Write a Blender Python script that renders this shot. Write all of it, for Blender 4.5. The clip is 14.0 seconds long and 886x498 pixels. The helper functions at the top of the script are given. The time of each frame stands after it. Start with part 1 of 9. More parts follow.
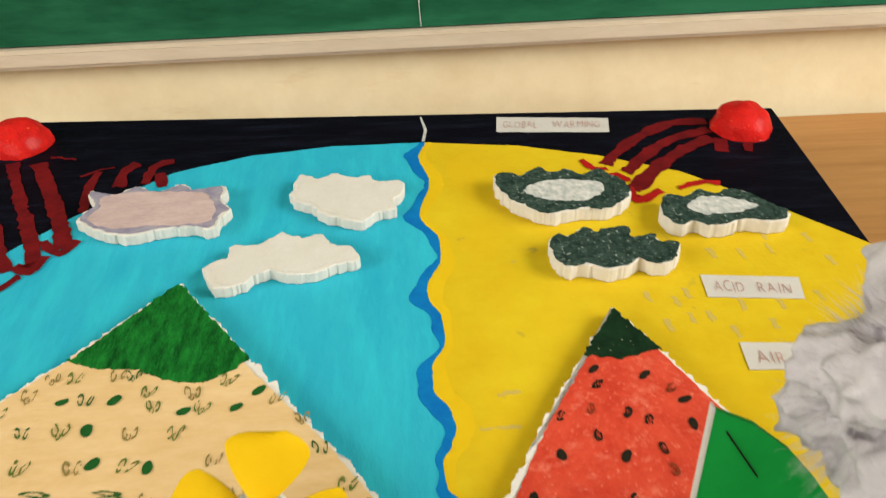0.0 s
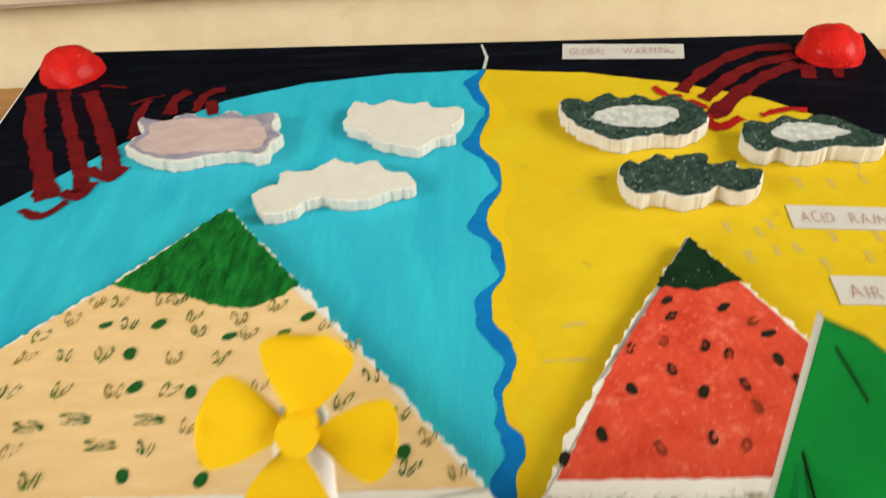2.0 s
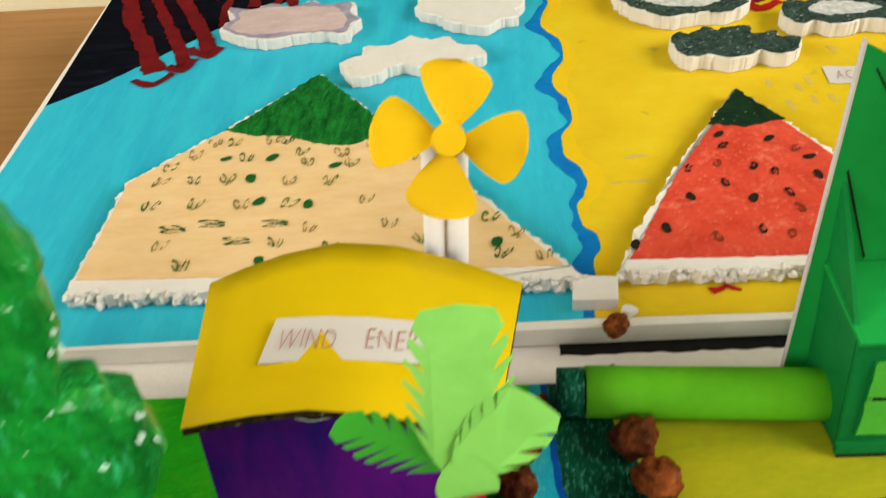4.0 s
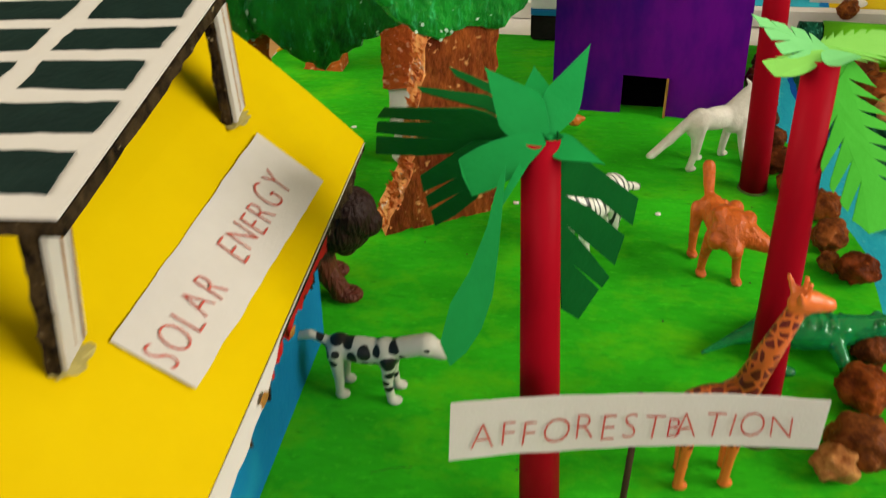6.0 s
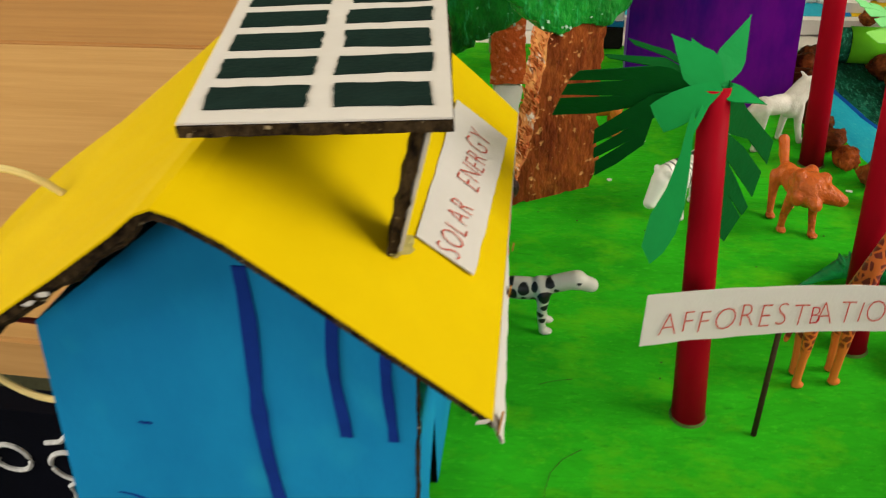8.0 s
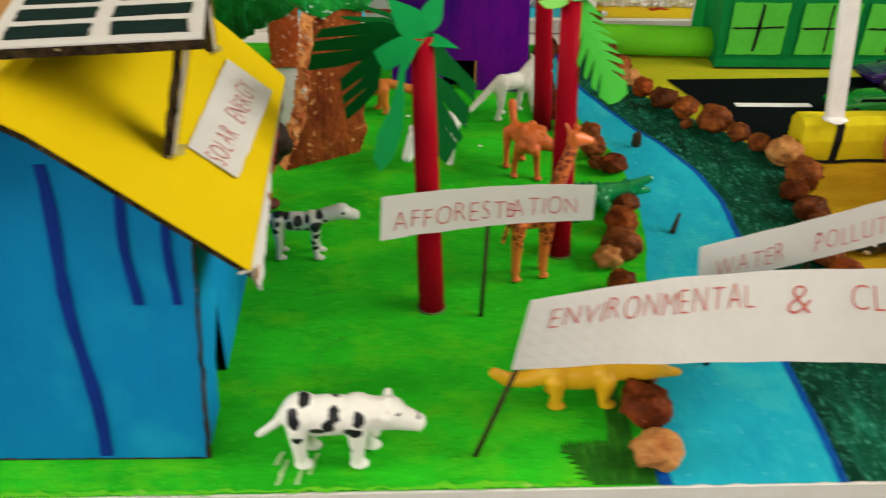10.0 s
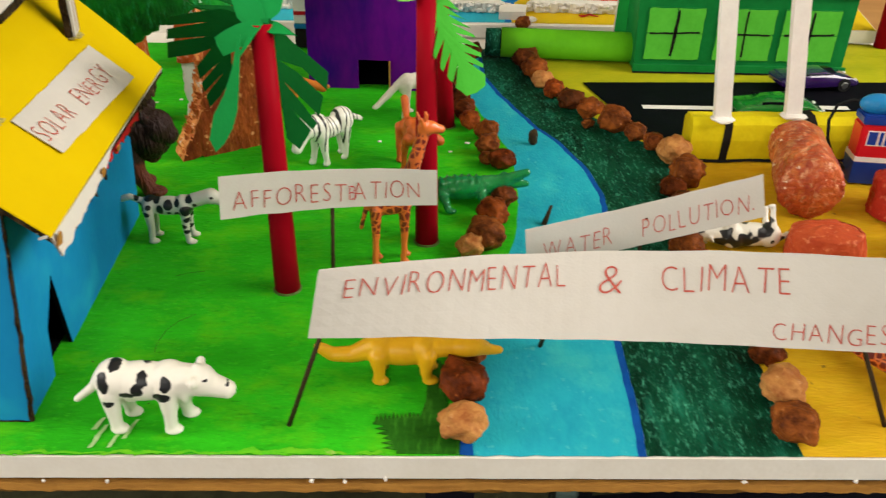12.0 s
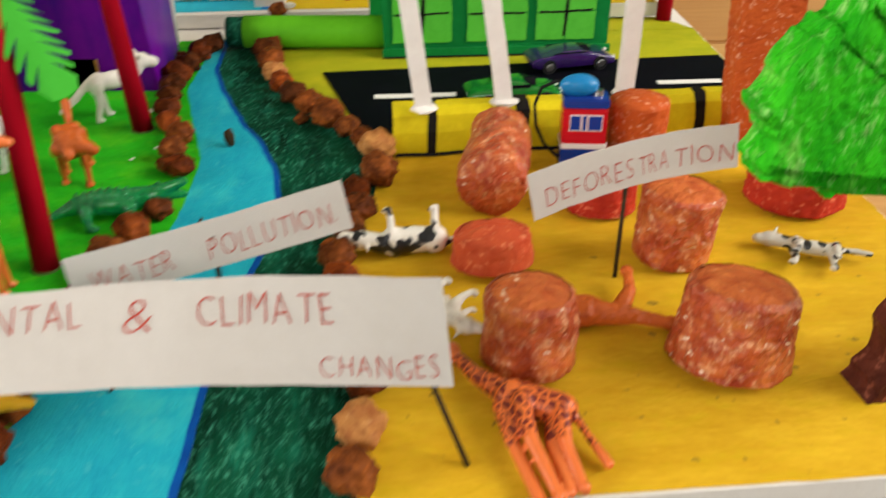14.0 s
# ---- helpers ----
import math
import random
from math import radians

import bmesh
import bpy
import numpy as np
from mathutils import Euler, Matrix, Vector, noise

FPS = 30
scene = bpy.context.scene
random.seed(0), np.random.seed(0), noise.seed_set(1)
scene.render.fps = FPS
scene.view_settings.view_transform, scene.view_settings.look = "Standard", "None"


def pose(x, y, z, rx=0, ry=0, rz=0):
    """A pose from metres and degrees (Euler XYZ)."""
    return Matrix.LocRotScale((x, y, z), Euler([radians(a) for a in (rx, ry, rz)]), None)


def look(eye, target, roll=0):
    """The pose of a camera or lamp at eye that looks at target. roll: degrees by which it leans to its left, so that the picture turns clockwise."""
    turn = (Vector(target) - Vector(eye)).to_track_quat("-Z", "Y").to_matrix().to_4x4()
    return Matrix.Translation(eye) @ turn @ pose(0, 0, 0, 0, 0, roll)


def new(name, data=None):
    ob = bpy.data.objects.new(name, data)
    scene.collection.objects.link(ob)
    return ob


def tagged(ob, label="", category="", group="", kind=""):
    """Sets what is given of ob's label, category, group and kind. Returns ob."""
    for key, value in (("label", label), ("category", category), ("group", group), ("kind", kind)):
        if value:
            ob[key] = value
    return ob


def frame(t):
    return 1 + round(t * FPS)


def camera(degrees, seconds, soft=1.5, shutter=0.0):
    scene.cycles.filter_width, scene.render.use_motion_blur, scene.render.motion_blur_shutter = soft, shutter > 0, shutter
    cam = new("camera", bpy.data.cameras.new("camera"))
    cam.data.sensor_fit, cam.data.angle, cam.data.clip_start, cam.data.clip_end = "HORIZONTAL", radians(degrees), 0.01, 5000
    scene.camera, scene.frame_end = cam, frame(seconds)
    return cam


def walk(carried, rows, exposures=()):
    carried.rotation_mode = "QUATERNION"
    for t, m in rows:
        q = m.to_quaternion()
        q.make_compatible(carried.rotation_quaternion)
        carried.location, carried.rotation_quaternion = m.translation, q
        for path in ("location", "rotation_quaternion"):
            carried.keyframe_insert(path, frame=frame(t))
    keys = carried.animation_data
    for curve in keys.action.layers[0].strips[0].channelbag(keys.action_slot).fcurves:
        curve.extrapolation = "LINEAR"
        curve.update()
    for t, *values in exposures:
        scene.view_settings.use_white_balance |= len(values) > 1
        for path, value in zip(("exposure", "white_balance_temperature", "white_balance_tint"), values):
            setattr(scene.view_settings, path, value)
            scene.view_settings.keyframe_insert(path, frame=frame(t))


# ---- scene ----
cam = camera(54.9, 14.0, soft=1.2, shutter=0.4)
PATH = [
    (0, (0.039, 0.269, 0.391), (0.156, 1.999, -0.607), -1.0),
    (0.5, (0.049, 0.311, 0.383), (0.089, 2.077, -0.554), -1.4),
    (1, (0.05, 0.317, 0.372), (0.027, 2.111, -0.512), -2.6),
    (1.5, (0.052, 0.316, 0.363), (0.042, 2.064, -0.609), -2.9),
    (2, (0.039, 0.29, 0.35), (0.013, 1.979, -0.723), -2.9),
    (2.1, (0.032, 0.271, 0.345), (0.01, 1.964, -0.719), -3.0),
    (2.2, (0.029, 0.272, 0.348), (0.002, 1.946, -0.747), -2.9),
    (4.3, (-0.026, 0.152, 0.291), (-0.104, 1.807, -0.83), -3.9),
    (4.5, (-0.049, 0.136, 0.274), (-0.152, 1.758, -0.892), -3.5),
    (5, (-0.074, 0.087, 0.254), (-0.23, 1.659, -0.972), -3.5),
    (5.5, (-0.079, 0.022, 0.248), (-0.346, 1.59, -0.965), -2.7),
    (6, (-0.073, -0.057, 0.243), (-0.448, 1.496, -0.96), -2.9),
    (6.5, (-0.073, -0.074, 0.238), (-0.434, 1.488, -0.957), -2.2),
    (7, (-0.079, -0.074, 0.236), (-0.44, 1.48, -0.971), -2.1),
    (7.2, (-0.086, -0.079, 0.239), (-0.454, 1.476, -0.963), -2.2),
    (9.3, (-0.188, -0.23, 0.266), (-0.224, 1.475, -0.779), -1.7),
    (9.5, (-0.176, -0.22, 0.261), (-0.118, 1.456, -0.829), 0.7),
    (10, (-0.095, -0.233, 0.257), (-0.029, 1.451, -0.82), 1.2),
    (10.2, (-0.069, -0.239, 0.258), (-0.014, 1.441, -0.827), 3.1),
    (10.5, (-0.042, -0.247, 0.252), (-0.038, 1.443, -0.817), 1.5),
    (11, (-0.034, -0.251, 0.253), (-0.026, 1.448, -0.802), 1.7),
    (11.5, (-0.028, -0.253, 0.255), (-0.009, 1.448, -0.796), 1.7),
    (12, (-0.012, -0.254, 0.251), (0.015, 1.452, -0.792), 1.4),
    (12.5, (0.04, -0.254, 0.242), (0.062, 1.438, -0.824), 0.3),
    (13, (0.09, -0.26, 0.233), (0.127, 1.415, -0.86), 1.3),
    (13.2, (0.096, -0.262, 0.235), (0.139, 1.41, -0.862), 1.1),
    (13.5, (0.116, -0.256, 0.231), (0.149, 1.408, -0.877), 0.9),
    (14, (0.157, -0.206, 0.238), (0.284, 1.477, -0.835), 0.0),
]
walk(cam, [(t, look(eye, target, roll)) for t, eye, target, roll in PATH], exposures=((0.0, -0.22, 6500, 10), (0.5, -0.2, 6500, 10), (2.0, -0.22, 6500, 10), (4.3, -0.14, 6550, 10), (4.7, 0.06, 6600, 9), (5.0, 0.4, 6600, 7), (5.5, 0.22, 6600, 5), (6.0, -0.24, 6900, 10), (6.5, -0.2, 6950, 11), (7.2, -0.2, 6950, 11), (9.5, -0.33, 6350, 9), (11.0, -0.18, 6800, 11), (12.5, -0.18, 6700, 11), (13.5, -0.2, 6500, 11), (14.0, -0.2, 6450, 13)))


# ---------- light ----------
def make_world():
    w = bpy.data.worlds.new("sky")
    w.use_nodes = True
    nt = w.node_tree
    sky = nt.nodes.new("ShaderNodeTexSky")
    sky.sky_type, sky.sun_disc = "NISHITA", False
    sky.sun_elevation, sky.sun_rotation = radians(45), radians(100)
    nt.links.new(sky.outputs[0], nt.nodes["Background"].inputs[0])
    nt.nodes["Background"].inputs[1].default_value = 0.1
    scene.world = w


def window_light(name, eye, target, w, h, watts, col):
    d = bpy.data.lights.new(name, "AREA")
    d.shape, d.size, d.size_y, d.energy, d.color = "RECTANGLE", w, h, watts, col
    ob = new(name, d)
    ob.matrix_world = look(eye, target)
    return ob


make_world()
# no window is in view; south and west lamps are added fill
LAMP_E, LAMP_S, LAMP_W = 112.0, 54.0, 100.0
window_light("window_light_east", (2.40, -0.10, 1.38), (0.0, 0.35, 0.0), 2.0, 1.25, LAMP_E, (1.0, 0.97, 0.90))
window_light("fill_light_south", (-0.95, -2.85, 1.42), (0.0, 0.3, 0.0), 2.2, 1.3, LAMP_S, (1.0, 0.96, 0.88))
window_light("fill_light_west", (-2.95, -0.55, 1.30), (-0.2, 0.2, 0.0), 1.9, 1.2, LAMP_W, (1.0, 0.96, 0.88))


# ---------- materials ----------
def node(nt, kind, **vals):
    n = nt.nodes.new(kind)
    for k, v in vals.items():
        n.inputs[k].default_value = v
    return n


def mat(name, a, b=None, rough=0.6, scale=60.0, stretch=(1, 1, 1), grain=600.0, bump=0.15, speck=None, speck_amount=0.0,
        speck_scale=250.0, metal=0.0, coat=0.0, contrast=0.25, depth=0.001, trans=0.0, beads=False, streak=None, spec=0.3, soft=0.04, vary=None):
    """Paint, paper or foam: two tones mixed by a broad noise and a fine one, with relief and optional specks."""
    b = b or tuple(c * 0.7 for c in a)
    m = bpy.data.materials.new(name)
    m.use_nodes = True
    nt = m.node_tree
    p = nt.nodes["Principled BSDF"]
    tc = nt.nodes.new("ShaderNodeTexCoord")
    mp = nt.nodes.new("ShaderNodeMapping")
    mp.inputs["Scale"].default_value = stretch
    nt.links.new(tc.outputs["Object"], mp.inputs[0])
    n1 = node(nt, "ShaderNodeTexNoise", Scale=scale, Detail=4.0, Roughness=0.6)
    n2 = node(nt, "ShaderNodeTexNoise", Scale=scale * 5.3, Detail=3.0, Roughness=0.65)
    n3 = node(nt, "ShaderNodeTexNoise", Scale=grain, Detail=3.0)
    for n in (n1, n2, n3):
        nt.links.new(mp.outputs[0], n.inputs["Vector"])
    add = nt.nodes.new("ShaderNodeMath")
    add.operation = "MULTIPLY_ADD"
    add.inputs[1].default_value = 0.45
    nt.links.new(n2.outputs[0], add.inputs[0])
    nt.links.new(n1.outputs[0], add.inputs[2])
    ramp = nt.nodes.new("ShaderNodeValToRGB")
    ramp.color_ramp.elements[0].position, ramp.color_ramp.elements[1].position = 0.72 - contrast, 0.72 + contrast
    ramp.color_ramp.elements[0].color, ramp.color_ramp.elements[1].color = (*b, 1), (*a, 1)
    nt.links.new(add.outputs[0], ramp.inputs[0])
    colour = ramp.outputs[0]
    for sc, st, cut, col in ([streak] if isinstance(streak, tuple) else streak or []):
        ms = nt.nodes.new("ShaderNodeMapping")
        ms.inputs["Scale"].default_value = st
        nt.links.new(tc.outputs["Object"], ms.inputs[0])
        n5 = node(nt, "ShaderNodeTexNoise", Scale=sc, Detail=5.0, Roughness=0.7)
        nt.links.new(ms.outputs[0], n5.inputs["Vector"])
        r5 = nt.nodes.new("ShaderNodeValToRGB")
        r5.color_ramp.elements[0].position, r5.color_ramp.elements[1].position = cut, cut + 0.24
        nt.links.new(n5.outputs[0], r5.inputs[0])
        mx = nt.nodes.new("ShaderNodeMix")
        mx.data_type = "RGBA"
        mx.inputs[7].default_value = (*col, 1)
        nt.links.new(r5.outputs[0], mx.inputs[0])
        nt.links.new(colour, mx.inputs[6])
        colour = mx.outputs[2]
    if speck:
        n4 = node(nt, "ShaderNodeTexNoise", Scale=speck_scale, Detail=2.0)
        nt.links.new(tc.outputs["Object"], n4.inputs["Vector"])
        r4 = nt.nodes.new("ShaderNodeValToRGB")
        r4.color_ramp.elements[0].position, r4.color_ramp.elements[1].position = 0.72 - speck_amount, 0.72 + soft - speck_amount
        nt.links.new(n4.outputs[0], r4.inputs[0])
        mix = nt.nodes.new("ShaderNodeMix")
        mix.data_type = "RGBA"
        mix.inputs[7].default_value = (*speck, 1)
        nt.links.new(r4.outputs[0], mix.inputs[0])
        nt.links.new(colour, mix.inputs[6])
        colour = mix.outputs[2]
    if vary:
        # each piece has a tone of its own
        oi = nt.nodes.new("ShaderNodeObjectInfo")
        rv = nt.nodes.new("ShaderNodeValToRGB")
        while len(rv.color_ramp.elements) < len(vary):
            rv.color_ramp.elements.new(0.5)
        for k, c in enumerate(vary):
            rv.color_ramp.elements[k].position, rv.color_ramp.elements[k].color = k / (len(vary) - 1), (*c, 1)
        nt.links.new(oi.outputs["Random"], rv.inputs[0])
        mv = nt.nodes.new("ShaderNodeMix")
        mv.data_type, mv.blend_type = "RGBA", "MULTIPLY"
        mv.inputs[0].default_value = 1.0
        nt.links.new(colour, mv.inputs[6])
        nt.links.new(rv.outputs[0], mv.inputs[7])
        colour = mv.outputs[2]
    nt.links.new(colour, p.inputs["Base Color"])
    p.inputs["Roughness"].default_value, p.inputs["Metallic"].default_value = rough, metal
    p.inputs["Coat Weight"].default_value, p.inputs["Specular IOR Level"].default_value = coat, spec * (0.08 if max(a) < 0.06 else 0.12 if rough >= 0.4 else 1.0)
    p.inputs["Transmission Weight"].default_value = trans
    bp = node(nt, "ShaderNodeBump", Strength=bump, Distance=depth)
    if beads:
        v = node(nt, "ShaderNodeTexVoronoi", Scale=grain)
        nt.links.new(tc.outputs["Object"], v.inputs["Vector"])
        nt.links.new(v.outputs["Distance"], bp.inputs["Height"])
        bp.invert = True
    else:
        nt.links.new(n3.outputs[0], bp.inputs["Height"])
    nt.links.new(bp.outputs[0], p.inputs["Normal"])
    return m


def spotted(name, base, spot, kind, scale, cut, rough=0.35, stretch=(1, 1, 1), distort=0.004, above=None, plain_from=None, below=None):
    """Moulded plastic with a printed coat: patches, cells or stripes."""
    m = bpy.data.materials.new(name)
    m.use_nodes = True
    nt = m.node_tree
    p = nt.nodes["Principled BSDF"]
    tc = nt.nodes.new("ShaderNodeTexCoord")
    mp = nt.nodes.new("ShaderNodeMapping")
    mp.inputs["Scale"].default_value = stretch
    nt.links.new(tc.outputs["Object"], mp.inputs[0])
    wob = node(nt, "ShaderNodeTexNoise", Scale=90.0, Detail=2.0)
    nt.links.new(mp.outputs[0], wob.inputs["Vector"])
    vm = nt.nodes.new("ShaderNodeVectorMath")
    vm.operation = "MULTIPLY_ADD"
    vm.inputs[1].default_value = (distort,) * 3
    nt.links.new(wob.outputs["Color"], vm.inputs[0])
    nt.links.new(mp.outputs[0], vm.inputs[2])
    ramp = nt.nodes.new("ShaderNodeValToRGB")
    if kind == "stripes":
        t = node(nt, "ShaderNodeTexWave", Scale=scale, Distortion=4.0, Detail=2.0)
        t.bands_direction = "X"
        out = t.outputs["Fac"]
    elif kind == "cells":
        t = node(nt, "ShaderNodeTexVoronoi", Scale=scale)
        t.feature = "DISTANCE_TO_EDGE"
        out = t.outputs["Distance"]
    elif kind == "dots":
        t = node(nt, "ShaderNodeTexVoronoi", Scale=scale)
        out = t.outputs["Distance"]
    else:
        t = node(nt, "ShaderNodeTexNoise", Scale=scale, Detail=1.0)
        out = t.outputs[0]
    nt.links.new(vm.outputs[0], t.inputs["Vector"])
    e = ramp.color_ramp.elements
    e[0].position, e[1].position = cut - 0.012, cut + 0.012
    if kind == "dots":
        e[0].color, e[1].color = (*spot, 1), (*base, 1)
    else:
        e[0].color, e[1].color = (*base, 1), (*spot, 1)
    nt.links.new(out, ramp.inputs[0])
    colour = ramp.outputs[0]
    if above is not None:
        sep = nt.nodes.new("ShaderNodeSeparateXYZ")
        nt.links.new(tc.outputs["Object"], sep.inputs[0])
        lim = nt.nodes.new("ShaderNodeMapRange")
        lim.inputs[1].default_value, lim.inputs[2].default_value = above - 0.001, above + 0.001
        nt.links.new(sep.outputs["Z"], lim.inputs[0])
        mx = nt.nodes.new("ShaderNodeMix")
        mx.data_type = "RGBA"
        mx.inputs[6].default_value = (*base, 1)
        nt.links.new(lim.outputs[0], mx.inputs[0])
        nt.links.new(colour, mx.inputs[7])
        colour = mx.outputs[2]
    if below is not None:
        sep = nt.nodes.new("ShaderNodeSeparateXYZ")
        nt.links.new(tc.outputs["Object"], sep.inputs[0])
        lim = nt.nodes.new("ShaderNodeMapRange")
        lim.inputs[1].default_value, lim.inputs[2].default_value = below - 0.001, below + 0.001
        nt.links.new(sep.outputs["Z"], lim.inputs[0])
        mx = nt.nodes.new("ShaderNodeMix")
        mx.data_type = "RGBA"
        mx.inputs[7].default_value = (*base, 1)
        nt.links.new(lim.outputs[0], mx.inputs[0])
        nt.links.new(colour, mx.inputs[6])
        colour = mx.outputs[2]
    if plain_from is not None:
        sep = nt.nodes.new("ShaderNodeSeparateXYZ")
        nt.links.new(tc.outputs["Object"], sep.inputs[0])
        lim = nt.nodes.new("ShaderNodeMapRange")
        lim.inputs[1].default_value, lim.inputs[2].default_value = plain_from - 0.001, plain_from + 0.001
        nt.links.new(sep.outputs["X"], lim.inputs[0])
        mx = nt.nodes.new("ShaderNodeMix")
        mx.data_type = "RGBA"
        mx.inputs[7].default_value = (*base, 1)
        nt.links.new(lim.outputs[0], mx.inputs[0])
        nt.links.new(colour, mx.inputs[6])
        colour = mx.outputs[2]
    nt.links.new(colour, p.inputs["Base Color"])
    p.inputs["Roughness"].default_value = rough
    n3 = node(nt, "ShaderNodeTexNoise", Scale=700.0, Detail=2.0)
    nt.links.new(tc.outputs["Object"], n3.inputs["Vector"])
    bp = node(nt, "ShaderNodeBump", Strength=0.25, Distance=0.0006)
    nt.links.new(n3.outputs[0], bp.inputs["Height"])
    nt.links.new(bp.outputs[0], p.inputs["Normal"])
    return m


def coat(name, base, spot, patches, wobble=0.0036, hair=None):
    """Moulded plastic with painted patches: ellipses (x, z, rx, rz) in millimetres on both flanks, with uneven rims."""
    m = bpy.data.materials.new(name)
    m.use_nodes = True
    nt = m.node_tree
    p = nt.nodes["Principled BSDF"]
    tc = nt.nodes.new("ShaderNodeTexCoord")
    wob = node(nt, "ShaderNodeTexNoise", Scale=260.0, Detail=2.0)
    nt.links.new(tc.outputs["Object"], wob.inputs["Vector"])
    vm = nt.nodes.new("ShaderNodeVectorMath")
    vm.operation = "MULTIPLY_ADD"
    vm.inputs[1].default_value = (wobble,) * 3
    nt.links.new(wob.outputs["Color"], vm.inputs[0])
    nt.links.new(tc.outputs["Object"], vm.inputs[2])
    best = None
    for x, z, rx, rz in patches:
        mp = nt.nodes.new("ShaderNodeMapping")
        mp.inputs["Location"].default_value = (-(x + wobble * 500) / rx, 0, -(z + wobble * 500) / rz)
        mp.inputs["Scale"].default_value = (1000 / rx, 0.0, 1000 / rz)
        nt.links.new(vm.outputs[0], mp.inputs[0])
        ln = nt.nodes.new("ShaderNodeVectorMath")
        ln.operation = "LENGTH"
        nt.links.new(mp.outputs[0], ln.inputs[0])
        if best is None:
            best = ln.outputs["Value"]
        else:
            mn = nt.nodes.new("ShaderNodeMath")
            mn.operation = "MINIMUM"
            nt.links.new(best, mn.inputs[0])
            nt.links.new(ln.outputs["Value"], mn.inputs[1])
            best = mn.outputs[0]
    lim = nt.nodes.new("ShaderNodeMapRange")
    lim.inputs[1].default_value, lim.inputs[2].default_value = 0.94, 1.06
    nt.links.new(best, lim.inputs[0])
    mx = nt.nodes.new("ShaderNodeMix")
    mx.data_type = "RGBA"
    mx.inputs[6].default_value, mx.inputs[7].default_value = (*spot, 1), (*base, 1)
    nt.links.new(lim.outputs[0], mx.inputs[0])
    nt.links.new(mx.outputs[2], p.inputs["Base Color"])
    p.inputs["Roughness"].default_value, p.inputs["Specular IOR Level"].default_value = 0.36, 0.3
    n3 = node(nt, "ShaderNodeTexNoise", Scale=420.0, Detail=2.0)
    nt.links.new(tc.outputs["Object"], n3.inputs["Vector"])
    bp = node(nt, "ShaderNodeBump", Strength=0.3, Distance=0.0006)
    if hair:
        mh = nt.nodes.new("ShaderNodeMapping")
        mh.inputs["Scale"].default_value = hair
        nt.links.new(tc.outputs["Object"], mh.inputs[0])
        nt.links.new(mh.outputs[0], n3.inputs["Vector"])
        bp.inputs["Strength"].default_value, bp.inputs["Distance"].default_value = 1.0, 0.0022
        p.inputs["Roughness"].default_value = 0.55
    nt.links.new(n3.outputs[0], bp.inputs["Height"])
    nt.links.new(bp.outputs[0], p.inputs["Normal"])
    return m


COW = [(-14.2, 26.6, 2.4, 4.2), (-10.0, 32.5, 2.6, 1.3), (1.4, 28.0, 2.3, 3.2), (-1.2, 24.2, 2.4, 3.0), (-5.4, 21.5, 3.2, 1.5), (10.6, 27.0, 2.1, 3.4), (8.4, 21.0, 3.6, 2.0), (-13.6, 17.2, 2.3, 1.6), (5.6, 9.8, 1.8, 2.4), (25.4, 27.6, 1.2, 0.6), (33.2, 23.4, 0.7, 0.6)]
DOG = [(-16.3, 27.1, 1.46, 1.75), (-9.4, 27.6, 3.36, 1.88), (-5, 26.4, 1.79, 1.75), (-14.7, 22.1, 2.91, 2.5), (-9.4, 22.9, 1.46, 1.5), (-11.4, 18.7, 2.24, 1.62), (-3.3, 21.3, 2.02, 2.88), (1.4, 23.8, 2.58, 2.88), (1.4, 19.3, 1.34, 1.0), (6.3, 25.3, 1.68, 2.12), (10.9, 21.3, 3.36, 2.75), (5.9, 18.3, 1.9, 1.75), (13, 27.1, 2.13, 1.88), (16, 24.2, 1.34, 1.12), (11.3, 15.8, 2.24, 1.5), (8.7, 11.6, 2.02, 1.38), (10, 8.1, 1.79, 1.25), (-13.9, 15.5, 1.12, 1.5), (-13.3, 11.6, 1.23, 1.12), (25.5, 29.0, 1.23, 0.62)]
TONES = [(0.55, 0.50, 0.48), (1.0, 0.95, 0.9), (0.80, 0.84, 0.92), (1.15, 0.80, 0.62), (0.70, 0.62, 0.55), (1.2, 1.1, 1.0)]
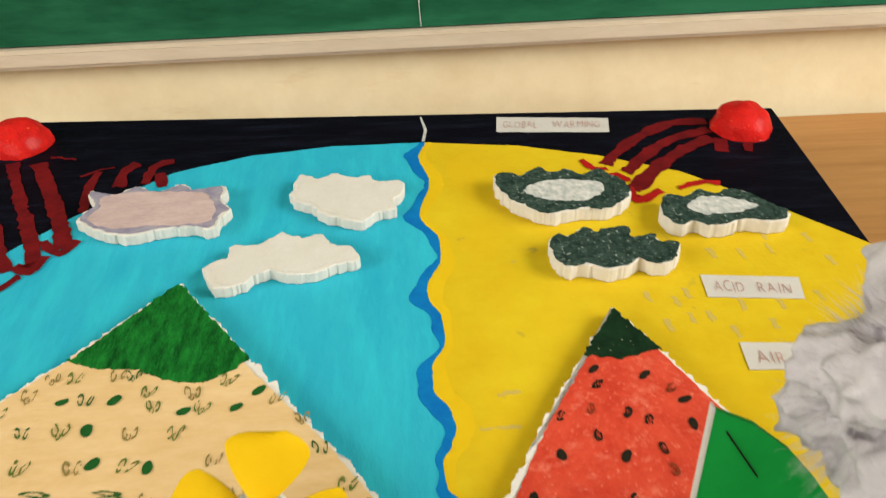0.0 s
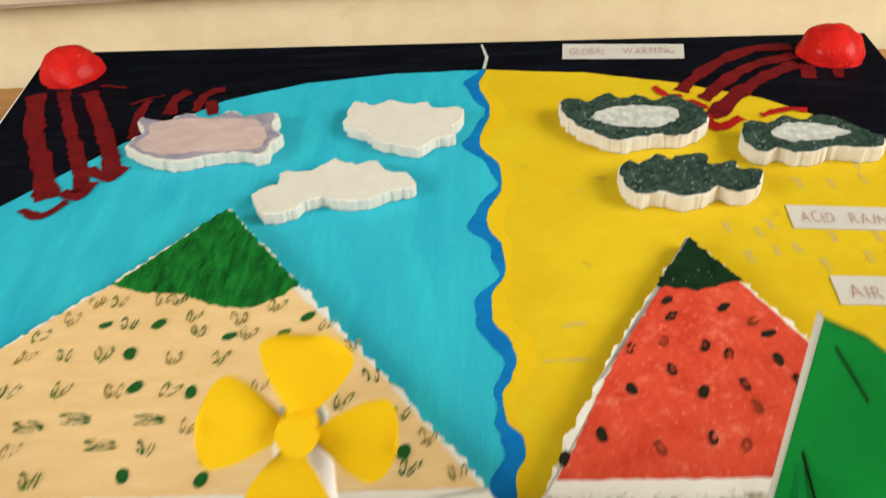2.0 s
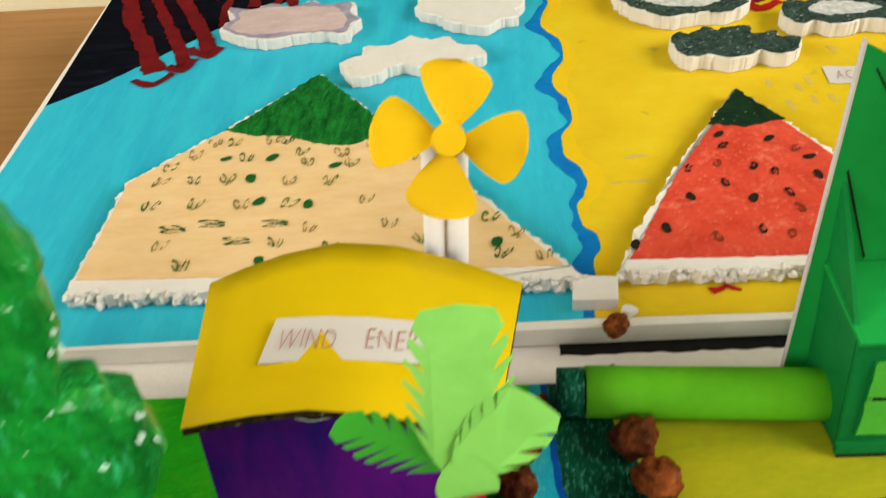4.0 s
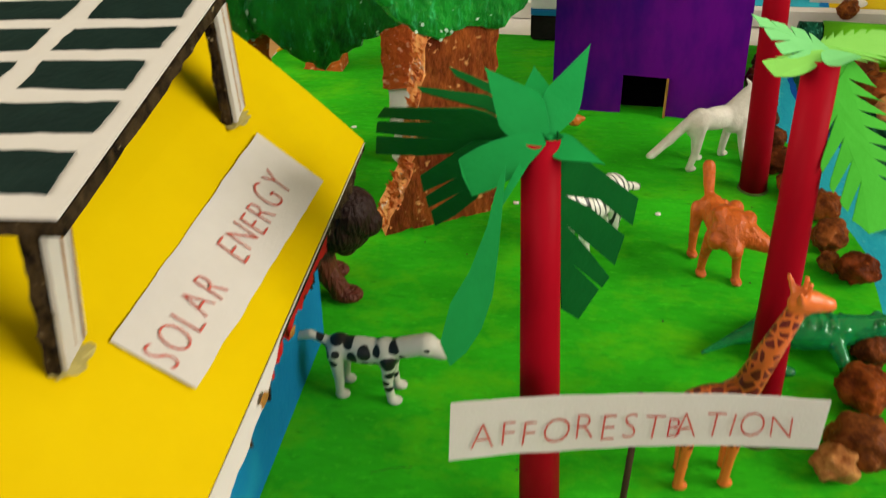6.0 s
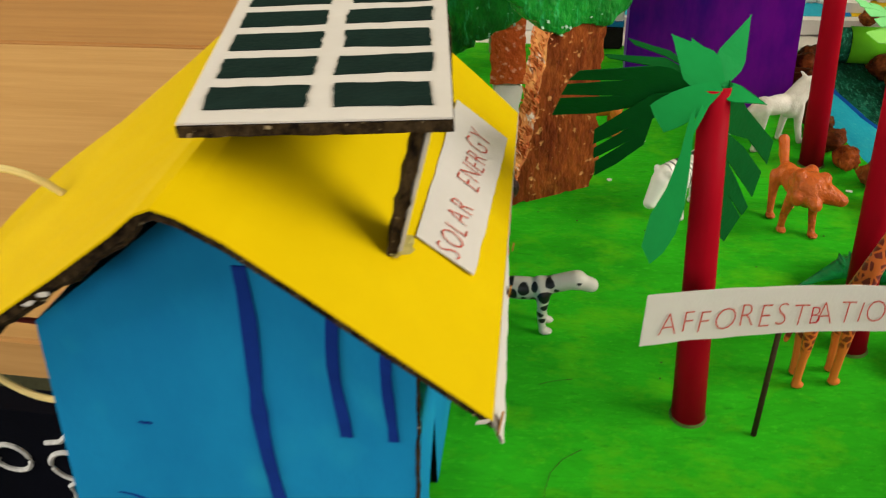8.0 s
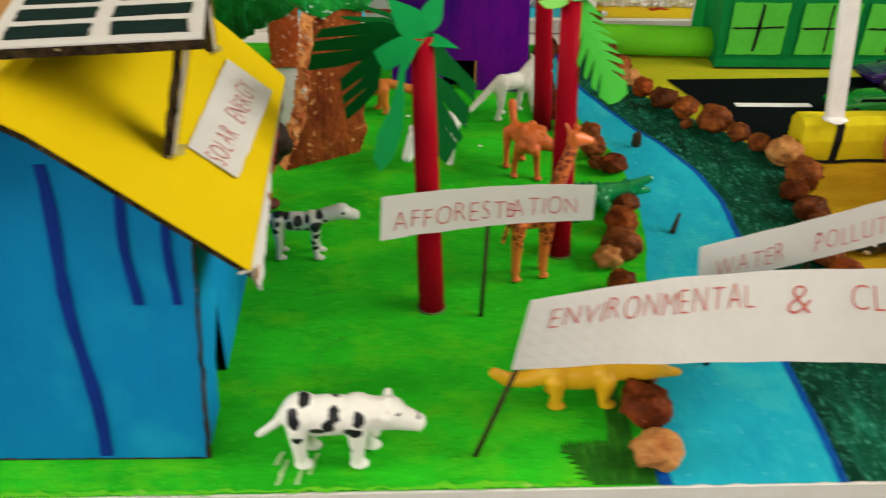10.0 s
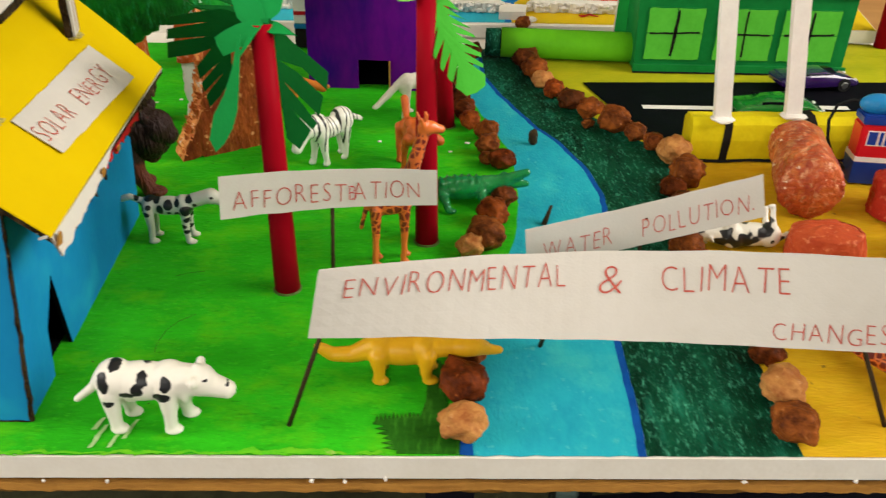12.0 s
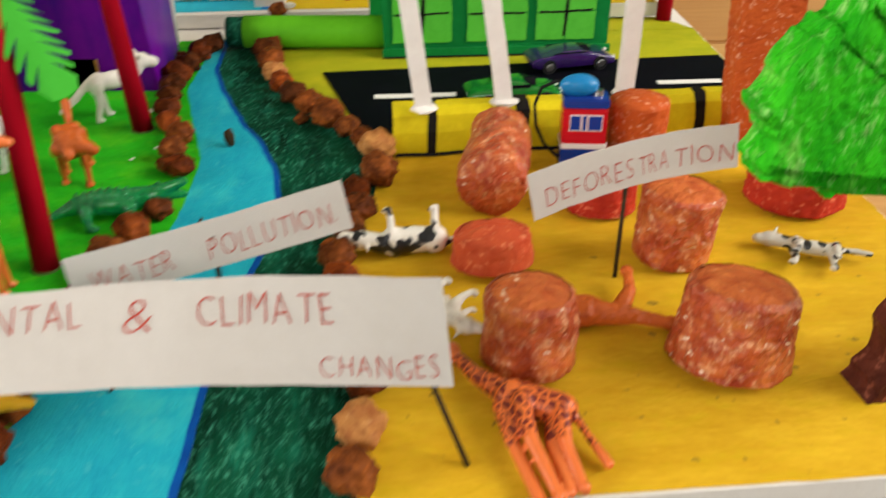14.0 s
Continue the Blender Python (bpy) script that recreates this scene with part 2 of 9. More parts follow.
M = {
    "grass": mat("green_poster_paint", (0.026, 0.51, 0.014), (0.015, 0.30, 0.008), 0.55, 24, (1, 2.0, 1), 260, 0.5, contrast=0.30, streak=[(30, (1, 1.5, 1), 0.50, (0.095, 0.50, 0.010)), (210, (1, 2.4, 1), 0.56, (0.055, 0.60, 0.020)), (150, (0.6, 1.8, 1), 0.58, (0.010, 0.20, 0.006))]),
    "pale_smear": mat("pale_smear", (0.45, 0.62, 0.30), (0.25, 0.50, 0.15), 0.6, 200),
    "river": mat("blue_poster_paint", (0.018, 0.42, 0.50), (0.010, 0.31, 0.44), 0.5, 38, (1.8, 0.7, 1), 420, 0.5, (0.10, 0.52, 0.52), 0.08, 260, soft=0.22, streak=(34, (1.2, 0.8, 1), 0.52, (0.05, 0.50, 0.50))),
    "deepblue": mat("deep_blue_paint", (0.005, 0.085, 0.36), (0.004, 0.05, 0.24), 0.5, 60, contrast=0.2),
    "wave_blue": mat("wave_blue_paint", (0.006, 0.20, 0.50), (0.005, 0.13, 0.42), 0.45, 40),
    "sludge": mat("dark_green_paint", (0.004, 0.075, 0.035), (0.0015, 0.020, 0.010), 0.45, 30, (2.0, 0.6, 1), 600, 0.8, contrast=0.2, streak=[(40, (2.2, 0.5, 1), 0.54, (0.014, 0.19, 0.115)), (330, (1.7, 0.6, 1), 0.535, (0.08, 0.42, 0.27))]),
    "yellow_ground": mat("yellow_ground_paint", (0.69, 0.43, 0.022), (0.53, 0.29, 0.010), 0.6, 30, (0.8, 2.6, 1), 300, 0.5, (0.30, 0.19, 0.02), 0.02, 120, streak=(40, (0.9, 2.4, 1), 0.50, (0.55, 0.36, 0.008))),
    "olive_ground": mat("olive_yellow_paint", (0.46, 0.42, 0.015), (0.30, 0.33, 0.012), 0.55, 30, (1, 2, 1), 420, 0.3),
    "road": mat("black_road_paper", (0.004, 0.004, 0.007), (0.0025, 0.0025, 0.004), 0.55, 60),
    "white_paint": mat("white_paint", (0.80, 0.78, 0.74), (0.70, 0.68, 0.63), 0.6, 120),
    "foam": mat("white_foam", (0.78, 0.74, 0.68), (0.72, 0.67, 0.60), 0.75, 60, (1, 1, 1), 420, 0.16, depth=0.0006, beads=True),
    "cardboard": mat("brown_cardboard", (0.46, 0.225, 0.050), (0.28, 0.125, 0.028), 0.8, 80, (0.4, 3, 6), 900, 0.4),
    "cardboard_dark": mat("cut_cardboard_edge", (0.026, 0.018, 0.013), (0.008, 0.006, 0.005), 0.85, 300, (1, 1, 1), 900, 0.8),
    "cut_edge": mat("corrugated_cut_edge", (0.060, 0.038, 0.018), (0.006, 0.004, 0.003), 0.8, 260, (1, 1, 0.5), 700, 1.0, (0.34, 0.26, 0.15), 0.045, 330, depth=0.002, soft=0.06, contrast=0.14),
    "fresh_paint": mat("yellow_green_thin_paint", (0.16, 0.52, 0.02), (0.05, 0.46, 0.016), 0.55, 140, (1, 2, 1), 300, 0.4, (0.55, 0.58, 0.20), 0.04, 160, soft=0.16),
    "cyan": mat("cyan_sky_paint", (0.036, 0.45, 0.58), (0.022, 0.37, 0.53), 0.42, 16, (2.2, 0.6, 1), 300, 0.3, streak=(22, (2.4, 0.4, 1), 0.48, (0.035, 0.50, 0.62))),
    "skyyellow": mat("yellow_sky_paint", (0.69, 0.505, 0.018), (0.61, 0.39, 0.010), 0.45, 12, (1, 1.2, 1), 300, 0.3, (0.45, 0.33, 0.04), 0.02, 60, streak=(9, (1.5, 0.8, 1), 0.48, (0.68, 0.44, 0.012)), soft=0.1),
    "deepyellow": mat("deep_yellow_paint", (0.73, 0.49, 0.012), (0.69, 0.44, 0.010), 0.45, 30),
    "night": mat("black_sky_paint", (0.0045, 0.004, 0.0075), (0.0025, 0.002, 0.0045), 0.5, 30, (0.5, 2.5, 1), 300, 0.4, streak=(34, (0.4, 3, 1), 0.50, (0.010, 0.011, 0.022))),
    "ray": mat("dark_red_paint", (0.19, 0.010, 0.012), (0.09, 0.006, 0.008), 0.45, 60),
    "ray_bright": mat("red_ray_paint", (0.45, 0.014, 0.012), (0.28, 0.010, 0.010), 0.45, 60),
    "sun": mat("red_glitter_paint", (0.66, 0.018, 0.012), (0.46, 0.010, 0.010), 0.42, 90, (1, 1, 1), 420, 0.9, (0.78, 0.10, 0.03), 0.06, 260, soft=0.1, coat=0.1, depth=0.0016),
    "peach": mat("peach_paint", (0.80, 0.57, 0.30), (0.72, 0.47, 0.21), 0.6, 40, (0.6, 2, 1), 420, 0.25),
    "capgreen": mat("forest_green_paint", (0.014, 0.20, 0.028), (0.004, 0.060, 0.010), 0.5, 70, (2.5, 0.8, 1), 260, 0.9, depth=0.002, contrast=0.18),
    "capdark": mat("blackish_green_paint", (0.012, 0.038, 0.016), (0.006, 0.016, 0.008), 0.5, 90, (1, 1, 1), 320, 0.8, (0.3, 0.33, 0.2), 0.02, 300),
    "melon": mat("coral_red_paint", (0.66, 0.080, 0.040), (0.50, 0.040, 0.020), 0.55, 50, (1, 1, 1), 320, 0.6, streak=[(70, (1, 1, 1), 0.55, (0.76, 0.19, 0.12)), (260, (1, 1, 1), 0.58, (0.80, 0.30, 0.20))]),
    "dab_green": mat("green_dab_paint", (0.06, 0.17, 0.03), (0.22, 0.17, 0.04), 0.6, 300),
    "dab_dark": mat("dark_green_dab_paint", (0.02, 0.09, 0.02), (0.06, 0.12, 0.03), 0.6, 300),
    "dab_olive": mat("olive_dab_paint", (0.20, 0.17, 0.045), (0.34, 0.23, 0.08), 0.6, 300),
    "dab_blob": mat("deep_green_dab_paint", (0.012, 0.075, 0.02), (0.02, 0.12, 0.02), 0.6, 200),
    "dab_black": mat("black_dab_paint", (0.012, 0.014, 0.010), (0.03, 0.02, 0.012), 0.55, 200),
    "dab_rust": mat("rust_dab_paint", (0.16, 0.03, 0.014), (0.30, 0.05, 0.02), 0.55, 200),
    "rain": mat("grey_rain_paint", (0.50, 0.37, 0.11), (0.58, 0.42, 0.06), 0.6, 200),
    "cloud": mat("white_cloud_foam", (0.70, 0.66, 0.60), (0.64, 0.60, 0.52), 0.75, 60, (1, 1, 1), 420, 0.35, depth=0.0008, beads=True),
    "cloud_pink": mat("pinkish_cloud_paint", (0.62, 0.47, 0.44), (0.46, 0.33, 0.31), 0.6, 50, (1, 2.5, 1), 330, 0.4),
    "cloud_rim": mat("bluish_rim_paint", (0.40, 0.36, 0.40), (0.20, 0.18, 0.27), 0.6, 70, (1, 1.5, 1), 330, 0.4),
    "cloud_grey": mat("dark_grey_cloud_paint", (0.045, 0.075, 0.060), (0.010, 0.022, 0.016), 0.5, 130, (1, 1, 1), 330, 0.9, (0.34, 0.38, 0.33), 0.08, 300, soft=0.10, contrast=0.18, streak=(170, (1, 1.6, 1), 0.55, (0.16, 0.22, 0.18))),
    "cloud_light": mat("pale_grey_cloud_paint", (0.70, 0.67, 0.62), (0.34, 0.36, 0.34), 0.6, 200, (1, 1, 1), 330, 0.6, contrast=0.2),
    "paper": mat("white_paper", (0.60, 0.565, 0.52), (0.54, 0.50, 0.45), 0.8, 25, (1, 1, 1), 900, 0.12, contrast=0.35),
    "ink": mat("red_pencil", (0.43, 0.040, 0.032), (0.54, 0.16, 0.12), 0.7, 500),
    "ink_dark": mat("dark_red_pencil", (0.34, 0.09, 0.07), (0.52, 0.30, 0.25), 0.7, 500),
    "house_blue": mat("blue_wall_paper", (0.006, 0.225, 0.46), (0.004, 0.165, 0.38), 0.5, 14, (1, 1, 0.6), 420, 0.25, (0.012, 0.29, 0.48), 0.12, 30, soft=0.2),
    "drip": mat("navy_drip_paint", (0.008, 0.035, 0.24), (0.006, 0.024, 0.17), 0.4, 80),
    "roof": mat("yellow_roof_paper", (0.67, 0.475, 0.004), (0.62, 0.42, 0.003), 0.5, 10, (1, 1, 1), 420, 0.12),
    # broad magenta and violet patches paint in the sheen of the paper
    "purple": mat("purple_wall_paper", (0.125, 0.0016, 0.225), (0.028, 0.0010, 0.170), 0.34, 15, (1.4, 1, 0.5), 60, 0.25, depth=0.0025, spec=0.12, contrast=0.16),
    # near-black that paints the shade inside the houses and the roll
    "inner_shade": mat("painted_inner_shade", (0.005, 0.005, 0.006), (0.003, 0.003, 0.004), 0.8),
    "pv": mat("blackish_green_cell_paint", (0.012, 0.026, 0.022), (0.008, 0.016, 0.014), 0.5, 120),
    "trunk_red": mat("red_chart_paper", (0.33, 0.003, 0.012), (0.25, 0.002, 0.008), 0.5, 20, (1, 1, 0.3), 600, 0.1),
    # dark green with the shading of leaves that face away painted in
    "leaf_shaded": mat("shaded_dark_green_chart_paper", (0.003, 0.095, 0.016), (0.002, 0.070, 0.012), 0.5, 30),
    "leaf_mint": mat("mint_green_chart_paper", (0.006, 0.27, 0.060), (0.005, 0.22, 0.045), 0.5, 30),
    "leaf_light": mat("light_green_chart_paper", (0.24, 0.60, 0.12), (0.19, 0.52, 0.09), 0.5, 30),
    "leaf_pale": mat("pale_green_chart_paper", (0.20, 0.60, 0.22), (0.15, 0.50, 0.16), 0.5, 30),
    "leaf_mid": mat("bright_green_chart_paper", (0.060, 0.43, 0.040), (0.045, 0.35, 0.028), 0.5, 30),
    # pale specks and teal streaks paint gloss highlights among the foam beads
    "crown": mat("green_painted_foam", (0.008, 0.33, 0.030), (0.003, 0.13, 0.014), 0.28, 30, (1, 1, 0.6), 200, 1.0, (0.40, 0.70, 0.50), 0.022, 210, depth=0.0026, contrast=0.20, spec=0.4, streak=[(70, (1, 1, 0.6), 0.47, (0.002, 0.060, 0.007)), (34, (1, 1, 0.35), 0.57, (0.016, 0.50, 0.20)), (190, (1.8, 1, 0.45), 0.56, (0.05, 0.58, 0.22))]),
    "chips": mat("pale_green_bare_foam", (0.62, 0.74, 0.62), (0.30, 0.52, 0.36), 0.6, 300, grain=500, bump=0.3),
    "crown_light": mat("bright_green_painted_foam", (0.045, 0.58, 0.014), (0.012, 0.34, 0.008), 0.4, 60, (1.6, 1, 0.9), 220, 1.0, depth=0.0034, contrast=0.2, streak=[(110, (1.4, 1, 0.7), 0.54, (0.010, 0.26, 0.008)), (190, (1.2, 1, 0.5), 0.55, (0.42, 0.80, 0.24)), (45, (1.2, 1, 0.5), 0.58, (0.30, 0.74, 0.12))]),
    "bark": mat("brown_painted_foam", (0.36, 0.085, 0.018), (0.12, 0.022, 0.008), 0.42, 55, (1, 1, 0.45), 260, 1.0, (0.66, 0.29, 0.10), 0.10, 230, depth=0.0022, soft=0.10, contrast=0.2, streak=[(40, (1, 1, 0.6), 0.50, (0.50, 0.15, 0.035)), (150, (1, 1, 0.8), 0.55, (0.055, 0.012, 0.005))]),
    "bark_dark": mat("dark_maroon_painted_foam", (0.11, 0.028, 0.016), (0.045, 0.012, 0.008), 0.45, 70, (1, 1, 0.6), 240, 1.0, (0.22, 0.07, 0.04), 0.12, 240, depth=0.002, soft=0.12),
    "bark_side": mat("orange_foam_cut", (0.86, 0.40, 0.13), (0.58, 0.15, 0.045), 0.55, 120, (1, 1, 0.6), 300, 1.0, (0.80, 0.72, 0.60), 0.10, 130, depth=0.003, soft=0.08, contrast=0.16),
    # pale tones: crumbly flecks plus whitish crackle highlights painted in
    "log": mat("rust_painted_foam", (0.58, 0.115, 0.030), (0.24, 0.022, 0.009), 0.33, 75, (1, 1, 1), 300, 1.0, (0.86, 0.66, 0.50), 0.050, 200, depth=0.0026, soft=0.05, contrast=0.20, spec=0.3, streak=[(60, (1, 1, 1), 0.50, (0.70, 0.23, 0.055)), (150, (1, 1, 1), 0.54, (0.17, 0.013, 0.007)), (190, (1, 1, 0.8), 0.52, (0.86, 0.50, 0.27))]),
    "log_top": mat("orange_painted_foam", (0.64, 0.19, 0.052), (0.36, 0.055, 0.018), 0.40, 110, (1, 1, 1), 280, 1.0, (0.80, 0.58, 0.40), 0.05, 120, depth=0.0022, soft=0.06, streak=[(160, (1, 1, 1), 0.54, (0.40, 0.06, 0.02))]),
    "log_orange": mat("orange_trunk_paint", (0.56, 0.115, 0.024), (0.42, 0.07, 0.018), 0.5, 70, (1, 1, 1), 260, 0.9, (0.72, 0.34, 0.2), 0.13, 320, depth=0.002, soft=0.14),
    "log_coral": mat("coral_painted_foam", (0.62, 0.115, 0.042), (0.46, 0.060, 0.025), 0.42, 80, (1, 1, 1), 240, 0.9, (0.72, 0.22, 0.10), 0.13, 300, soft=0.14),
    "log_red": mat("red_painted_foam", (0.50, 0.045, 0.022), (0.30, 0.020, 0.012), 0.4, 80, (1, 1, 1), 260, 0.9, (0.62, 0.16, 0.08), 0.13, 300, soft=0.14),
    "stone": mat("brown_stone", (0.36, 0.105, 0.022), (0.085, 0.022, 0.007), 0.40, 110, (1, 1, 1), 420, 1.0, (0.55, 0.24, 0.08), 0.05, 300, depth=0.0008, soft=0.14, contrast=0.19, spec=0.3, vary=TONES),
    "stone_dark": mat("dark_brown_stone", (0.19, 0.052, 0.014), (0.040, 0.012, 0.004), 0.40, 110, (1, 1, 1), 420, 1.0, (0.36, 0.15, 0.05), 0.05, 300, depth=0.0008, soft=0.14, contrast=0.19, spec=0.3, vary=TONES),
    "stone_light": mat("tan_stone", (0.58, 0.28, 0.085), (0.30, 0.10, 0.030), 0.42, 100, (1, 1, 1), 420, 0.9, (0.66, 0.40, 0.18), 0.06, 300, depth=0.0008, soft=0.14, contrast=0.19),
    "stick": mat("dark_stick", (0.060, 0.040, 0.020), (0.028, 0.020, 0.012), 0.6, 200),
    "divider": mat("yellow_divider_paper", (0.72, 0.60, 0.015), (0.58, 0.46, 0.010), 0.4, 60, (1, 1, 1), 420, 0.3),
    "black_paint": mat("black_paint", (0.010, 0.009, 0.009), (0.02, 0.018, 0.015), 0.5, 120),
    "tube": mat("white_paper_tube", (0.84, 0.80, 0.75), (0.76, 0.71, 0.66), 0.7, 60),
    "factory": mat("green_factory_paint", (0.008, 0.22, 0.045), (0.005, 0.15, 0.03), 0.42, 30),
    "factory_roof": mat("green_roof_paper", (0.012, 0.34, 0.06), (0.010, 0.28, 0.045), 0.42, 20),
    "pane": mat("light_green_pane_paint", (0.10, 0.52, 0.05), (0.075, 0.43, 0.035), 0.45, 60),
    "culvert": mat("light_green_paper_roll", (0.15, 0.58, 0.02), (0.11, 0.46, 0.016), 0.4, 30),
    "cotton": mat("grey_cotton", (0.60, 0.56, 0.57), (0.44, 0.41, 0.43), 0.95, 30, (1, 1, 1), 500, 0.4, depth=0.002),
    "fan": mat("yellow_fan_plastic", (0.74, 0.46, 0.008), (0.70, 0.42, 0.006), 0.5, 30, bump=0.03),
    "bat_red": mat("red_battery_label", (0.55, 0.012, 0.02), (0.48, 0.01, 0.016), 0.25, 30, bump=0.03),
    "bat_blue": mat("blue_battery_label", (0.01, 0.045, 0.28), (0.008, 0.035, 0.22), 0.25, 30, bump=0.03),
    "bat_white": mat("white_battery_label", (0.8, 0.78, 0.76), (0.7, 0.68, 0.66), 0.3, 30, bump=0.03),
    "cap_blue": mat("blue_plastic", (0.008, 0.20, 0.46), (0.008, 0.17, 0.40), 0.3, 30, bump=0.03),
    "steel": mat("steel", (0.55, 0.55, 0.55), (0.4, 0.4, 0.4), 0.3, 90, metal=1.0, bump=0.05),
    "car_purple": mat("purple_car_lacquer", (0.026, 0.007, 0.085), (0.014, 0.004, 0.050), 0.15, 60, coat=1.0, bump=0.03),
    "car_green": mat("green_car_lacquer", (0.010, 0.22, 0.022), (0.005, 0.12, 0.012), 0.16, 60, coat=1.0, bump=0.03),
    "car_glass": mat("black_car_glass", (0.008, 0.008, 0.012), (0.006, 0.006, 0.008), 0.08, 30, bump=0.0),
    "tyre": mat("black_rubber", (0.012, 0.012, 0.012), (0.02, 0.02, 0.02), 0.7, 90),
    "wood": mat("desk_wood", (0.58, 0.33, 0.125), (0.47, 0.25, 0.085), 0.45, 9, (0.5, 9, 9), 180, 0.12),
    "wood_dark": mat("brown_desk_wood", (0.48, 0.245, 0.085), (0.37, 0.175, 0.058), 0.42, 8, (0.5, 8, 8), 180, 0.12),
    "wallpaint": mat("cream_wall_paint", (0.80, 0.70, 0.47), (0.70, 0.58, 0.36), 0.75, 7, (1, 1, 1), 120, 0.35, streak=(9, (0.6, 1, 2.0), 0.60, (0.62, 0.47, 0.24))),
    "plaster": mat("pale_plaster", (0.44, 0.41, 0.34), (0.38, 0.35, 0.29), 0.85, 3),
    "ledge": mat("cream_ledge_paint", (0.60, 0.51, 0.39), (0.50, 0.41, 0.30), 0.6, 12, (0.5, 3, 3), 160, 0.2),
    "chalkboard": mat("green_chalkboard", (0.018, 0.118, 0.056), (0.008, 0.062, 0.029), 0.55, 7, (0.5, 1, 2.0), 160, 0.1, contrast=0.16, streak=(6, (0.35, 1, 2.5), 0.52, (0.026, 0.140, 0.070))),
    "slate": mat("black_board_paint", (0.004, 0.0045, 0.009), (0.0025, 0.003, 0.005), 0.6, 12),
    "chalk": mat("white_chalk", (0.66, 0.66, 0.64), (0.4, 0.4, 0.4), 0.9, 400),
    "iron_worn": mat("peeling_black_iron_paint", (0.006, 0.007, 0.009), (0.003, 0.003, 0.004), 0.45, 60, (1, 1, 0.4), 300, 0.5, (0.10, 0.15, 0.14), 0.20, 60, soft=0.16, streak=(50, (1.5, 1, 0.25), 0.56, (0.10, 0.14, 0.13))),
    "iron": mat("black_painted_iron", (0.006, 0.006, 0.010), (0.010, 0.010, 0.015), 0.4, 30, speck=(0.08, 0.10, 0.11), speck_amount=0.03, speck_scale=40),
    "floor": mat("olive_stone_floor", (0.060, 0.062, 0.034), (0.030, 0.032, 0.018), 0.6, 9, (1, 1, 1), 90, 0.3, contrast=0.2),
    "glue": mat("dried_glue", (0.46, 0.38, 0.12), (0.36, 0.30, 0.09), 0.3, 90),
    "dull_glue": mat("green_stained_glue", (0.10, 0.17, 0.04), (0.05, 0.10, 0.02), 0.4, 160),
    "wire": mat("cream_wire", (0.75, 0.60, 0.26), (0.68, 0.52, 0.2), 0.5, 60),
    "wire_red": mat("red_wire", (0.55, 0.08, 0.06), (0.5, 0.06, 0.05), 0.4, 60),
    "toy_orange": mat("orange_toy_plastic", (0.62, 0.19, 0.025), (0.5, 0.13, 0.015), 0.38, 120, grain=900, bump=0.4),
    "toy_rust": mat("rust_orange_toy_plastic", (0.62, 0.135, 0.018), (0.42, 0.07, 0.010), 0.38, 110, grain=330, bump=1.0, depth=0.0016),
    "toy_yellow": mat("yellow_toy_plastic", (0.74, 0.40, 0.012), (0.66, 0.32, 0.010), 0.38, 60, bump=0.1),
    "toy_white": mat("white_toy_plastic", (0.78, 0.74, 0.66), (0.62, 0.57, 0.48), 0.4, 150, grain=800, bump=0.4),
    "toy_green": mat("clear_green_toy_plastic", (0.008, 0.42, 0.12), (0.006, 0.32, 0.09), 0.12, 60, grain=260, bump=0.5, trans=0.6, spec=0.5),
    "cow": coat("white_toy_black_patches", (0.80, 0.76, 0.68), (0.012, 0.012, 0.014), COW),
    "cow_lying": spotted("white_toy_large_black_patches", (0.80, 0.76, 0.68), (0.012, 0.012, 0.014), "patch", 110, 0.530),
    "dog": coat("white_toy_dark_spots", (0.56, 0.54, 0.46), (0.012, 0.013, 0.012), DOG, wobble=0.0014),
    "maned": coat("brown_toy_black_mane", (0.10, 0.020, 0.009), (0.022, 0.006, 0.004), [(24, 42, 19, 20)], hair=(1.5, 1.5, 0.3)),
    "dalmatian": spotted("white_toy_black_dots", (0.52, 0.50, 0.43), (0.012, 0.013, 0.012), "dots", 165, 0.40, plain_from=0.0185),
    "zebra": spotted("white_toy_black_stripes", (0.78, 0.76, 0.68), (0.015, 0.016, 0.016), "stripes", 88, 0.80, stretch=(1, 0.35, 0.5), distort=0.009, above=0.012, plain_from=0.0175),
    "giraffe": spotted("orange_toy_brown_cells", (0.70, 0.155, 0.030), (0.17, 0.014, 0.010), "cells", 265, 0.125, above=0.021, below=0.075),
}


# ---------- building helpers ----------
def thing(name, loc, label, category, group="", kind=""):
    ob = new(name)
    ob.location = loc
    ob.empty_display_size = 0.01
    return tagged(ob, label, category, group, kind)


def root_of(ob):
    while ob.parent:
        ob = ob.parent
    return ob


def finish(name, bm, material, smooth):
    me = bpy.data.meshes.new(name)
    bmesh.ops.recalc_face_normals(bm, faces=bm.faces)
    bm.to_mesh(me)
    bm.free()
    for m in (material if isinstance(material, (list, tuple)) else (material,)):
        me.materials.append(m)
    if smooth:
        for f in me.polygons:
            f.use_smooth = True
    return me


def part(name, bm, material, parent, label="", smooth=False):
    """One mesh under a thing or a part; bm is in world coordinates."""
    loc = root_of(parent).location.copy()
    bmesh.ops.translate(bm, vec=-loc, verts=bm.verts)
    ob = new(name, finish(name, bm, material, smooth))
    ob.parent = parent
    return tagged(ob, label)


def single(name, bm, material, loc, label, category, group="", kind="", smooth=False):
    loc = Vector(loc)
    bmesh.ops.translate(bm, vec=-loc, verts=bm.verts)
    ob = new(name, finish(name, bm, material, smooth))
    ob.location = loc
    return tagged(ob, label, category, group, kind)


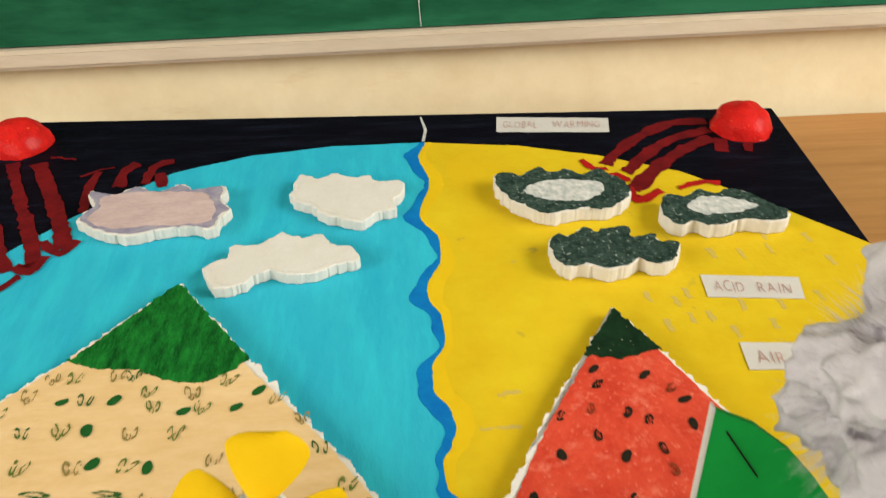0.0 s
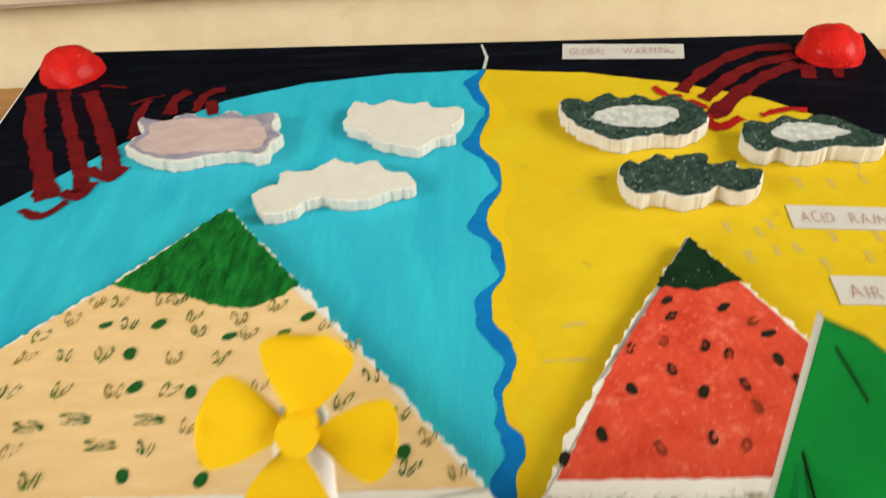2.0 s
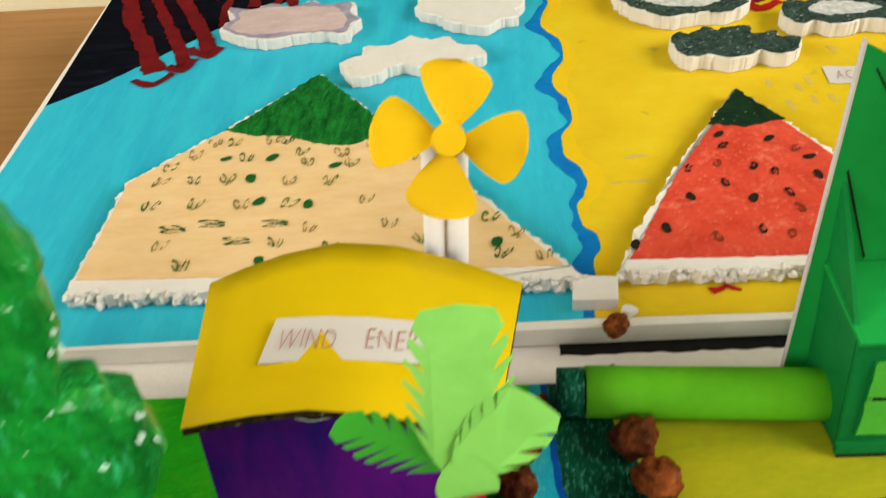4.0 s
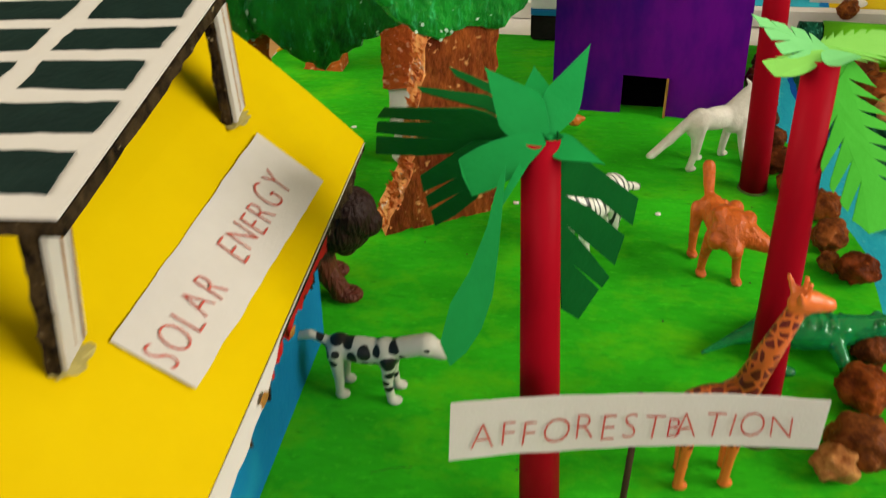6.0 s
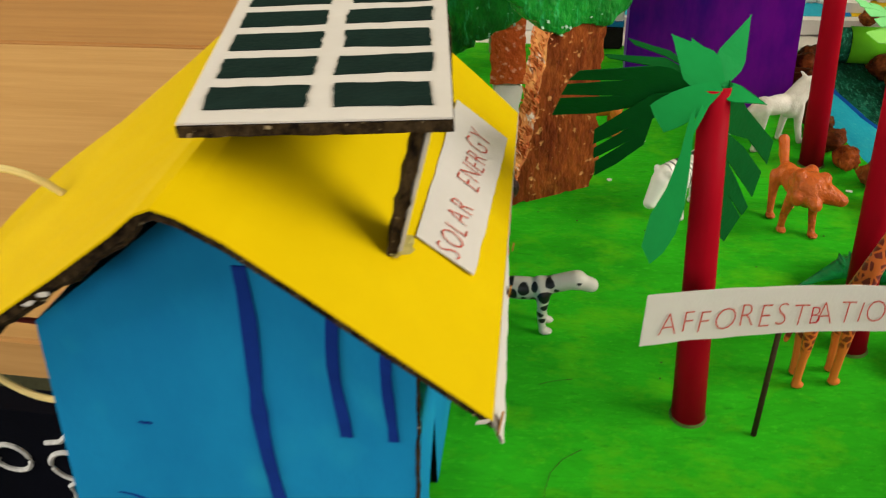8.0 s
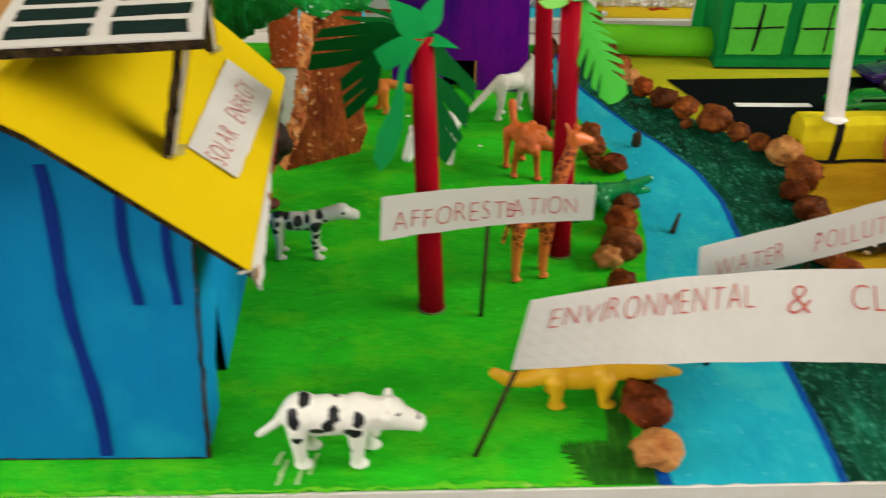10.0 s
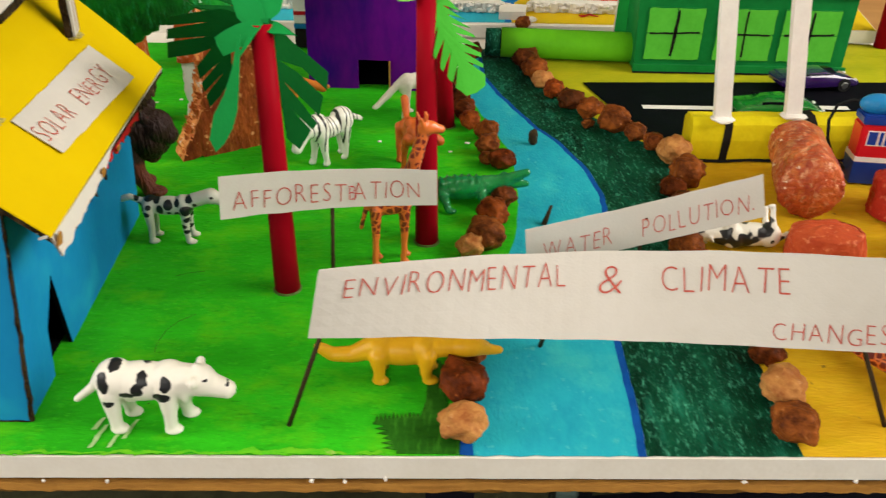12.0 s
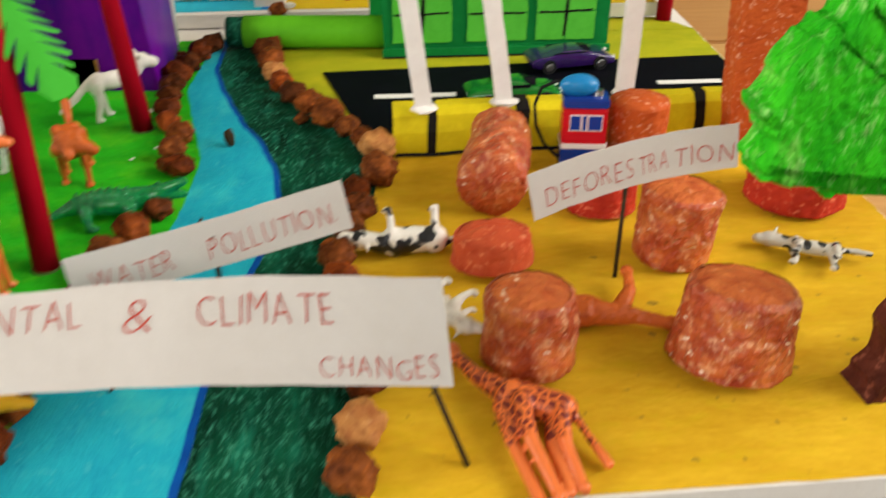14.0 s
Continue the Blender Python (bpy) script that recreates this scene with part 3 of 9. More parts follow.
def box(bm, x0, x1, y0, y1, z0, z1, bevel=0.0):
    r = bmesh.ops.create_cube(bm, size=1.0, matrix=Matrix.Translation(((x0 + x1) / 2, (y0 + y1) / 2, (z0 + z1) / 2)) @ Matrix.Diagonal((x1 - x0, y1 - y0, z1 - z0, 1)))
    if bevel:
        es = list({e for v in r["verts"] for e in v.link_edges})
        bmesh.ops.bevel(bm, geom=es, offset=bevel, segments=2, affect="EDGES")
    return bm


def boxm(x0, x1, y0, y1, z0, z1, bevel=0.0):
    return box(bmesh.new(), x0, x1, y0, y1, z0, z1, bevel)


def frame_z(a, b):
    a, b = Vector(a), Vector(b)
    return (b - a).to_track_quat("Z", "Y").to_matrix()


def tube(bm, a, b, r0, r1, n=16, cap=True, rings=1):
    """A tapered cylinder from a to b."""
    a, b = Vector(a), Vector(b)
    q = frame_z(a, b)
    loops = []
    for k in range(rings + 1):
        f = k / rings
        c, r = a.lerp(b, f), r0 + (r1 - r0) * f
        loops.append([bm.verts.new(c + q @ Vector((r * math.cos(2 * math.pi * i / n), r * math.sin(2 * math.pi * i / n), 0))) for i in range(n)])
    for la, lb in zip(loops, loops[1:]):
        for i in range(n):
            bm.faces.new((la[i], la[(i + 1) % n], lb[(i + 1) % n], lb[i]))
    if cap:
        bm.faces.new(loops[0][::-1])
        bm.faces.new(loops[-1])
    return bm


def path_tube(pts, r, n=8):
    """A round wire through points."""
    bm = bmesh.new()
    loops = []
    pts = [Vector(p) for p in pts]
    for k, p in enumerate(pts):
        d = pts[min(k + 1, len(pts) - 1)] - pts[max(k - 1, 0)]
        q = d.to_track_quat("Z", "Y").to_matrix()
        loops.append([bm.verts.new(p + q @ Vector((r * math.cos(2 * math.pi * i / n), r * math.sin(2 * math.pi * i / n), 0))) for i in range(n)])
    for la, lb in zip(loops, loops[1:]):
        for i in range(n):
            bm.faces.new((la[i], la[(i + 1) % n], lb[(i + 1) % n], lb[i]))
    bm.faces.new(loops[0][::-1])
    bm.faces.new(loops[-1])
    return bm


def blob(bm, c, r, sub=3, rough=0.0, seed=0.0, freq=2.0):
    """An ellipsoid; rough displaces it with noise."""
    res = bmesh.ops.create_icosphere(bm, subdivisions=sub, radius=1.0)
    for v in res["verts"]:
        k = 1.0 + rough * noise.noise(v.co * freq + Vector((seed, seed * 1.7, -seed)))
        if rough:
            k += rough * 0.45 * noise.noise(v.co * freq * 3.1 + Vector((seed * 2, 3, seed)))
        v.co = Vector((v.co.x * r[0], v.co.y * r[1], v.co.z * r[2])) * k + Vector(c)
    return res["verts"]


def prism(outline, origin, u, v, n, t):
    """A flat slab: outline in (u, v), from the plane through origin out along n by t."""
    bm = bmesh.new()
    o, u, v, n = Vector(origin), Vector(u), Vector(v), Vector(n)
    lo = [bm.verts.new(o + u * a + v * b) for a, b in outline]
    hi = [bm.verts.new(o + u * a + v * b + n * t) for a, b in outline]
    k = len(outline)
    bm.faces.new(lo[::-1])
    top = bm.faces.new(hi)
    for i in range(k):
        bm.faces.new((lo[i], lo[(i + 1) % k], hi[(i + 1) % k], hi[i]))
    bm.normal_update()
    bmesh.ops.triangulate(bm, faces=[f for f in bm.faces if len(f.verts) > 4], ngon_method="EAR_CLIP")
    return bm


def ragged(outline, amount, per=0.004, seed=1.0):
    """Cut an outline into short steps and shift them a little, as a hand-cut edge."""
    out = []
    k = len(outline)
    for i in range(k):
        a, b = Vector(outline[i]).to_2d(), Vector(outline[(i + 1) % k]).to_2d()
        n = max(1, int((b - a).length / per))
        for j in range(n):
            p = a.lerp(b, j / n)
            dx = noise.noise((p.x * 170 + seed, p.y * 170, seed)) + 0.5 * noise.noise((p.x * 610 + seed, p.y * 610, seed + 2))
            dy = noise.noise((p.x * 170, p.y * 170 + seed, 7 + seed)) + 0.5 * noise.noise((p.x * 610, p.y * 610 + seed, 9 + seed))
            out.append((p.x + amount * dx, p.y + amount * dy))
    return out


def lerp_curve(pts, y):
    for (y0, x0), (y1, x1) in zip(pts, pts[1:]):
        if y <= y1:
            f = max(0.0, (y - y0) / (y1 - y0))
            f = f * f * (3 - 2 * f) * 0.4 + f * 0.6
            return x0 + (x1 - x0) * f
    return pts[-1][1]


def front_y(x):
    """The front edge of the model stands slightly askew."""
    return -0.0032 + 0.013 * (x - 0.02)


def band(fl, fr, y0, y1, z, n=90, wob=0.0008):
    """A painted area between two curves x = fl(y) and x = fr(y)."""
    bm = bmesh.new()
    rows = []
    for i in range(n + 1):
        y = y0 + (y1 - y0) * i / n
        a, b = fl(y), fr(y)
        a += wob * noise.noise((y * 160, 1.0, a * 3))
        b += wob * noise.noise((y * 160, 1.0, b * 3))
        c = [a + (b - a) * k / 24 for k in range(25)]
        k0 = (1 - i / n) ** 6 if y0 < 0.1 else 0.0
        rows.append([bm.verts.new((x, y + k0 * (front_y(x) + 0.0007 * noise.noise((x * 140, 2.0, 5.0)) - y0), z)) for x in c])
    for r, s in zip(rows, rows[1:]):
        for k in range(24):
            bm.faces.new((r[k], r[k + 1], s[k + 1], s[k]))
    return bm


FONT_CACHE = {}


def glyph(ch):
    """Outline mesh of one built-in letter, 1 high."""
    if ch not in FONT_CACHE:
        c = bpy.data.curves.new("glyph", "FONT")
        c.body, c.size, c.offset = ch, 1.35, -0.029
        c.resolution_u = 3
        ob = new("glyph", c)
        bpy.context.view_layer.update()
        me = bpy.data.meshes.new_from_object(ob.evaluated_get(bpy.context.evaluated_depsgraph_get()))
        vs = [tuple(v.co) for v in me.vertices]
        fs = [tuple(p.vertices) for p in me.polygons]
        w = max((v[0] for v in vs), default=0.5)
        lo = min((v[0] for v in vs), default=0.0)
        bpy.data.objects.remove(ob)
        bpy.data.curves.remove(c)
        bpy.data.meshes.remove(me)
        FONT_CACHE[ch] = ([(v[0] - lo, v[1]) for v in vs], fs, w - lo)
    return FONT_CACHE[ch]


def lettering(words, surface, lift=0.0005, seed=3):
    """Letters laid on a surface(s, t) -> (point, normal). words: (text, s0, s1, t_base, height in t)."""
    bm = bmesh.new()
    rnd = random.Random(seed)
    for text, s0, s1, tb, th in words:
        total = sum(glyph(c)[2] + 0.28 if c != " " else 0.6 for c in text) - 0.28
        kx = (s1 - s0) / total
        pen = s0
        for ch in text:
            if ch == " ":
                pen += 0.6 * kx
                continue
            vs, fs, w = glyph(ch)
            dy, lean, grow = rnd.uniform(-0.07, 0.07), rnd.uniform(-0.10, 0.10), rnd.uniform(0.92, 1.1)
            made = []
            for x, y in vs:
                s = pen + (x + lean * y) * kx
                t = tb - (y * grow + dy) * th
                p, n = surface(s, t)
                made.append(bm.verts.new(p + n * lift))
            for f in fs:
                try:
                    bm.faces.new([made[i] for i in f])
                except ValueError:
                    pass
            pen += (w + 0.28) * kx
    return bm


def strip_surface(tl, tr, br, bl, bulge=0.0, curl=0.0, waves=0.0, sag=(0, 0, 0), sag_low=None):
    """A bent paper strip as a function of s (along) and t (down)."""
    tl, tr, br, bl = (Vector(p) for p in (tl, tr, br, bl))
    nrm = (tr - tl).cross(tl - bl).normalized() * -1.0
    up = ((tl - bl) + (tr - br)).normalized()

    sag_low = Vector(sag_low or sag)
    sag = Vector(sag)

    def at(s, t):
        p = sag.lerp(sag_low, min(1, max(0, t))) * math.sin(math.pi * min(1, max(0, s))) + tl.lerp(tr, s).lerp(bl.lerp(br, s), t)
        p = p + nrm * (bulge * math.sin(math.pi * s) + waves * math.sin(9 * s + 1)) + up * (curl * math.sin(math.pi * s) + waves * 0.6 * math.sin(6 * s))
        return p

    def surf(s, t):
        e = 0.01
        n = (at(s + e, t) - at(s - e, t)).cross(at(s, t - e) - at(s, t + e)).normalized()
        return at(s, t), n
    return surf


def paper_bm(surf, ns=30, nt=6, thick=0.0004, notch=0.0):
    bm = bmesh.new()
    grids = []
    for side in (0, 1):
        g = []
        for i in range(ns + 1):
            col = []
            for j in range(nt + 1):
                s, t = i / ns, j / nt
                if j in (0, nt):
                    t += notch * noise.noise((s * 9, j, 2.0))
                p, n = surf(s, t)
                col.append(bm.verts.new(p - n * thick * side))
            g.append(col)
        grids.append(g)
    for k, g in enumerate(grids):
        for i in range(ns):
            for j in range(nt):
                q = (g[i][j], g[i][j + 1], g[i + 1][j + 1], g[i + 1][j])
                bm.faces.new(q if k == 0 else q[::-1])
    a, b = grids
    for i in range(ns):
        bm.faces.new((a[i][0], a[i + 1][0], b[i + 1][0], b[i][0]))
        bm.faces.new((a[i][nt], b[i][nt], b[i + 1][nt], a[i + 1][nt]))
    for j in range(nt):
        bm.faces.new((a[0][j], b[0][j], b[0][j + 1], a[0][j + 1]))
        bm.faces.new((a[ns][j], a[ns][j + 1], b[ns][j + 1], b[ns][j]))
    return bm


def label_strip(name, corners, words, label, poles=(), bulge=0.0, curl=0.0, waves=0.0, ink="ink", blot=None, seed=3, sag=(0, 0, 0), sag_low=None):
    surf = strip_surface(*corners, bulge=bulge, curl=curl, waves=waves, sag=sag, sag_low=sag_low)
    base = Vector(poles[0][0]) if poles else Vector(corners[3])
    th = thing(name, base, label, "paper sign")
    sheet = part("paper_strip", paper_bm(surf, notch=0.02), M["paper"], th, "white paper strip")
    part("lettering", lettering(words, surf, seed=seed), M[ink], sheet, "red handwritten capital letters")
    if blot:
        part("blotch", lettering(blot, surf, lift=0.0007), M["bat_red"], sheet, "overwritten red letter")
    for a, b in poles:
        bm = bmesh.new()
        tube(bm, a, b, 0.0011, 0.0010, 8)
        part("stick", bm, M["stick"], th, "thin dark stick", smooth=True)
    return th


def soft_slab(outline, origin, u, v, n, t, r):
    """A slab whose rim is rounded over by r on both faces, with a lumpy face."""
    o, u, v, n = Vector(origin), Vector(u), Vector(v), Vector(n)
    k = len(outline)
    pts = [Vector(p).to_2d() for p in outline]
    area = sum(pts[i].x * pts[(i + 1) % k].y - pts[(i + 1) % k].x * pts[i].y for i in range(k))
    sg = 1.0 if area > 0 else -1.0
    nor = []
    for i in range(k):
        d = (pts[(i + 2) % k] - pts[i - 2])
        d.normalize()
        nor.append(Vector((d.y, -d.x)) * sg)
    bm = bmesh.new()
    loops = []
    for h, ins in ((0.0, r), (0.25 * r, 0.35 * r), (r, 0.0), (t - r, 0.0), (t - 0.25 * r, 0.35 * r), (t, r)):
        loops.append([bm.verts.new(o + u * (p.x - q.x * ins) + v * (p.y - q.y * ins) + n * h) for p, q in zip(pts, nor)])
    for a, b in zip(loops, loops[1:]):
        for i in range(k):
            bm.faces.new((a[i], a[(i + 1) % k], b[(i + 1) % k], b[i]))
    bm.faces.new(loops[0][::-1])
    bm.faces.new(loops[-1])
    bm.normal_update()
    bmesh.ops.triangulate(bm, faces=[f for f in bm.faces if len(f.verts) > 4], ngon_method="EAR_CLIP")
    return bm


# ---------- room ----------
def room():
    def wall(name, *b, m="plaster"):
        tagged(new(name, finish(name, boxm(*b), M[m], False)), "plain plastered classroom wall", "wall", kind="structure")
    FL, CE = -0.80, 2.2
    # the wall with the chalkboard stands a little askew to the model
    ca = Matrix.Translation((0.05, 1.335, 0)) @ Matrix.Rotation(radians(-2.0), 4, "Z")
    bm = boxm(-3.2, 2.6, 0.0, 0.15, FL, CE)
    bmesh.ops.transform(bm, matrix=ca, verts=bm.verts)
    tagged(new("wall_north", finish("wall_north", bm, M["wallpaint"], False)), "cream painted plaster wall with faint stains", "wall", kind="structure")
    # the board hangs slightly out of level
    hung = ca @ Matrix.Translation((0, 0, 0.11)) @ Matrix.Rotation(radians(-1.35), 4, "Y") @ Matrix.Translation((0, 0, -0.11))
    bm = boxm(-2.3, 2.3, -0.022, -0.002, 0.1045, 1.30)
    bmesh.ops.transform(bm, matrix=hung, verts=bm.verts)
    board = thing("chalkboard", ca @ Vector((0, -0.01, 0.1135)), "green classroom chalkboard fixed to the cream wall", "chalkboard")
    part("writing_surface", bm, M["chalkboard"], board, "dull green board face")
    bm = boxm(-2.33, 2.32, -0.036, -0.002, 0.078, 0.1025, 0.005)
    bmesh.ops.transform(bm, matrix=hung, verts=bm.verts)
    part("ledge", bm, M["ledge"], board, "cream painted wooden ledge", smooth=False)
    bm = bmesh.new()
    tube(bm, (0.038, -0.0235, 0.1055), (0.036, -0.0235, 0.154), 0.0006, 0.0006, 6)
    bmesh.ops.transform(bm, matrix=hung, verts=bm.verts)
    part("chalk_line", bm, M["chalk"], board, "faint chalk line")
    tagged(new("floor", finish("floor", boxm(-3.2, 2.6, -3.2, 1.4, FL - 0.1, FL), M["floor"], False)), "olive grey stone classroom floor", "floor", kind="structure")
    tagged(new("ceiling", finish("ceiling", boxm(-3.2, 2.6, -3.2, 1.4, CE, CE + 0.1), M["plaster"], False)), "white plastered ceiling", "ceiling", kind="structure")
    # unseen openings added for daylight, west, east and south
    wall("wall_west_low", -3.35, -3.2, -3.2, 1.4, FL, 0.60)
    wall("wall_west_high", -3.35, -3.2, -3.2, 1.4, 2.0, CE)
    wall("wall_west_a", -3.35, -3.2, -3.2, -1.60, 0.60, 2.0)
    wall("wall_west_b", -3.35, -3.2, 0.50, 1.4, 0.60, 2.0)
    wall("wall_east_low", 2.6, 2.75, -3.2, 1.4, FL, 0.60)
    wall("wall_east_high", 2.6, 2.75, -3.2, 1.4, 2.08, CE)
    wall("wall_east_a", 2.6, 2.75, -3.2, -1.20, 0.60, 2.08)
    wall("wall_east_b", 2.6, 2.75, 1.00, 1.4, 0.60, 2.08)
    wall("wall_south_low", -3.2, 2.6, -3.35, -3.2, FL, 0.35)
    wall("wall_south_high", -3.2, 2.6, -3.35, -3.2, 2.0, CE)
    wall("wall_south_a", -3.2, -1.9, -3.35, -3.2, 0.35, 2.0)
    wall("wall_south_b", 0.8, 2.6, -3.35, -3.2, 0.35, 2.0)


room()

DESK = -0.026


def desk(name, x0, x1, y0, y1, material, label, legs):
    d = thing(name, ((x0 + x1) / 2, (y0 + y1) / 2, -0.80), label, "desk")
    part("desktop", boxm(x0, x1, y0, y1, DESK - 0.028, DESK, 0.002), M[material], d, "wooden top")
    for x, y in legs:
        k = 0.0175 if x == 0.004 else 0.0130
        part("leg", boxm(x - k, x + k, y - 0.014, y + 0.014, -0.80, DESK - 0.029), M["iron_worn" if x == 0.0935 else "iron"], d, "black painted square iron leg")
    return d


d = desk("school_desk", -1.0, 1.0, 0.15, 0.545, "wood", "wooden school desk on a black iron frame", [(0.004, 0.19), (0.0935, 0.19), (-0.95, 0.19), (0.95, 0.19), (-0.95, 0.50), (0.95, 0.50)])
for x0, x1, y0, y1, z0, z1 in ((0.1070, 0.90, 0.190, 0.268, -0.293, -0.249), (-0.50, -0.0140, 0.158, 0.190, -0.297, -0.266)):
    bm = boxm(x0, x1, 0, 0.016, z0, z1, 0.002)
    for q in bm.verts:
        q.co.y += y0 + (y1 - y0) * (q.co.x - x0) / (x1 - x0)
    part("rail", bm, M["iron"], d, "black iron rail")
desk("school_desk", -1.0, 1.0, 0.551, 1.297, "wood_dark", "brown wooden desk pushed against the cream wall", [(-0.95, 0.6), (0.95, 0.6), (-0.95, 1.0), (0.95, 1.0)])


# black board with chalk writing, hung on the desk front
def slate_board():
    s = thing("blackboard_panel", (-0.6, 0.15, -0.35), "black painted board with white chalk strokes below the desk top", "board")
    face = part("board", boxm(-0.98, -0.30, 0.130, 0.146, -0.30, DESK - 0.031), M["slate"], s, "black painted board")
    rnd = random.Random(5)
    strokes = []
    dx = 0.0260
    for k in range(4):
        cx = -0.3960 - k * 0.062
        strokes.append([(cx + 0.0130 * math.cos(a), -0.0960 + 0.0110 * math.sin(a)) for a in np.linspace(0.2, 6.3, 20)])
        strokes.append([(cx + dx + 0.0110 * math.cos(a) * (1 - 0.05 * a), -0.0940 + 0.0100 * math.sin(a)) for a in np.linspace(-2.8, 3.4, 20)])
        strokes.append([(cx + -0.0110, -0.079), (cx + -0.0020, -0.077), (cx + 0.0110, -0.064)])
        strokes.append([(cx + 0.0000, -0.107), (cx + -0.0070, -0.113), (cx + -0.0060, -0.122)])
    for st in strokes:
        part("chalk_stroke", path_tube([(x, 0.1295, z) for x, z in st], 0.0016, 6), M["chalk"], face, "white chalk stroke")


slate_board()


# ---------- the model's base ----------
L_C = [(-0.01, 0.002), (0.04, 0.005), (0.08, 0.010), (0.14, 0.029), (0.18, 0.038), (0.22, 0.042), (0.28, 0.043), (0.315, 0.035), (0.34, 0.028), (0.36, 0.023), (0.40, 0.014), (0.44, 0.016), (0.53, 0.022)]
M_C = [(-0.01, 0.076), (0.03, 0.079), (0.07, 0.080), (0.12, 0.085), (0.18, 0.094), (0.223, 0.097), (0.26, 0.093), (0.30, 0.081), (0.34, 0.062), (0.374, 0.050), (0.40, 0.041), (0.44, 0.031), (0.53, 0.030)]
R_C = [(-0.01, 0.141), (0.04, 0.142), (0.07, 0.142), (0.15, 0.133), (0.20, 0.143), (0.23, 0.150), (0.27, 0.157), (0.29, 0.150), (0.317, 0.134), (0.351, 0.111), (0.388, 0.087), (0.436, 0.073), (0.476, 0.061), (0.53, 0.055)]
BX0, BX1, BY1 = -0.311, 0.432, 0.522


def base():
    b = thing("ground", (0.06, 0.0, -0.026), "painted foam base of a school model, green, blue and yellow, on cardboard", "model base", kind="structure")
    edge = [(x, front_y(x) - 0.0010 + 0.0003 * noise.noise((x * 90, 1, 4))) for x in np.linspace(BX0, BX1, 90)]
    part("foam_sheet", prism(edge + [(BX1, 0.60), (BX0, 0.60)], (0, 0, -0.0120), (1, 0, 0), (0, 1, 0), (0, 0, 1), 0.0115), M["foam"], b, "white foam sheet with bare edges")
    # dark layer paints the shadow line between foam and cardboard
    part("gap_shade_layer", prism([(x, y + 0.0022) for x, y in edge] + [(BX1, 0.59), (BX0, 0.59)], (0, 0, -0.0146), (1, 0, 0), (0, 1, 0), (0, 0, 1), 0.0025), M["cardboard_dark"], b, "dark layer painting the shadow gap under the foam")
    bm = bmesh.new()
    cols = []
    for i in range(261):
        x = BX0 - 0.006 + (BX1 - BX0 + 0.010) * i / 260
        w, h = 0.0020 * noise.noise((x * 40, 5, 0)) + 0.0010 * noise.noise((x * 260, 2, 0)), 0.0014 * noise.noise((x * 25, 9, 0)) + 0.0010 * noise.noise((x * 200, 1, 0))
        y = front_y(x) - 0.0012
        cols.append([bm.verts.new(p) for p in ((x, y + w, -0.0150 + h * 0.6), (x, y - 0.0006 + w, -0.0185 + h), (x, y + 0.0060 - w, -0.0255), (x, BY1 + 0.06, -0.0255), (x, BY1 + 0.06, -0.0148))])
    for p, q in zip(cols, cols[1:]):
        for j in range(5):
            bm.faces.new((p[j], q[j], q[(j + 1) % 5], p[(j + 1) % 5]))
    bm.faces.new(cols[0])
    bm.faces.new(cols[-1][::-1])
    part("cardboard_sheet", bm, M["cardboard"], b, "brown corrugated cardboard under the foam")
    f = 0.0022
    part("grass_paint", band(lambda y: BX0 + 0.001, lambda y: lerp_curve(L_C, y), f, 0.51, 0.0), M["grass"], b, "streaky green painted grass")
    part("river_paint", band(lambda y: lerp_curve(L_C, y), lambda y: lerp_curve(M_C, y) - 0.0035, f - 0.001, 0.51, 0.0), M["river"], b, "blue painted clean river")
    part("river_outline", band(lambda y: lerp_curve(M_C, y) - 0.0035, lambda y: lerp_curve(M_C, y), f - 0.001, 0.51, 0.0), M["deepblue"], b, "dark blue painted line")
    part("polluted_water_paint", band(lambda y: lerp_curve(M_C, y), lambda y: lerp_curve(R_C, y), f, 0.51, 0.0), M["sludge"], b, "dark green painted polluted water")
    part("dry_ground_paint", band(lambda y: lerp_curve(R_C, y), lambda y: BX1 - 0.001, f, 0.345, 0.0), M["yellow_ground"], b, "yellow painted bare ground")
    part("verge_paint", band(lambda y: lerp_curve(R_C, y), lambda y: BX1 - 0.001, 0.345, 0.51, 0.0), M["olive_ground"], b, "olive yellow painted verge")
    # dark brush patch by the first stones
    rnd = random.Random(31)
    brush = [(-0.025, -0.0030), (0.001, -0.0030), (0.001, 0.016), (-0.004, 0.020), (-0.005, 0.052), (-0.0075, 0.057), (-0.012, 0.056), (-0.013, 0.040), (-0.0135, 0.028)]
    for k in range(12):
        x = -0.0150 - 0.0190 * k / 11
        brush += [(x, 0.0205 - 0.0018 * k / 11 + rnd.uniform(0.0004, 0.0030)), (x - 0.0008, 0.0185 - 0.0030 * k / 11)]
    for k in range(6):
        brush += [(-0.0345 + 0.0012 * k + rnd.uniform(-0.002, 0), 0.0140 - 0.0028 * k), (-0.0305 + 0.0012 * k, 0.0128 - 0.0028 * k)]
    part("dark_grass_paint", prism(brush, (0, 0, 0.0003), (1, 0, 0), (0, 1, 0), (0, 0, 1), 0.0002), mat("dark_grass_paint", (0.022, 0.14, 0.010), (0.010, 0.075, 0.006), 0.5, 60, (1, 3, 1), streak=(120, (3, 0.5, 1), 0.5, (0.045, 0.24, 0.018))), b, "darker green brush strokes")
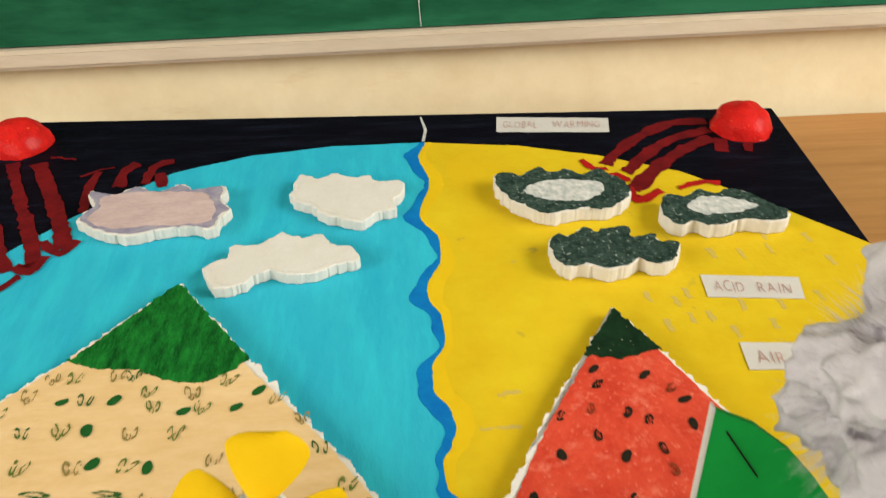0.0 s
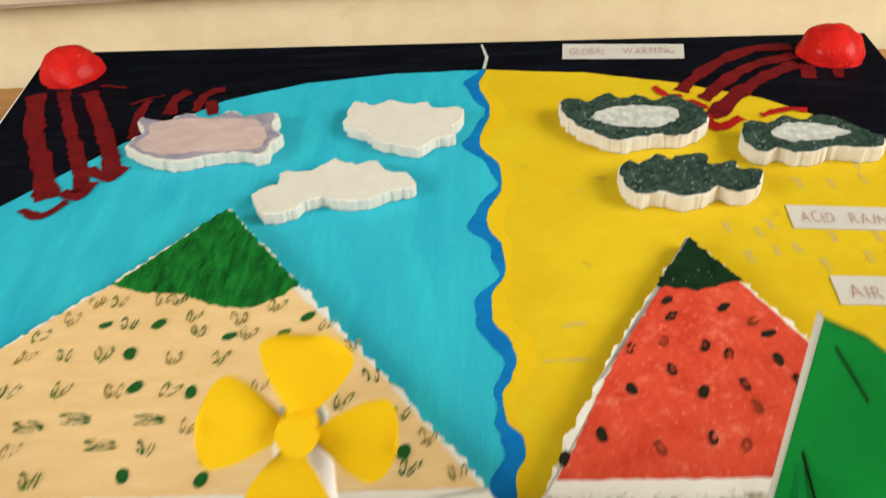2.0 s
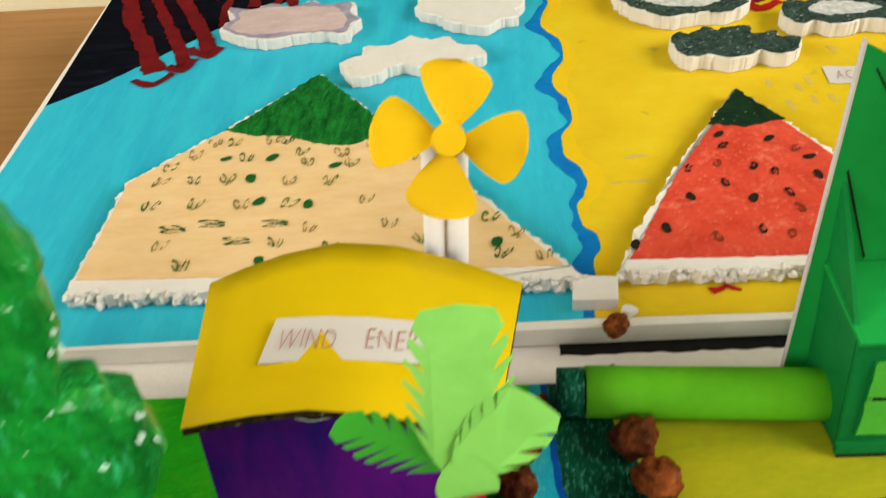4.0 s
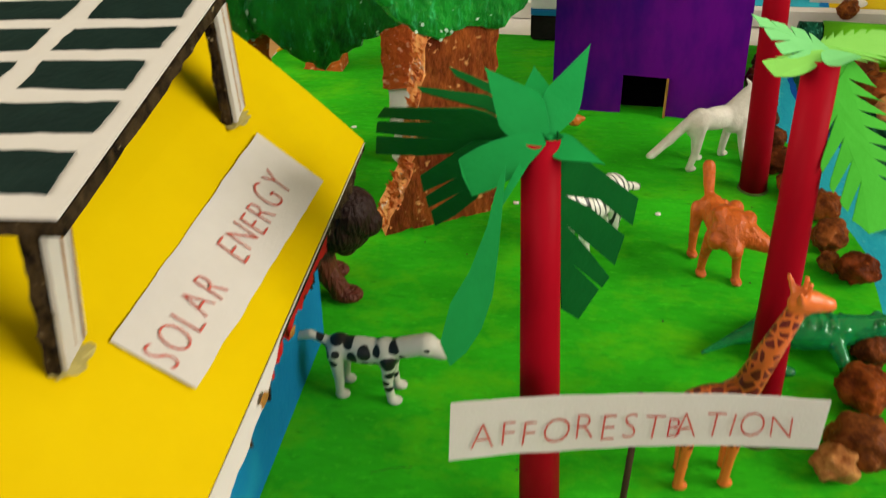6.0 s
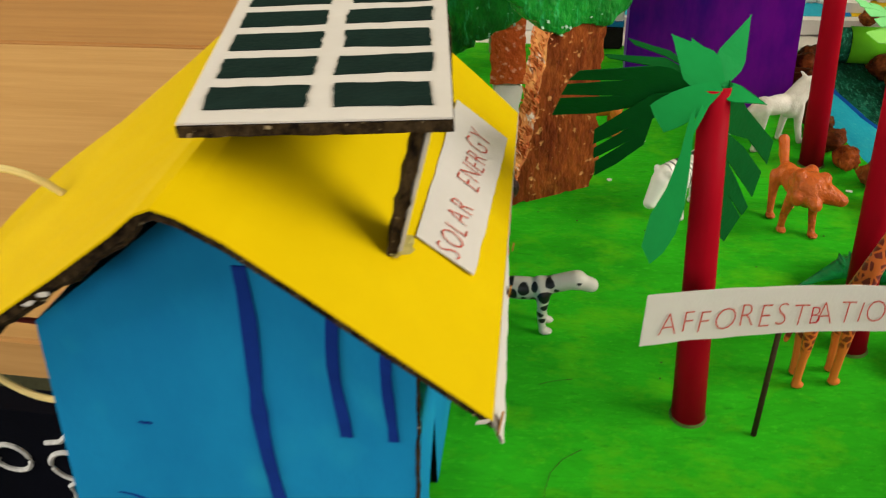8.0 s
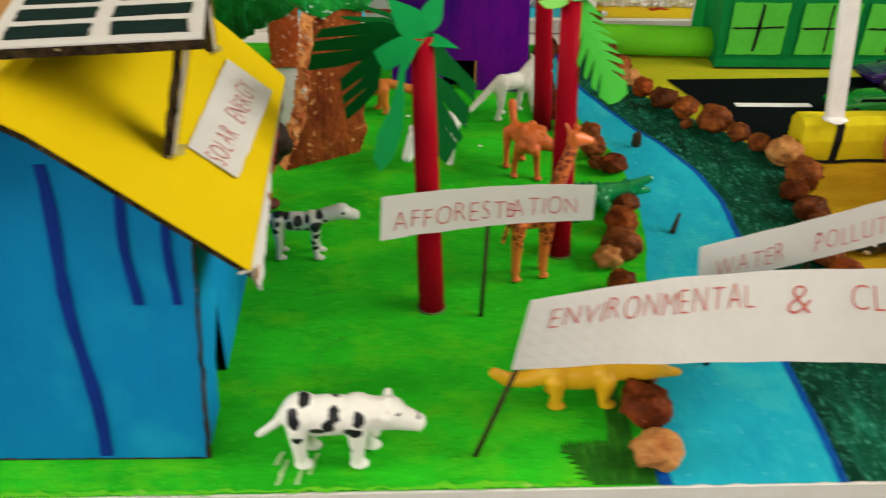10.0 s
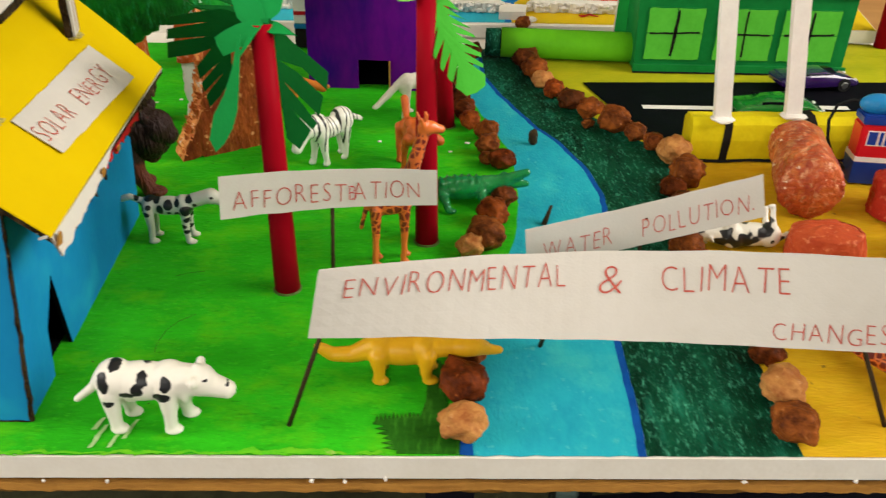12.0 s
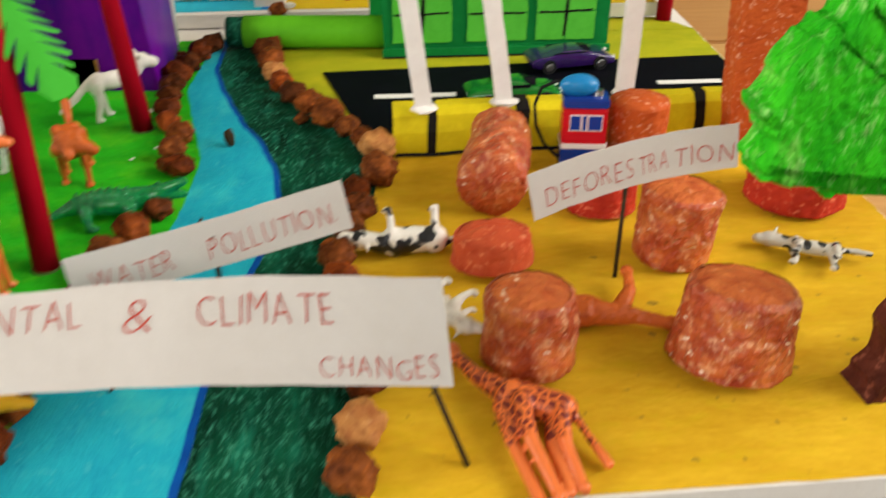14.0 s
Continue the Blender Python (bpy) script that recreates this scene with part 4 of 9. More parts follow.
    # thin yellowish paint dragged out along the front edge
    for k in range(46):
        x = -0.300 + 0.2985 * k / 45 + rnd.uniform(-0.003, 0.003)
        w, l = rnd.uniform(0.005, 0.016), rnd.uniform(0.0008, 0.0030) * (1.4 if -0.085 < x < -0.03 else 1.0)
        y = front_y(x) + rnd.uniform(-0.0002, 0.0006)
        if x + w > -0.026 or rnd.random() < 0.25:
            continue
        o = [(x - w, y), (x, front_y(x) - 0.0002), (x + w, y), (x + w * 0.7, y + l * 0.6), (x + w * 0.2, y + l * 0.5), (x - w * 0.1, y + l), (x - w * 0.5, y + l * 0.5)]
        part("thin_paint", prism(ragged(o, 0.0016, 0.0009, k * 1.3), (0, 0, 0.00035 + 0.00001 * k), (1, 0, 0), (0, 1, 0), (0, 0, 1), 0.0001), M["fresh_paint"], b, "thin yellow green paint at the edge")
    part("river_foot_paint", prism(ragged([(0.0005, -0.0030), (0.0065, -0.0032), (0.0060, 0.004), (0.0040, 0.010), (0.0015, 0.006)], 0.0008, 0.0015), (0, 0, 0.0004), (1, 0, 0), (0, 1, 0), (0, 0, 1), 0.0001), M["deepblue"], b, "dark blue paint at the river foot")
    for pts in ([(-0.140, 0.059), (-0.1405, 0.068), (-0.139, 0.077), (-0.135, 0.084), (-0.128, 0.090)], [(-0.147, 0.124), (-0.141, 0.127), (-0.133, 0.129)]):
        part("hair", path_tube([(x, y, 0.0006) for x, y in pts], 0.00010, 5), M["stick"], b, "fine dark hair stuck in the paint")
    for k in range(14):
        x, y = rnd.uniform(-0.18, 0.0), rnd.uniform(0.02, 0.36)
        o = [(x + rnd.uniform(0.0003, 0.0006) * math.cos(q), y + rnd.uniform(0.0003, 0.0005) * math.sin(q)) for q in np.linspace(0, 5.2, 6)]
        part("dirt_speck", prism(o, (0, 0, 0.0003), (1, 0, 0), (0, 1, 0), (0, 0, 1), 0.0002), M["stick"], b, "dark speck of dirt")
    rd = part("road", prism([(0.112, 0.425), (0.429, 0.441), (0.429, 0.300), (0.146, 0.300)], (0, 0, 0.0006), (1, 0, 0), (0, 1, 0), (0, 0, 1), 0.0005), M["road"], b, "black paper road")
    for x0, x1, y in ((0.151, 0.210, 0.372), (0.255, 0.315, 0.377), (0.362, 0.411, 0.384)):
        part("lane_mark", boxm(x0, x1, y - 0.0035, y + 0.0035, 0.0014, 0.0017), M["white_paint"], rd, "white painted lane dash")
    for x, y, l, w in ((-0.148, 0.0045, 0.007, 0.0012), (-0.136, 0.0090, 0.006, 0.0011), (-0.141, 0.0030, 0.005, 0.0010), (-0.150, 0.0120, 0.004, 0.0012), (-0.120, 0.020, 0.004, 0.0006)):
        o = ragged([(x - w, y - l), (x + w * 0.6, y - l * 0.9), (x + w * 1.4, y + l * 0.2), (x + w * 2.2, y + l), (x + w, y + l * 0.9), (x - w * 0.3, y)], 0.0006, 0.001, x * 60)
        part("glue_smear", prism(o, (0, 0, 0.0004), (1, 0, 0), (0, 1, 0), (0, 0, 1), 0.0002), M["pale_smear"], b, "pale dried smear on the paint")
    part("dark_gap_strip", prism(ragged([(0.040, 0.5325), (0.347, 0.5310), (0.347, 0.5484), (0.040, 0.5495)], 0.0014, 0.004), (0, 0, -0.0004), (1, 0, 0), (0, 1, 0), (0, 0, 1), 0.0006), M["black_paint"], b, "rough black strip before the sky panel")
    part("verge_end_paint", prism(ragged([(0.352, 0.510), (0.4305, 0.510), (0.4200, 0.530), (0.405, 0.545), (0.352, 0.547)], 0.0014, 0.004), (0, 0, -0.0004), (1, 0, 0), (0, 1, 0), (0, 0, 1), 0.0006), M["olive_ground"], b, "olive yellow painted verge")
    # scraps of foam on the cut edge
    rnd = random.Random(8)
    for x, y in ((-0.262, 0.340), (-0.243, 0.318), (-0.225, 0.365), (-0.208, 0.372), (-0.215, 0.300), (-0.198, 0.390), (-0.100, 0.350), (-0.050, 0.300), (0.000, 0.285), (-0.120, 0.300), (-0.170, 0.395), (0.012, 0.300)):
        bm = bmesh.new()
        blob(bm, (x, y, 0.0006), (0.0018, 0.0012, 0.0007), 1, 0.4, x * 90)
        part("foam_crumb", bm, M["foam"], b)
    for i in range(14):
        x = rnd.uniform(BX0, BX1)
        bm = bmesh.new()
        blob(bm, (x, front_y(x) - 0.0012, -0.0118 - rnd.uniform(0, 0.002)), (rnd.uniform(0.0006, 0.0014), 0.0007, rnd.uniform(0.0006, 0.0012)), 2, 0.5, i)
        part("foam_crumb", bm, M["foam"], b)
    return b


base()


# ---------- stones ----------
def stone_mesh(k):
    bm = bmesh.new()
    blob(bm, (0, 0, 0.42), (0.55, 0.50, 0.47), 4, 0.24, 3.1 * k + 1, 1.7)
    for v in bm.verts:
        c = v.co - Vector((0, 0, 0.42))
        r1 = 1 - 2 * abs(noise.noise(c * 2.5 + Vector((k, 2 * k, 0))))
        r2 = 1 - 2 * abs(noise.noise(c * 8.0 + Vector((0, k, 5))))
        v.co += c * (0.11 * r1 + 0.025 * r2 + 0.02 * noise.noise(c * 17.0 + Vector((3, k, 1))) - 0.10)
        v.co.z = max(v.co.z, 0.0)
        v.co *= 0.016
    return bm


STONE_MESHES = [finish("stone", stone_mesh(k), M[("stone", "stone_dark", "stone_light", "stone")[k % 4]], True) for k in range(8)]


def stones():
    # the six farthest take the dark stone to paint the house's shade
    left = [(0.0025, 0.009, 16, 2), (0.003, 0.033, 19, 1), (0.006, 0.056, 15, 0), (0.008, 0.078, 15, 1), (0.010, 0.102, 14, 0), (0.012, 0.126, 14, 3), (0.010, 0.152, 13, 2), (0.018, 0.160, 19, 0), (0.024, 0.187, 17, 0), (0.032, 0.212, 14, 1), (0.034, 0.262, 15, 1), (0.024, 0.268, 9, 0), (0.026, 0.285, 15, 0), (0.026, 0.309, 15, 3), (0.015, 0.328, 14, 0), (0.010, 0.350, 15, 1), (0.007, 0.372, 15, 5), (0.005, 0.393, 16, 1), (0.005, 0.415, 17, 5), (0.009, 0.438, 17, 1), (0.014, 0.462, 17, 5), (0.021, 0.482, 16, 1)]
    right = [(0.1405, 0.010, 17, 0), (0.1435, 0.034, 17, 2), (0.145, 0.060, 14, 1), (0.139, 0.085, 15, 0), (0.136, 0.110, 14, 1), (0.133, 0.135, 15, 0), (0.131, 0.155, 16, 3), (0.137, 0.180, 16, 0), (0.141, 0.202, 17, 1), (0.140, 0.226, 14, 1), (0.153, 0.244, 20, 0), (0.153, 0.276, 20, 2), (0.143, 0.296, 13, 0), (0.133, 0.312, 14, 4), (0.120, 0.328, 20, 0), (0.106, 0.352, 17, 4), (0.094, 0.370, 17, 1), (0.084, 0.394, 15, 3), (0.077, 0.414, 15, 2), (0.073, 0.436, 19, 4), (0.067, 0.462, 19, 1), (0.102, 0.332, 8, 4), (0.065, 0.508, 11, 4)]
    for grp, rows in (("stones on the grassy bank", left), ("stones on the polluted bank", right)):
        for i, (x, y, s, k) in enumerate(rows):
            ob = new("stone", STONE_MESHES[k])
            ob.matrix_world = Matrix.Translation((x, y, 0.0005)) @ Matrix.Rotation(i * 2.1 + x * 40, 4, "Z") @ Matrix.Diagonal((s * 0.071, s * 0.069, s * 0.064, 1))
            tagged(ob, "rough brown pebble glued along the painted river bank", "stone", grp)


stones()
loose = new("stone", STONE_MESHES[0])
loose.matrix_world = Matrix.Translation((0.0700, 0.5350, 0.0122)) @ Matrix.Rotation(0.8, 4, "Z") @ Matrix.Diagonal((0.95, 0.80, 0.80, 1))
tagged(loose, "small brown pebble lying on the front edge of the sky panel", "stone")


# ---------- sky panel ----------
TH, KS = radians(-2.0), 0.1
PU = Vector((math.cos(TH), math.sin(TH), 0))
PV = Vector((-math.sin(TH), math.cos(TH), KS)).normalized()
PN = PU.cross(PV)
PO = Vector((0, 0.52, 0.011))


def on_panel(u, v, h=0.0):
    return PO + PU * u + PV * v + PN * h


def flat(outline, h=0.0004, t=0.0002):
    return prism(outline, on_panel(0, 0, h), PU, PV, PN, t)


def sky_panel():
    P = thing("sky_panel", on_panel(0.02, 0.03, -0.012), "painted foam backdrop panel with half blue and half yellow sky", "painted panel")
    quad = [(-0.345, 0.006), (0.405, 0.034), (0.420, 0.583), (-0.383, 0.600)]
    part("foam_sheet", flat(quad, -0.012, 0.0122), M["foam"], P, "white foam sheet")
    arc = [(-0.358, 0.285), (-0.322, 0.320), (-0.299, 0.350), (-0.249, 0.416), (-0.178, 0.487), (-0.109, 0.515), (-0.031, 0.529), (0.056, 0.531), (0.147, 0.519), (0.222, 0.495), (0.290, 0.462), (0.361, 0.395), (0.4130, 0.339)]
    dense = []
    for a, b in zip(arc, arc[1:]):
        for j in range(6):
            x, y = a[0] + (b[0] - a[0]) * j / 6, a[1] + (b[1] - a[1]) * j / 6
            dense.append((x, y + 0.0012 * noise.noise((x * 120, y * 120, 3))))
    arc = dense + [arc[-1]]
    wave = [(0.057, 0.531), (0.050, 0.503), (0.059, 0.456), (0.049, 0.401), (0.065, 0.362), (0.065, 0.339), (0.053, 0.300), (0.053, 0.290), (0.063, 0.263), (0.064, 0.239), (0.054, 0.212), (0.054, 0.193), (0.065, 0.171), (0.067, 0.157), (0.064, 0.144), (0.058, 0.131), (0.059, 0.114), (0.068, 0.099), (0.069, 0.091), (0.063, 0.074), (0.059, 0.028)]
    fine = []
    for a, b in zip(wave, wave[1:]):
        for j in range(5):
            f = j / 5
            fine.append((a[0] + (b[0] - a[0]) * (0.5 - 0.5 * math.cos(math.pi * f)), a[1] + (b[1] - a[1]) * f))
    fine.append(wave[-1])
    la = [p for p in arc if p[0] < 0.05]
    ra = [p for p in arc if p[0] > 0.065]
    part("night_paint", flat(la + [(0.057, 0.531)] + ra + [(0.4198, 0.5828), (-0.3828, 0.5998)]), M["night"], P, "black painted outer space")
    part("clean_sky_paint", flat([(-0.344, 0.007)] + la + fine), M["cyan"], P, "cyan painted clean sky")
    part("polluted_sky_paint", flat([(0.404, 0.035)] + ra[::-1] + fine), M["skyyellow"], P, "yellow painted polluted sky")
    part("wave_edge_paint", flat(ragged([(x - 0.0085 + 0.004 * math.sin(y * 60) + 0.002 * math.sin(y * 170), y) for x, y in fine] + fine[::-1], 0.0010, 0.004, 5.0), 0.0008, 0.0001), M["wave_blue"], P, "darker blue painted wavy edge")
    part("amber_edge_paint", flat(ragged(fine + [(x + 0.0095 + 0.004 * math.sin(y * 45), y) for x, y in fine][::-1], 0.0010, 0.004, 8.0), 0.0006, 0.0001), M["deepyellow"], P, "amber painted wavy edge")
    part("chalk_mark", flat([(0.054, 0.533), (0.057, 0.533), (0.060, 0.556), (0.055, 0.585), (0.053, 0.585), (0.057, 0.556)], 0.0008), M["cloud_light"], P, "grey dividing mark")

    def stroke(name, pts, w, m, label, h=0.0012):
        ln, rn = [], []
        if len(pts) > 2:
            soft = []
            for i in range(len(pts) - 1):
                a, b, c, d = (Vector(pts[min(max(j, 0), len(pts) - 1)]) for j in (i - 1, i, i + 1, i + 2))
                for j in range(4):
                    f = j / 4
                    q = 0.5 * (2 * b + (c - a) * f + (2 * a - 5 * b + 4 * c - d) * f * f + (3 * b - a - 3 * c + d) * f ** 3)
                    soft.append((q.x, q.y))
            pts = soft + [pts[-1]]
        for i, p in enumerate(pts):
            a, b = Vector(pts[max(i - 1, 0)]), Vector(pts[min(i + 1, len(pts) - 1)])
            d = (b - a).normalized()
            k = w * (0.75 + 0.35 * noise.noise((p[0] * 60, p[1] * 60, w * 900)))
            ln.append((p[0] - d.y * k, p[1] + d.x * k))
            rn.append((p[0] + d.y * k, p[1] - d.x * k))
        part(name, flat(ragged(ln + rn[::-1], 0.0022, 0.004, w * 700 + pts[0][0] * 30), h), M[m], P, label)
    # rays of the left sun
    for w, pts in ((0.0105, [(-0.360, 0.509), (-0.336, 0.445), (-0.307, 0.389), (-0.282, 0.336)]), (0.0078, [(-0.336, 0.513), (-0.304, 0.444), (-0.276, 0.388), (-0.259, 0.347)]), (0.0090, [(-0.310, 0.511), (-0.279, 0.452), (-0.256, 0.404), (-0.242, 0.369)])):
        stroke("ray", pts, w, "ray", "dark red painted ray")
    for pts in ([(-0.296, 0.322), (-0.277, 0.314), (-0.265, 0.332)], [(-0.273, 0.345), (-0.258, 0.337), (-0.253, 0.358)], [(-0.263, 0.379), (-0.243, 0.360), (-0.234, 0.379)]):
        stroke("ray_arrow", pts, 0.0058, "ray", "dark red painted arrow", 0.0016)
    for w, pts in ((0.0052, [(-0.243, 0.423), (-0.249, 0.465), (-0.248, 0.491)]), (0.0075, [(-0.222, 0.463), (-0.224, 0.489), (-0.215, 0.505)]), (0.0055, [(-0.200, 0.467), (-0.198, 0.498), (-0.182, 0.508)]), (0.0060, [(-0.182, 0.461), (-0.186, 0.473), (-0.190, 0.485)]), (0.0022, [(-0.303, 0.522), (-0.290, 0.520), (-0.277, 0.516)]), (0.0022, [(-0.262, 0.484), (-0.250, 0.494), (-0.236, 0.500)])):
        stroke("ray", pts, w, "ray", "dark red painted ray")
    # rays of the right sun
    for w, pts in ((0.0085, [(0.343, 0.557), (0.306, 0.554), (0.266, 0.527), (0.235, 0.491), (0.225, 0.476)]), (0.0095, [(0.341, 0.539), (0.303, 0.524), (0.272, 0.499), (0.241, 0.461)]), (0.0095, [(0.338, 0.522), (0.307, 0.502), (0.275, 0.472), (0.252, 0.444), (0.241, 0.430)]), (0.0085, [(0.346, 0.520), (0.343, 0.506), (0.340, 0.494)]), (0.0060, [(0.371, 0.518), (0.369, 0.506), (0.366, 0.494)])):
        stroke("ray", pts, w, "ray", "dark red painted ray")
    for w, pts in ((0.0040, [(0.204, 0.487), (0.210, 0.471), (0.225, 0.468)]), (0.0055, [(0.238, 0.435), (0.240, 0.412), (0.265, 0.427)]), (0.0045, [(0.281, 0.431), (0.306, 0.440), (0.321, 0.435)]), (0.0040, [(0.218, 0.453), (0.231, 0.458), (0.238, 0.445)])):
        stroke("ray_arrow", pts, w, "ray_bright", "bright red painted arrow", 0.0016)
    # rain
    rnd = random.Random(4)
    for u, v in [(0.217, 0.280), (0.224, 0.248), (0.243, 0.255), (0.257, 0.256), (0.270, 0.238), (0.237, 0.274), (0.247, 0.283), (0.284, 0.267), (0.281, 0.332), (0.304, 0.331), (0.329, 0.337), (0.313, 0.268), (0.345, 0.275), (0.300, 0.245), (0.372, 0.318), (0.365, 0.350), (0.330, 0.355), (0.360, 0.240), (0.340, 0.225)]:
        stroke("rain_drop", [(u, v + 0.0065), (u + 0.0008, v), (u + 0.002, v - 0.0065)], 0.0024, "rain", "grey brush dab of rain", 0.0006)
    for u, v, w in ((0.096, 0.186, 0.016), (0.082, 0.156, 0.026), (0.120, 0.329, 0.004), (0.118, 0.060, 0.010)):
        stroke("smudge", [(u, v), (u + w * 0.5, v + 0.001), (u + w, v)], 0.0016, "rain", "grey smudge", 0.0006)
    stroke("smudge", [(0.126, 0.047), (0.134, 0.051), (0.142, 0.048)], 0.0025, "ray_bright", "red paint smudge")
    return P


sky_panel()


def mountain(name, outline, cap, mats, dabs, label):
    t = thing(name, on_panel(sum(p[0] for p in outline) / len(outline), outline[-1][1], 0.0007), label, "mountain cutout")
    part("foam_body", flat(ragged(outline, 0.0038, 0.0013), 0.0007, 0.0093), M["foam"], t, "white foam with rough cut edges")
    body = part("painted_face", flat(ragged(mats[2], 0.0011, 0.003, 2.0), 0.0102, 0.0004), M[mats[0]], t, mats[3])
    part("painted_top", flat(ragged(cap, 0.0024, 0.0015, 4.0), 0.0108, 0.0003), M[mats[1]], t, mats[4])
    low = sorted(p for p in outline if p[1] < 0.07)
    bm, rnd = bmesh.new(), random.Random(7 + len(dabs))
    for (ua, va), (ub, vb) in zip(low, low[1:]):
        for k in range(int((ub - ua) / 0.0011)):
            f = rnd.random()
            r = rnd.uniform(0.0012, 0.0032)
            blob(bm, on_panel(ua + (ub - ua) * f, va + (vb - va) * f - rnd.uniform(-0.0026, 0.0022) + 0.0016 * noise.noise((f * 9, ua * 60, 4)), rnd.uniform(0.0022, 0.0098)), (r, r * 0.9, r * 0.8), 2, 0.5, k * 1.7 + ua * 90, 2.5)
    tagged(part("crumbled_edge", bm, M["foam"], t, "crumbly torn foam edge"), kind="stuff")
    rnd = random.Random(len(dabs))
    for u, v, m, big, kind in dabs:
        # narrow brush dabs: "pair" two leaning loops, "wide" two lying loops, "ring" one loop, "solid" one filled dab
        a = rnd.uniform(-0.35, 0.35)
        bm = bmesh.new()
        if kind == "pair":
            loops = [(-0.0026, rnd.uniform(-0.001, 0.001), 0.0015, 0.0045, a + 0.15), (0.0024, rnd.uniform(-0.001, 0.001), 0.0013, 0.0042, a - 0.25)]
            if rnd.random() < 0.5:
                loops.append((0.0, -0.0030, 0.0012, 0.0026, a))
        elif kind == "wide":
            loops = [(-0.0005, 0.0010, 0.0013, 0.0062, 1.45), (0.0005, -0.0016, 0.0012, 0.0058, 1.60)]
        else:
            loops = [(0, 0, 0.0022 if m != "dab_blob" else 0.0026, 0.0042, (-0.9 if v > 0.16 else -0.1) + a)]
            if kind == "ring":
                loops.append((0.0003, 0.0005, 0.0012, 0.0030, a))
        for k, (dx, dy, lx, ly, sl) in enumerate(loops):
            cx, cy = u + big * dx, v + big * dy
            o = [(cx + big * (lx * math.cos(i) * math.cos(sl) - ly * math.sin(i) * math.sin(sl)), cy + big * (lx * math.cos(i) * math.sin(sl) + ly * math.sin(i) * math.cos(sl))) for i in np.linspace(0, 5.8, 12)]
            o = ragged(o, 0.0009, 0.0014, u * 50 + k)
            z = 0.0112 + 0.00005 * k
            lo = [bm.verts.new(on_panel(p[0], p[1], z)) for p in o]
            if kind == "solid":
                bm.faces.new(lo)
                continue
            mx, my = sum(p[0] for p in o) / len(o), sum(p[1] for p in o) / len(o)
            hole = rnd.uniform(0.45, 0.70)
            li = [bm.verts.new(on_panel(mx + (p[0] - mx) * hole, my + (p[1] - my) * hole, z)) for p in o]
            gap = rnd.randrange(len(o))
            for i in range(len(o)):
                if i not in (gap, (gap + 1) % len(o)) and rnd.random() > 0.08:
                    bm.faces.new((lo[i], lo[(i + 1) % len(o)], li[(i + 1) % len(o)], li[i]))
        bm.normal_update()
        bmesh.ops.triangulate(bm, faces=bm.faces[:], ngon_method="EAR_CLIP")
        if bm.faces:
            part("paint_dab", bm, M[m], body)
    return t


rnd = random.Random(21)
pairs = [(-0.194, 0.205), (-0.180, 0.206), (-0.152, 0.206), (-0.142, 0.206), (-0.129, 0.190), (-0.100, 0.187), (-0.079, 0.199), (-0.205, 0.189), (-0.167, 0.184), (-0.123, 0.177), (-0.045, 0.180), (-0.092, 0.174), (-0.221, 0.156), (-0.198, 0.158), (-0.175, 0.158), (-0.132, 0.155), (-0.104, 0.154), (-0.028, 0.162)]
pairs += [(-0.220, 0.129), (-0.190, 0.131), (-0.159, 0.130), (-0.127, 0.129), (-0.077, 0.131), (-0.015, 0.138), (-0.029, 0.119), (-0.110, 0.102), (0.003, 0.109), (-0.201, 0.088), (-0.129, 0.088), (-0.094, 0.082), (0.018, 0.093), (-0.183, 0.070), (0.034, 0.070), (0.010, 0.075), (-0.219, 0.174), (-0.060, 0.105), (-0.040, 0.090)]
dabs = [(u, v, ("dab_olive", "dab_green", "dab_olive", "dab_dark", "dab_green")[k % 5], 1.15 + 0.25 * rnd.random(), "pair") for k, (u, v) in enumerate(pairs)]
dabs += [(u, v, "dab_blob", 1.0 + 0.3 * rnd.random(), "solid") for u, v in ((-0.182, 0.183), (-0.149, 0.183), (-0.103, 0.171), (-0.058, 0.187), (-0.070, 0.173), (-0.159, 0.158), (-0.148, 0.131), (-0.115, 0.127), (0.006, 0.084), (-0.136, 0.071), (-0.095, 0.068))]
dabs += [(u, v, "dab_dark", 1.5, "wide") for u, v in ((-0.198, 0.104), (-0.174, 0.109), (-0.133, 0.108), (-0.154, 0.091))]
mountain("mountain", [(-0.133, 0.305), (-0.191, 0.225), (-0.246, 0.160), (-0.246, 0.046), (-0.158, 0.046), (0.056, 0.052), (-0.010, 0.141), (-0.066, 0.216)],
         [(-0.133, 0.304), (-0.190, 0.221), (-0.172, 0.214), (-0.142, 0.211), (-0.118, 0.199), (-0.095, 0.196), (-0.082, 0.204), (-0.068, 0.217)],
         ("peach", "capgreen", [(-0.134, 0.300), (-0.191, 0.222), (-0.244, 0.158), (-0.244, 0.058), (-0.158, 0.058), (0.044, 0.062), (-0.012, 0.141), (-0.070, 0.212)], "peach painted slope with green dabs", "forest green painted peak"),
         dabs, "peach and green painted foam mountain lying on the blue sky")

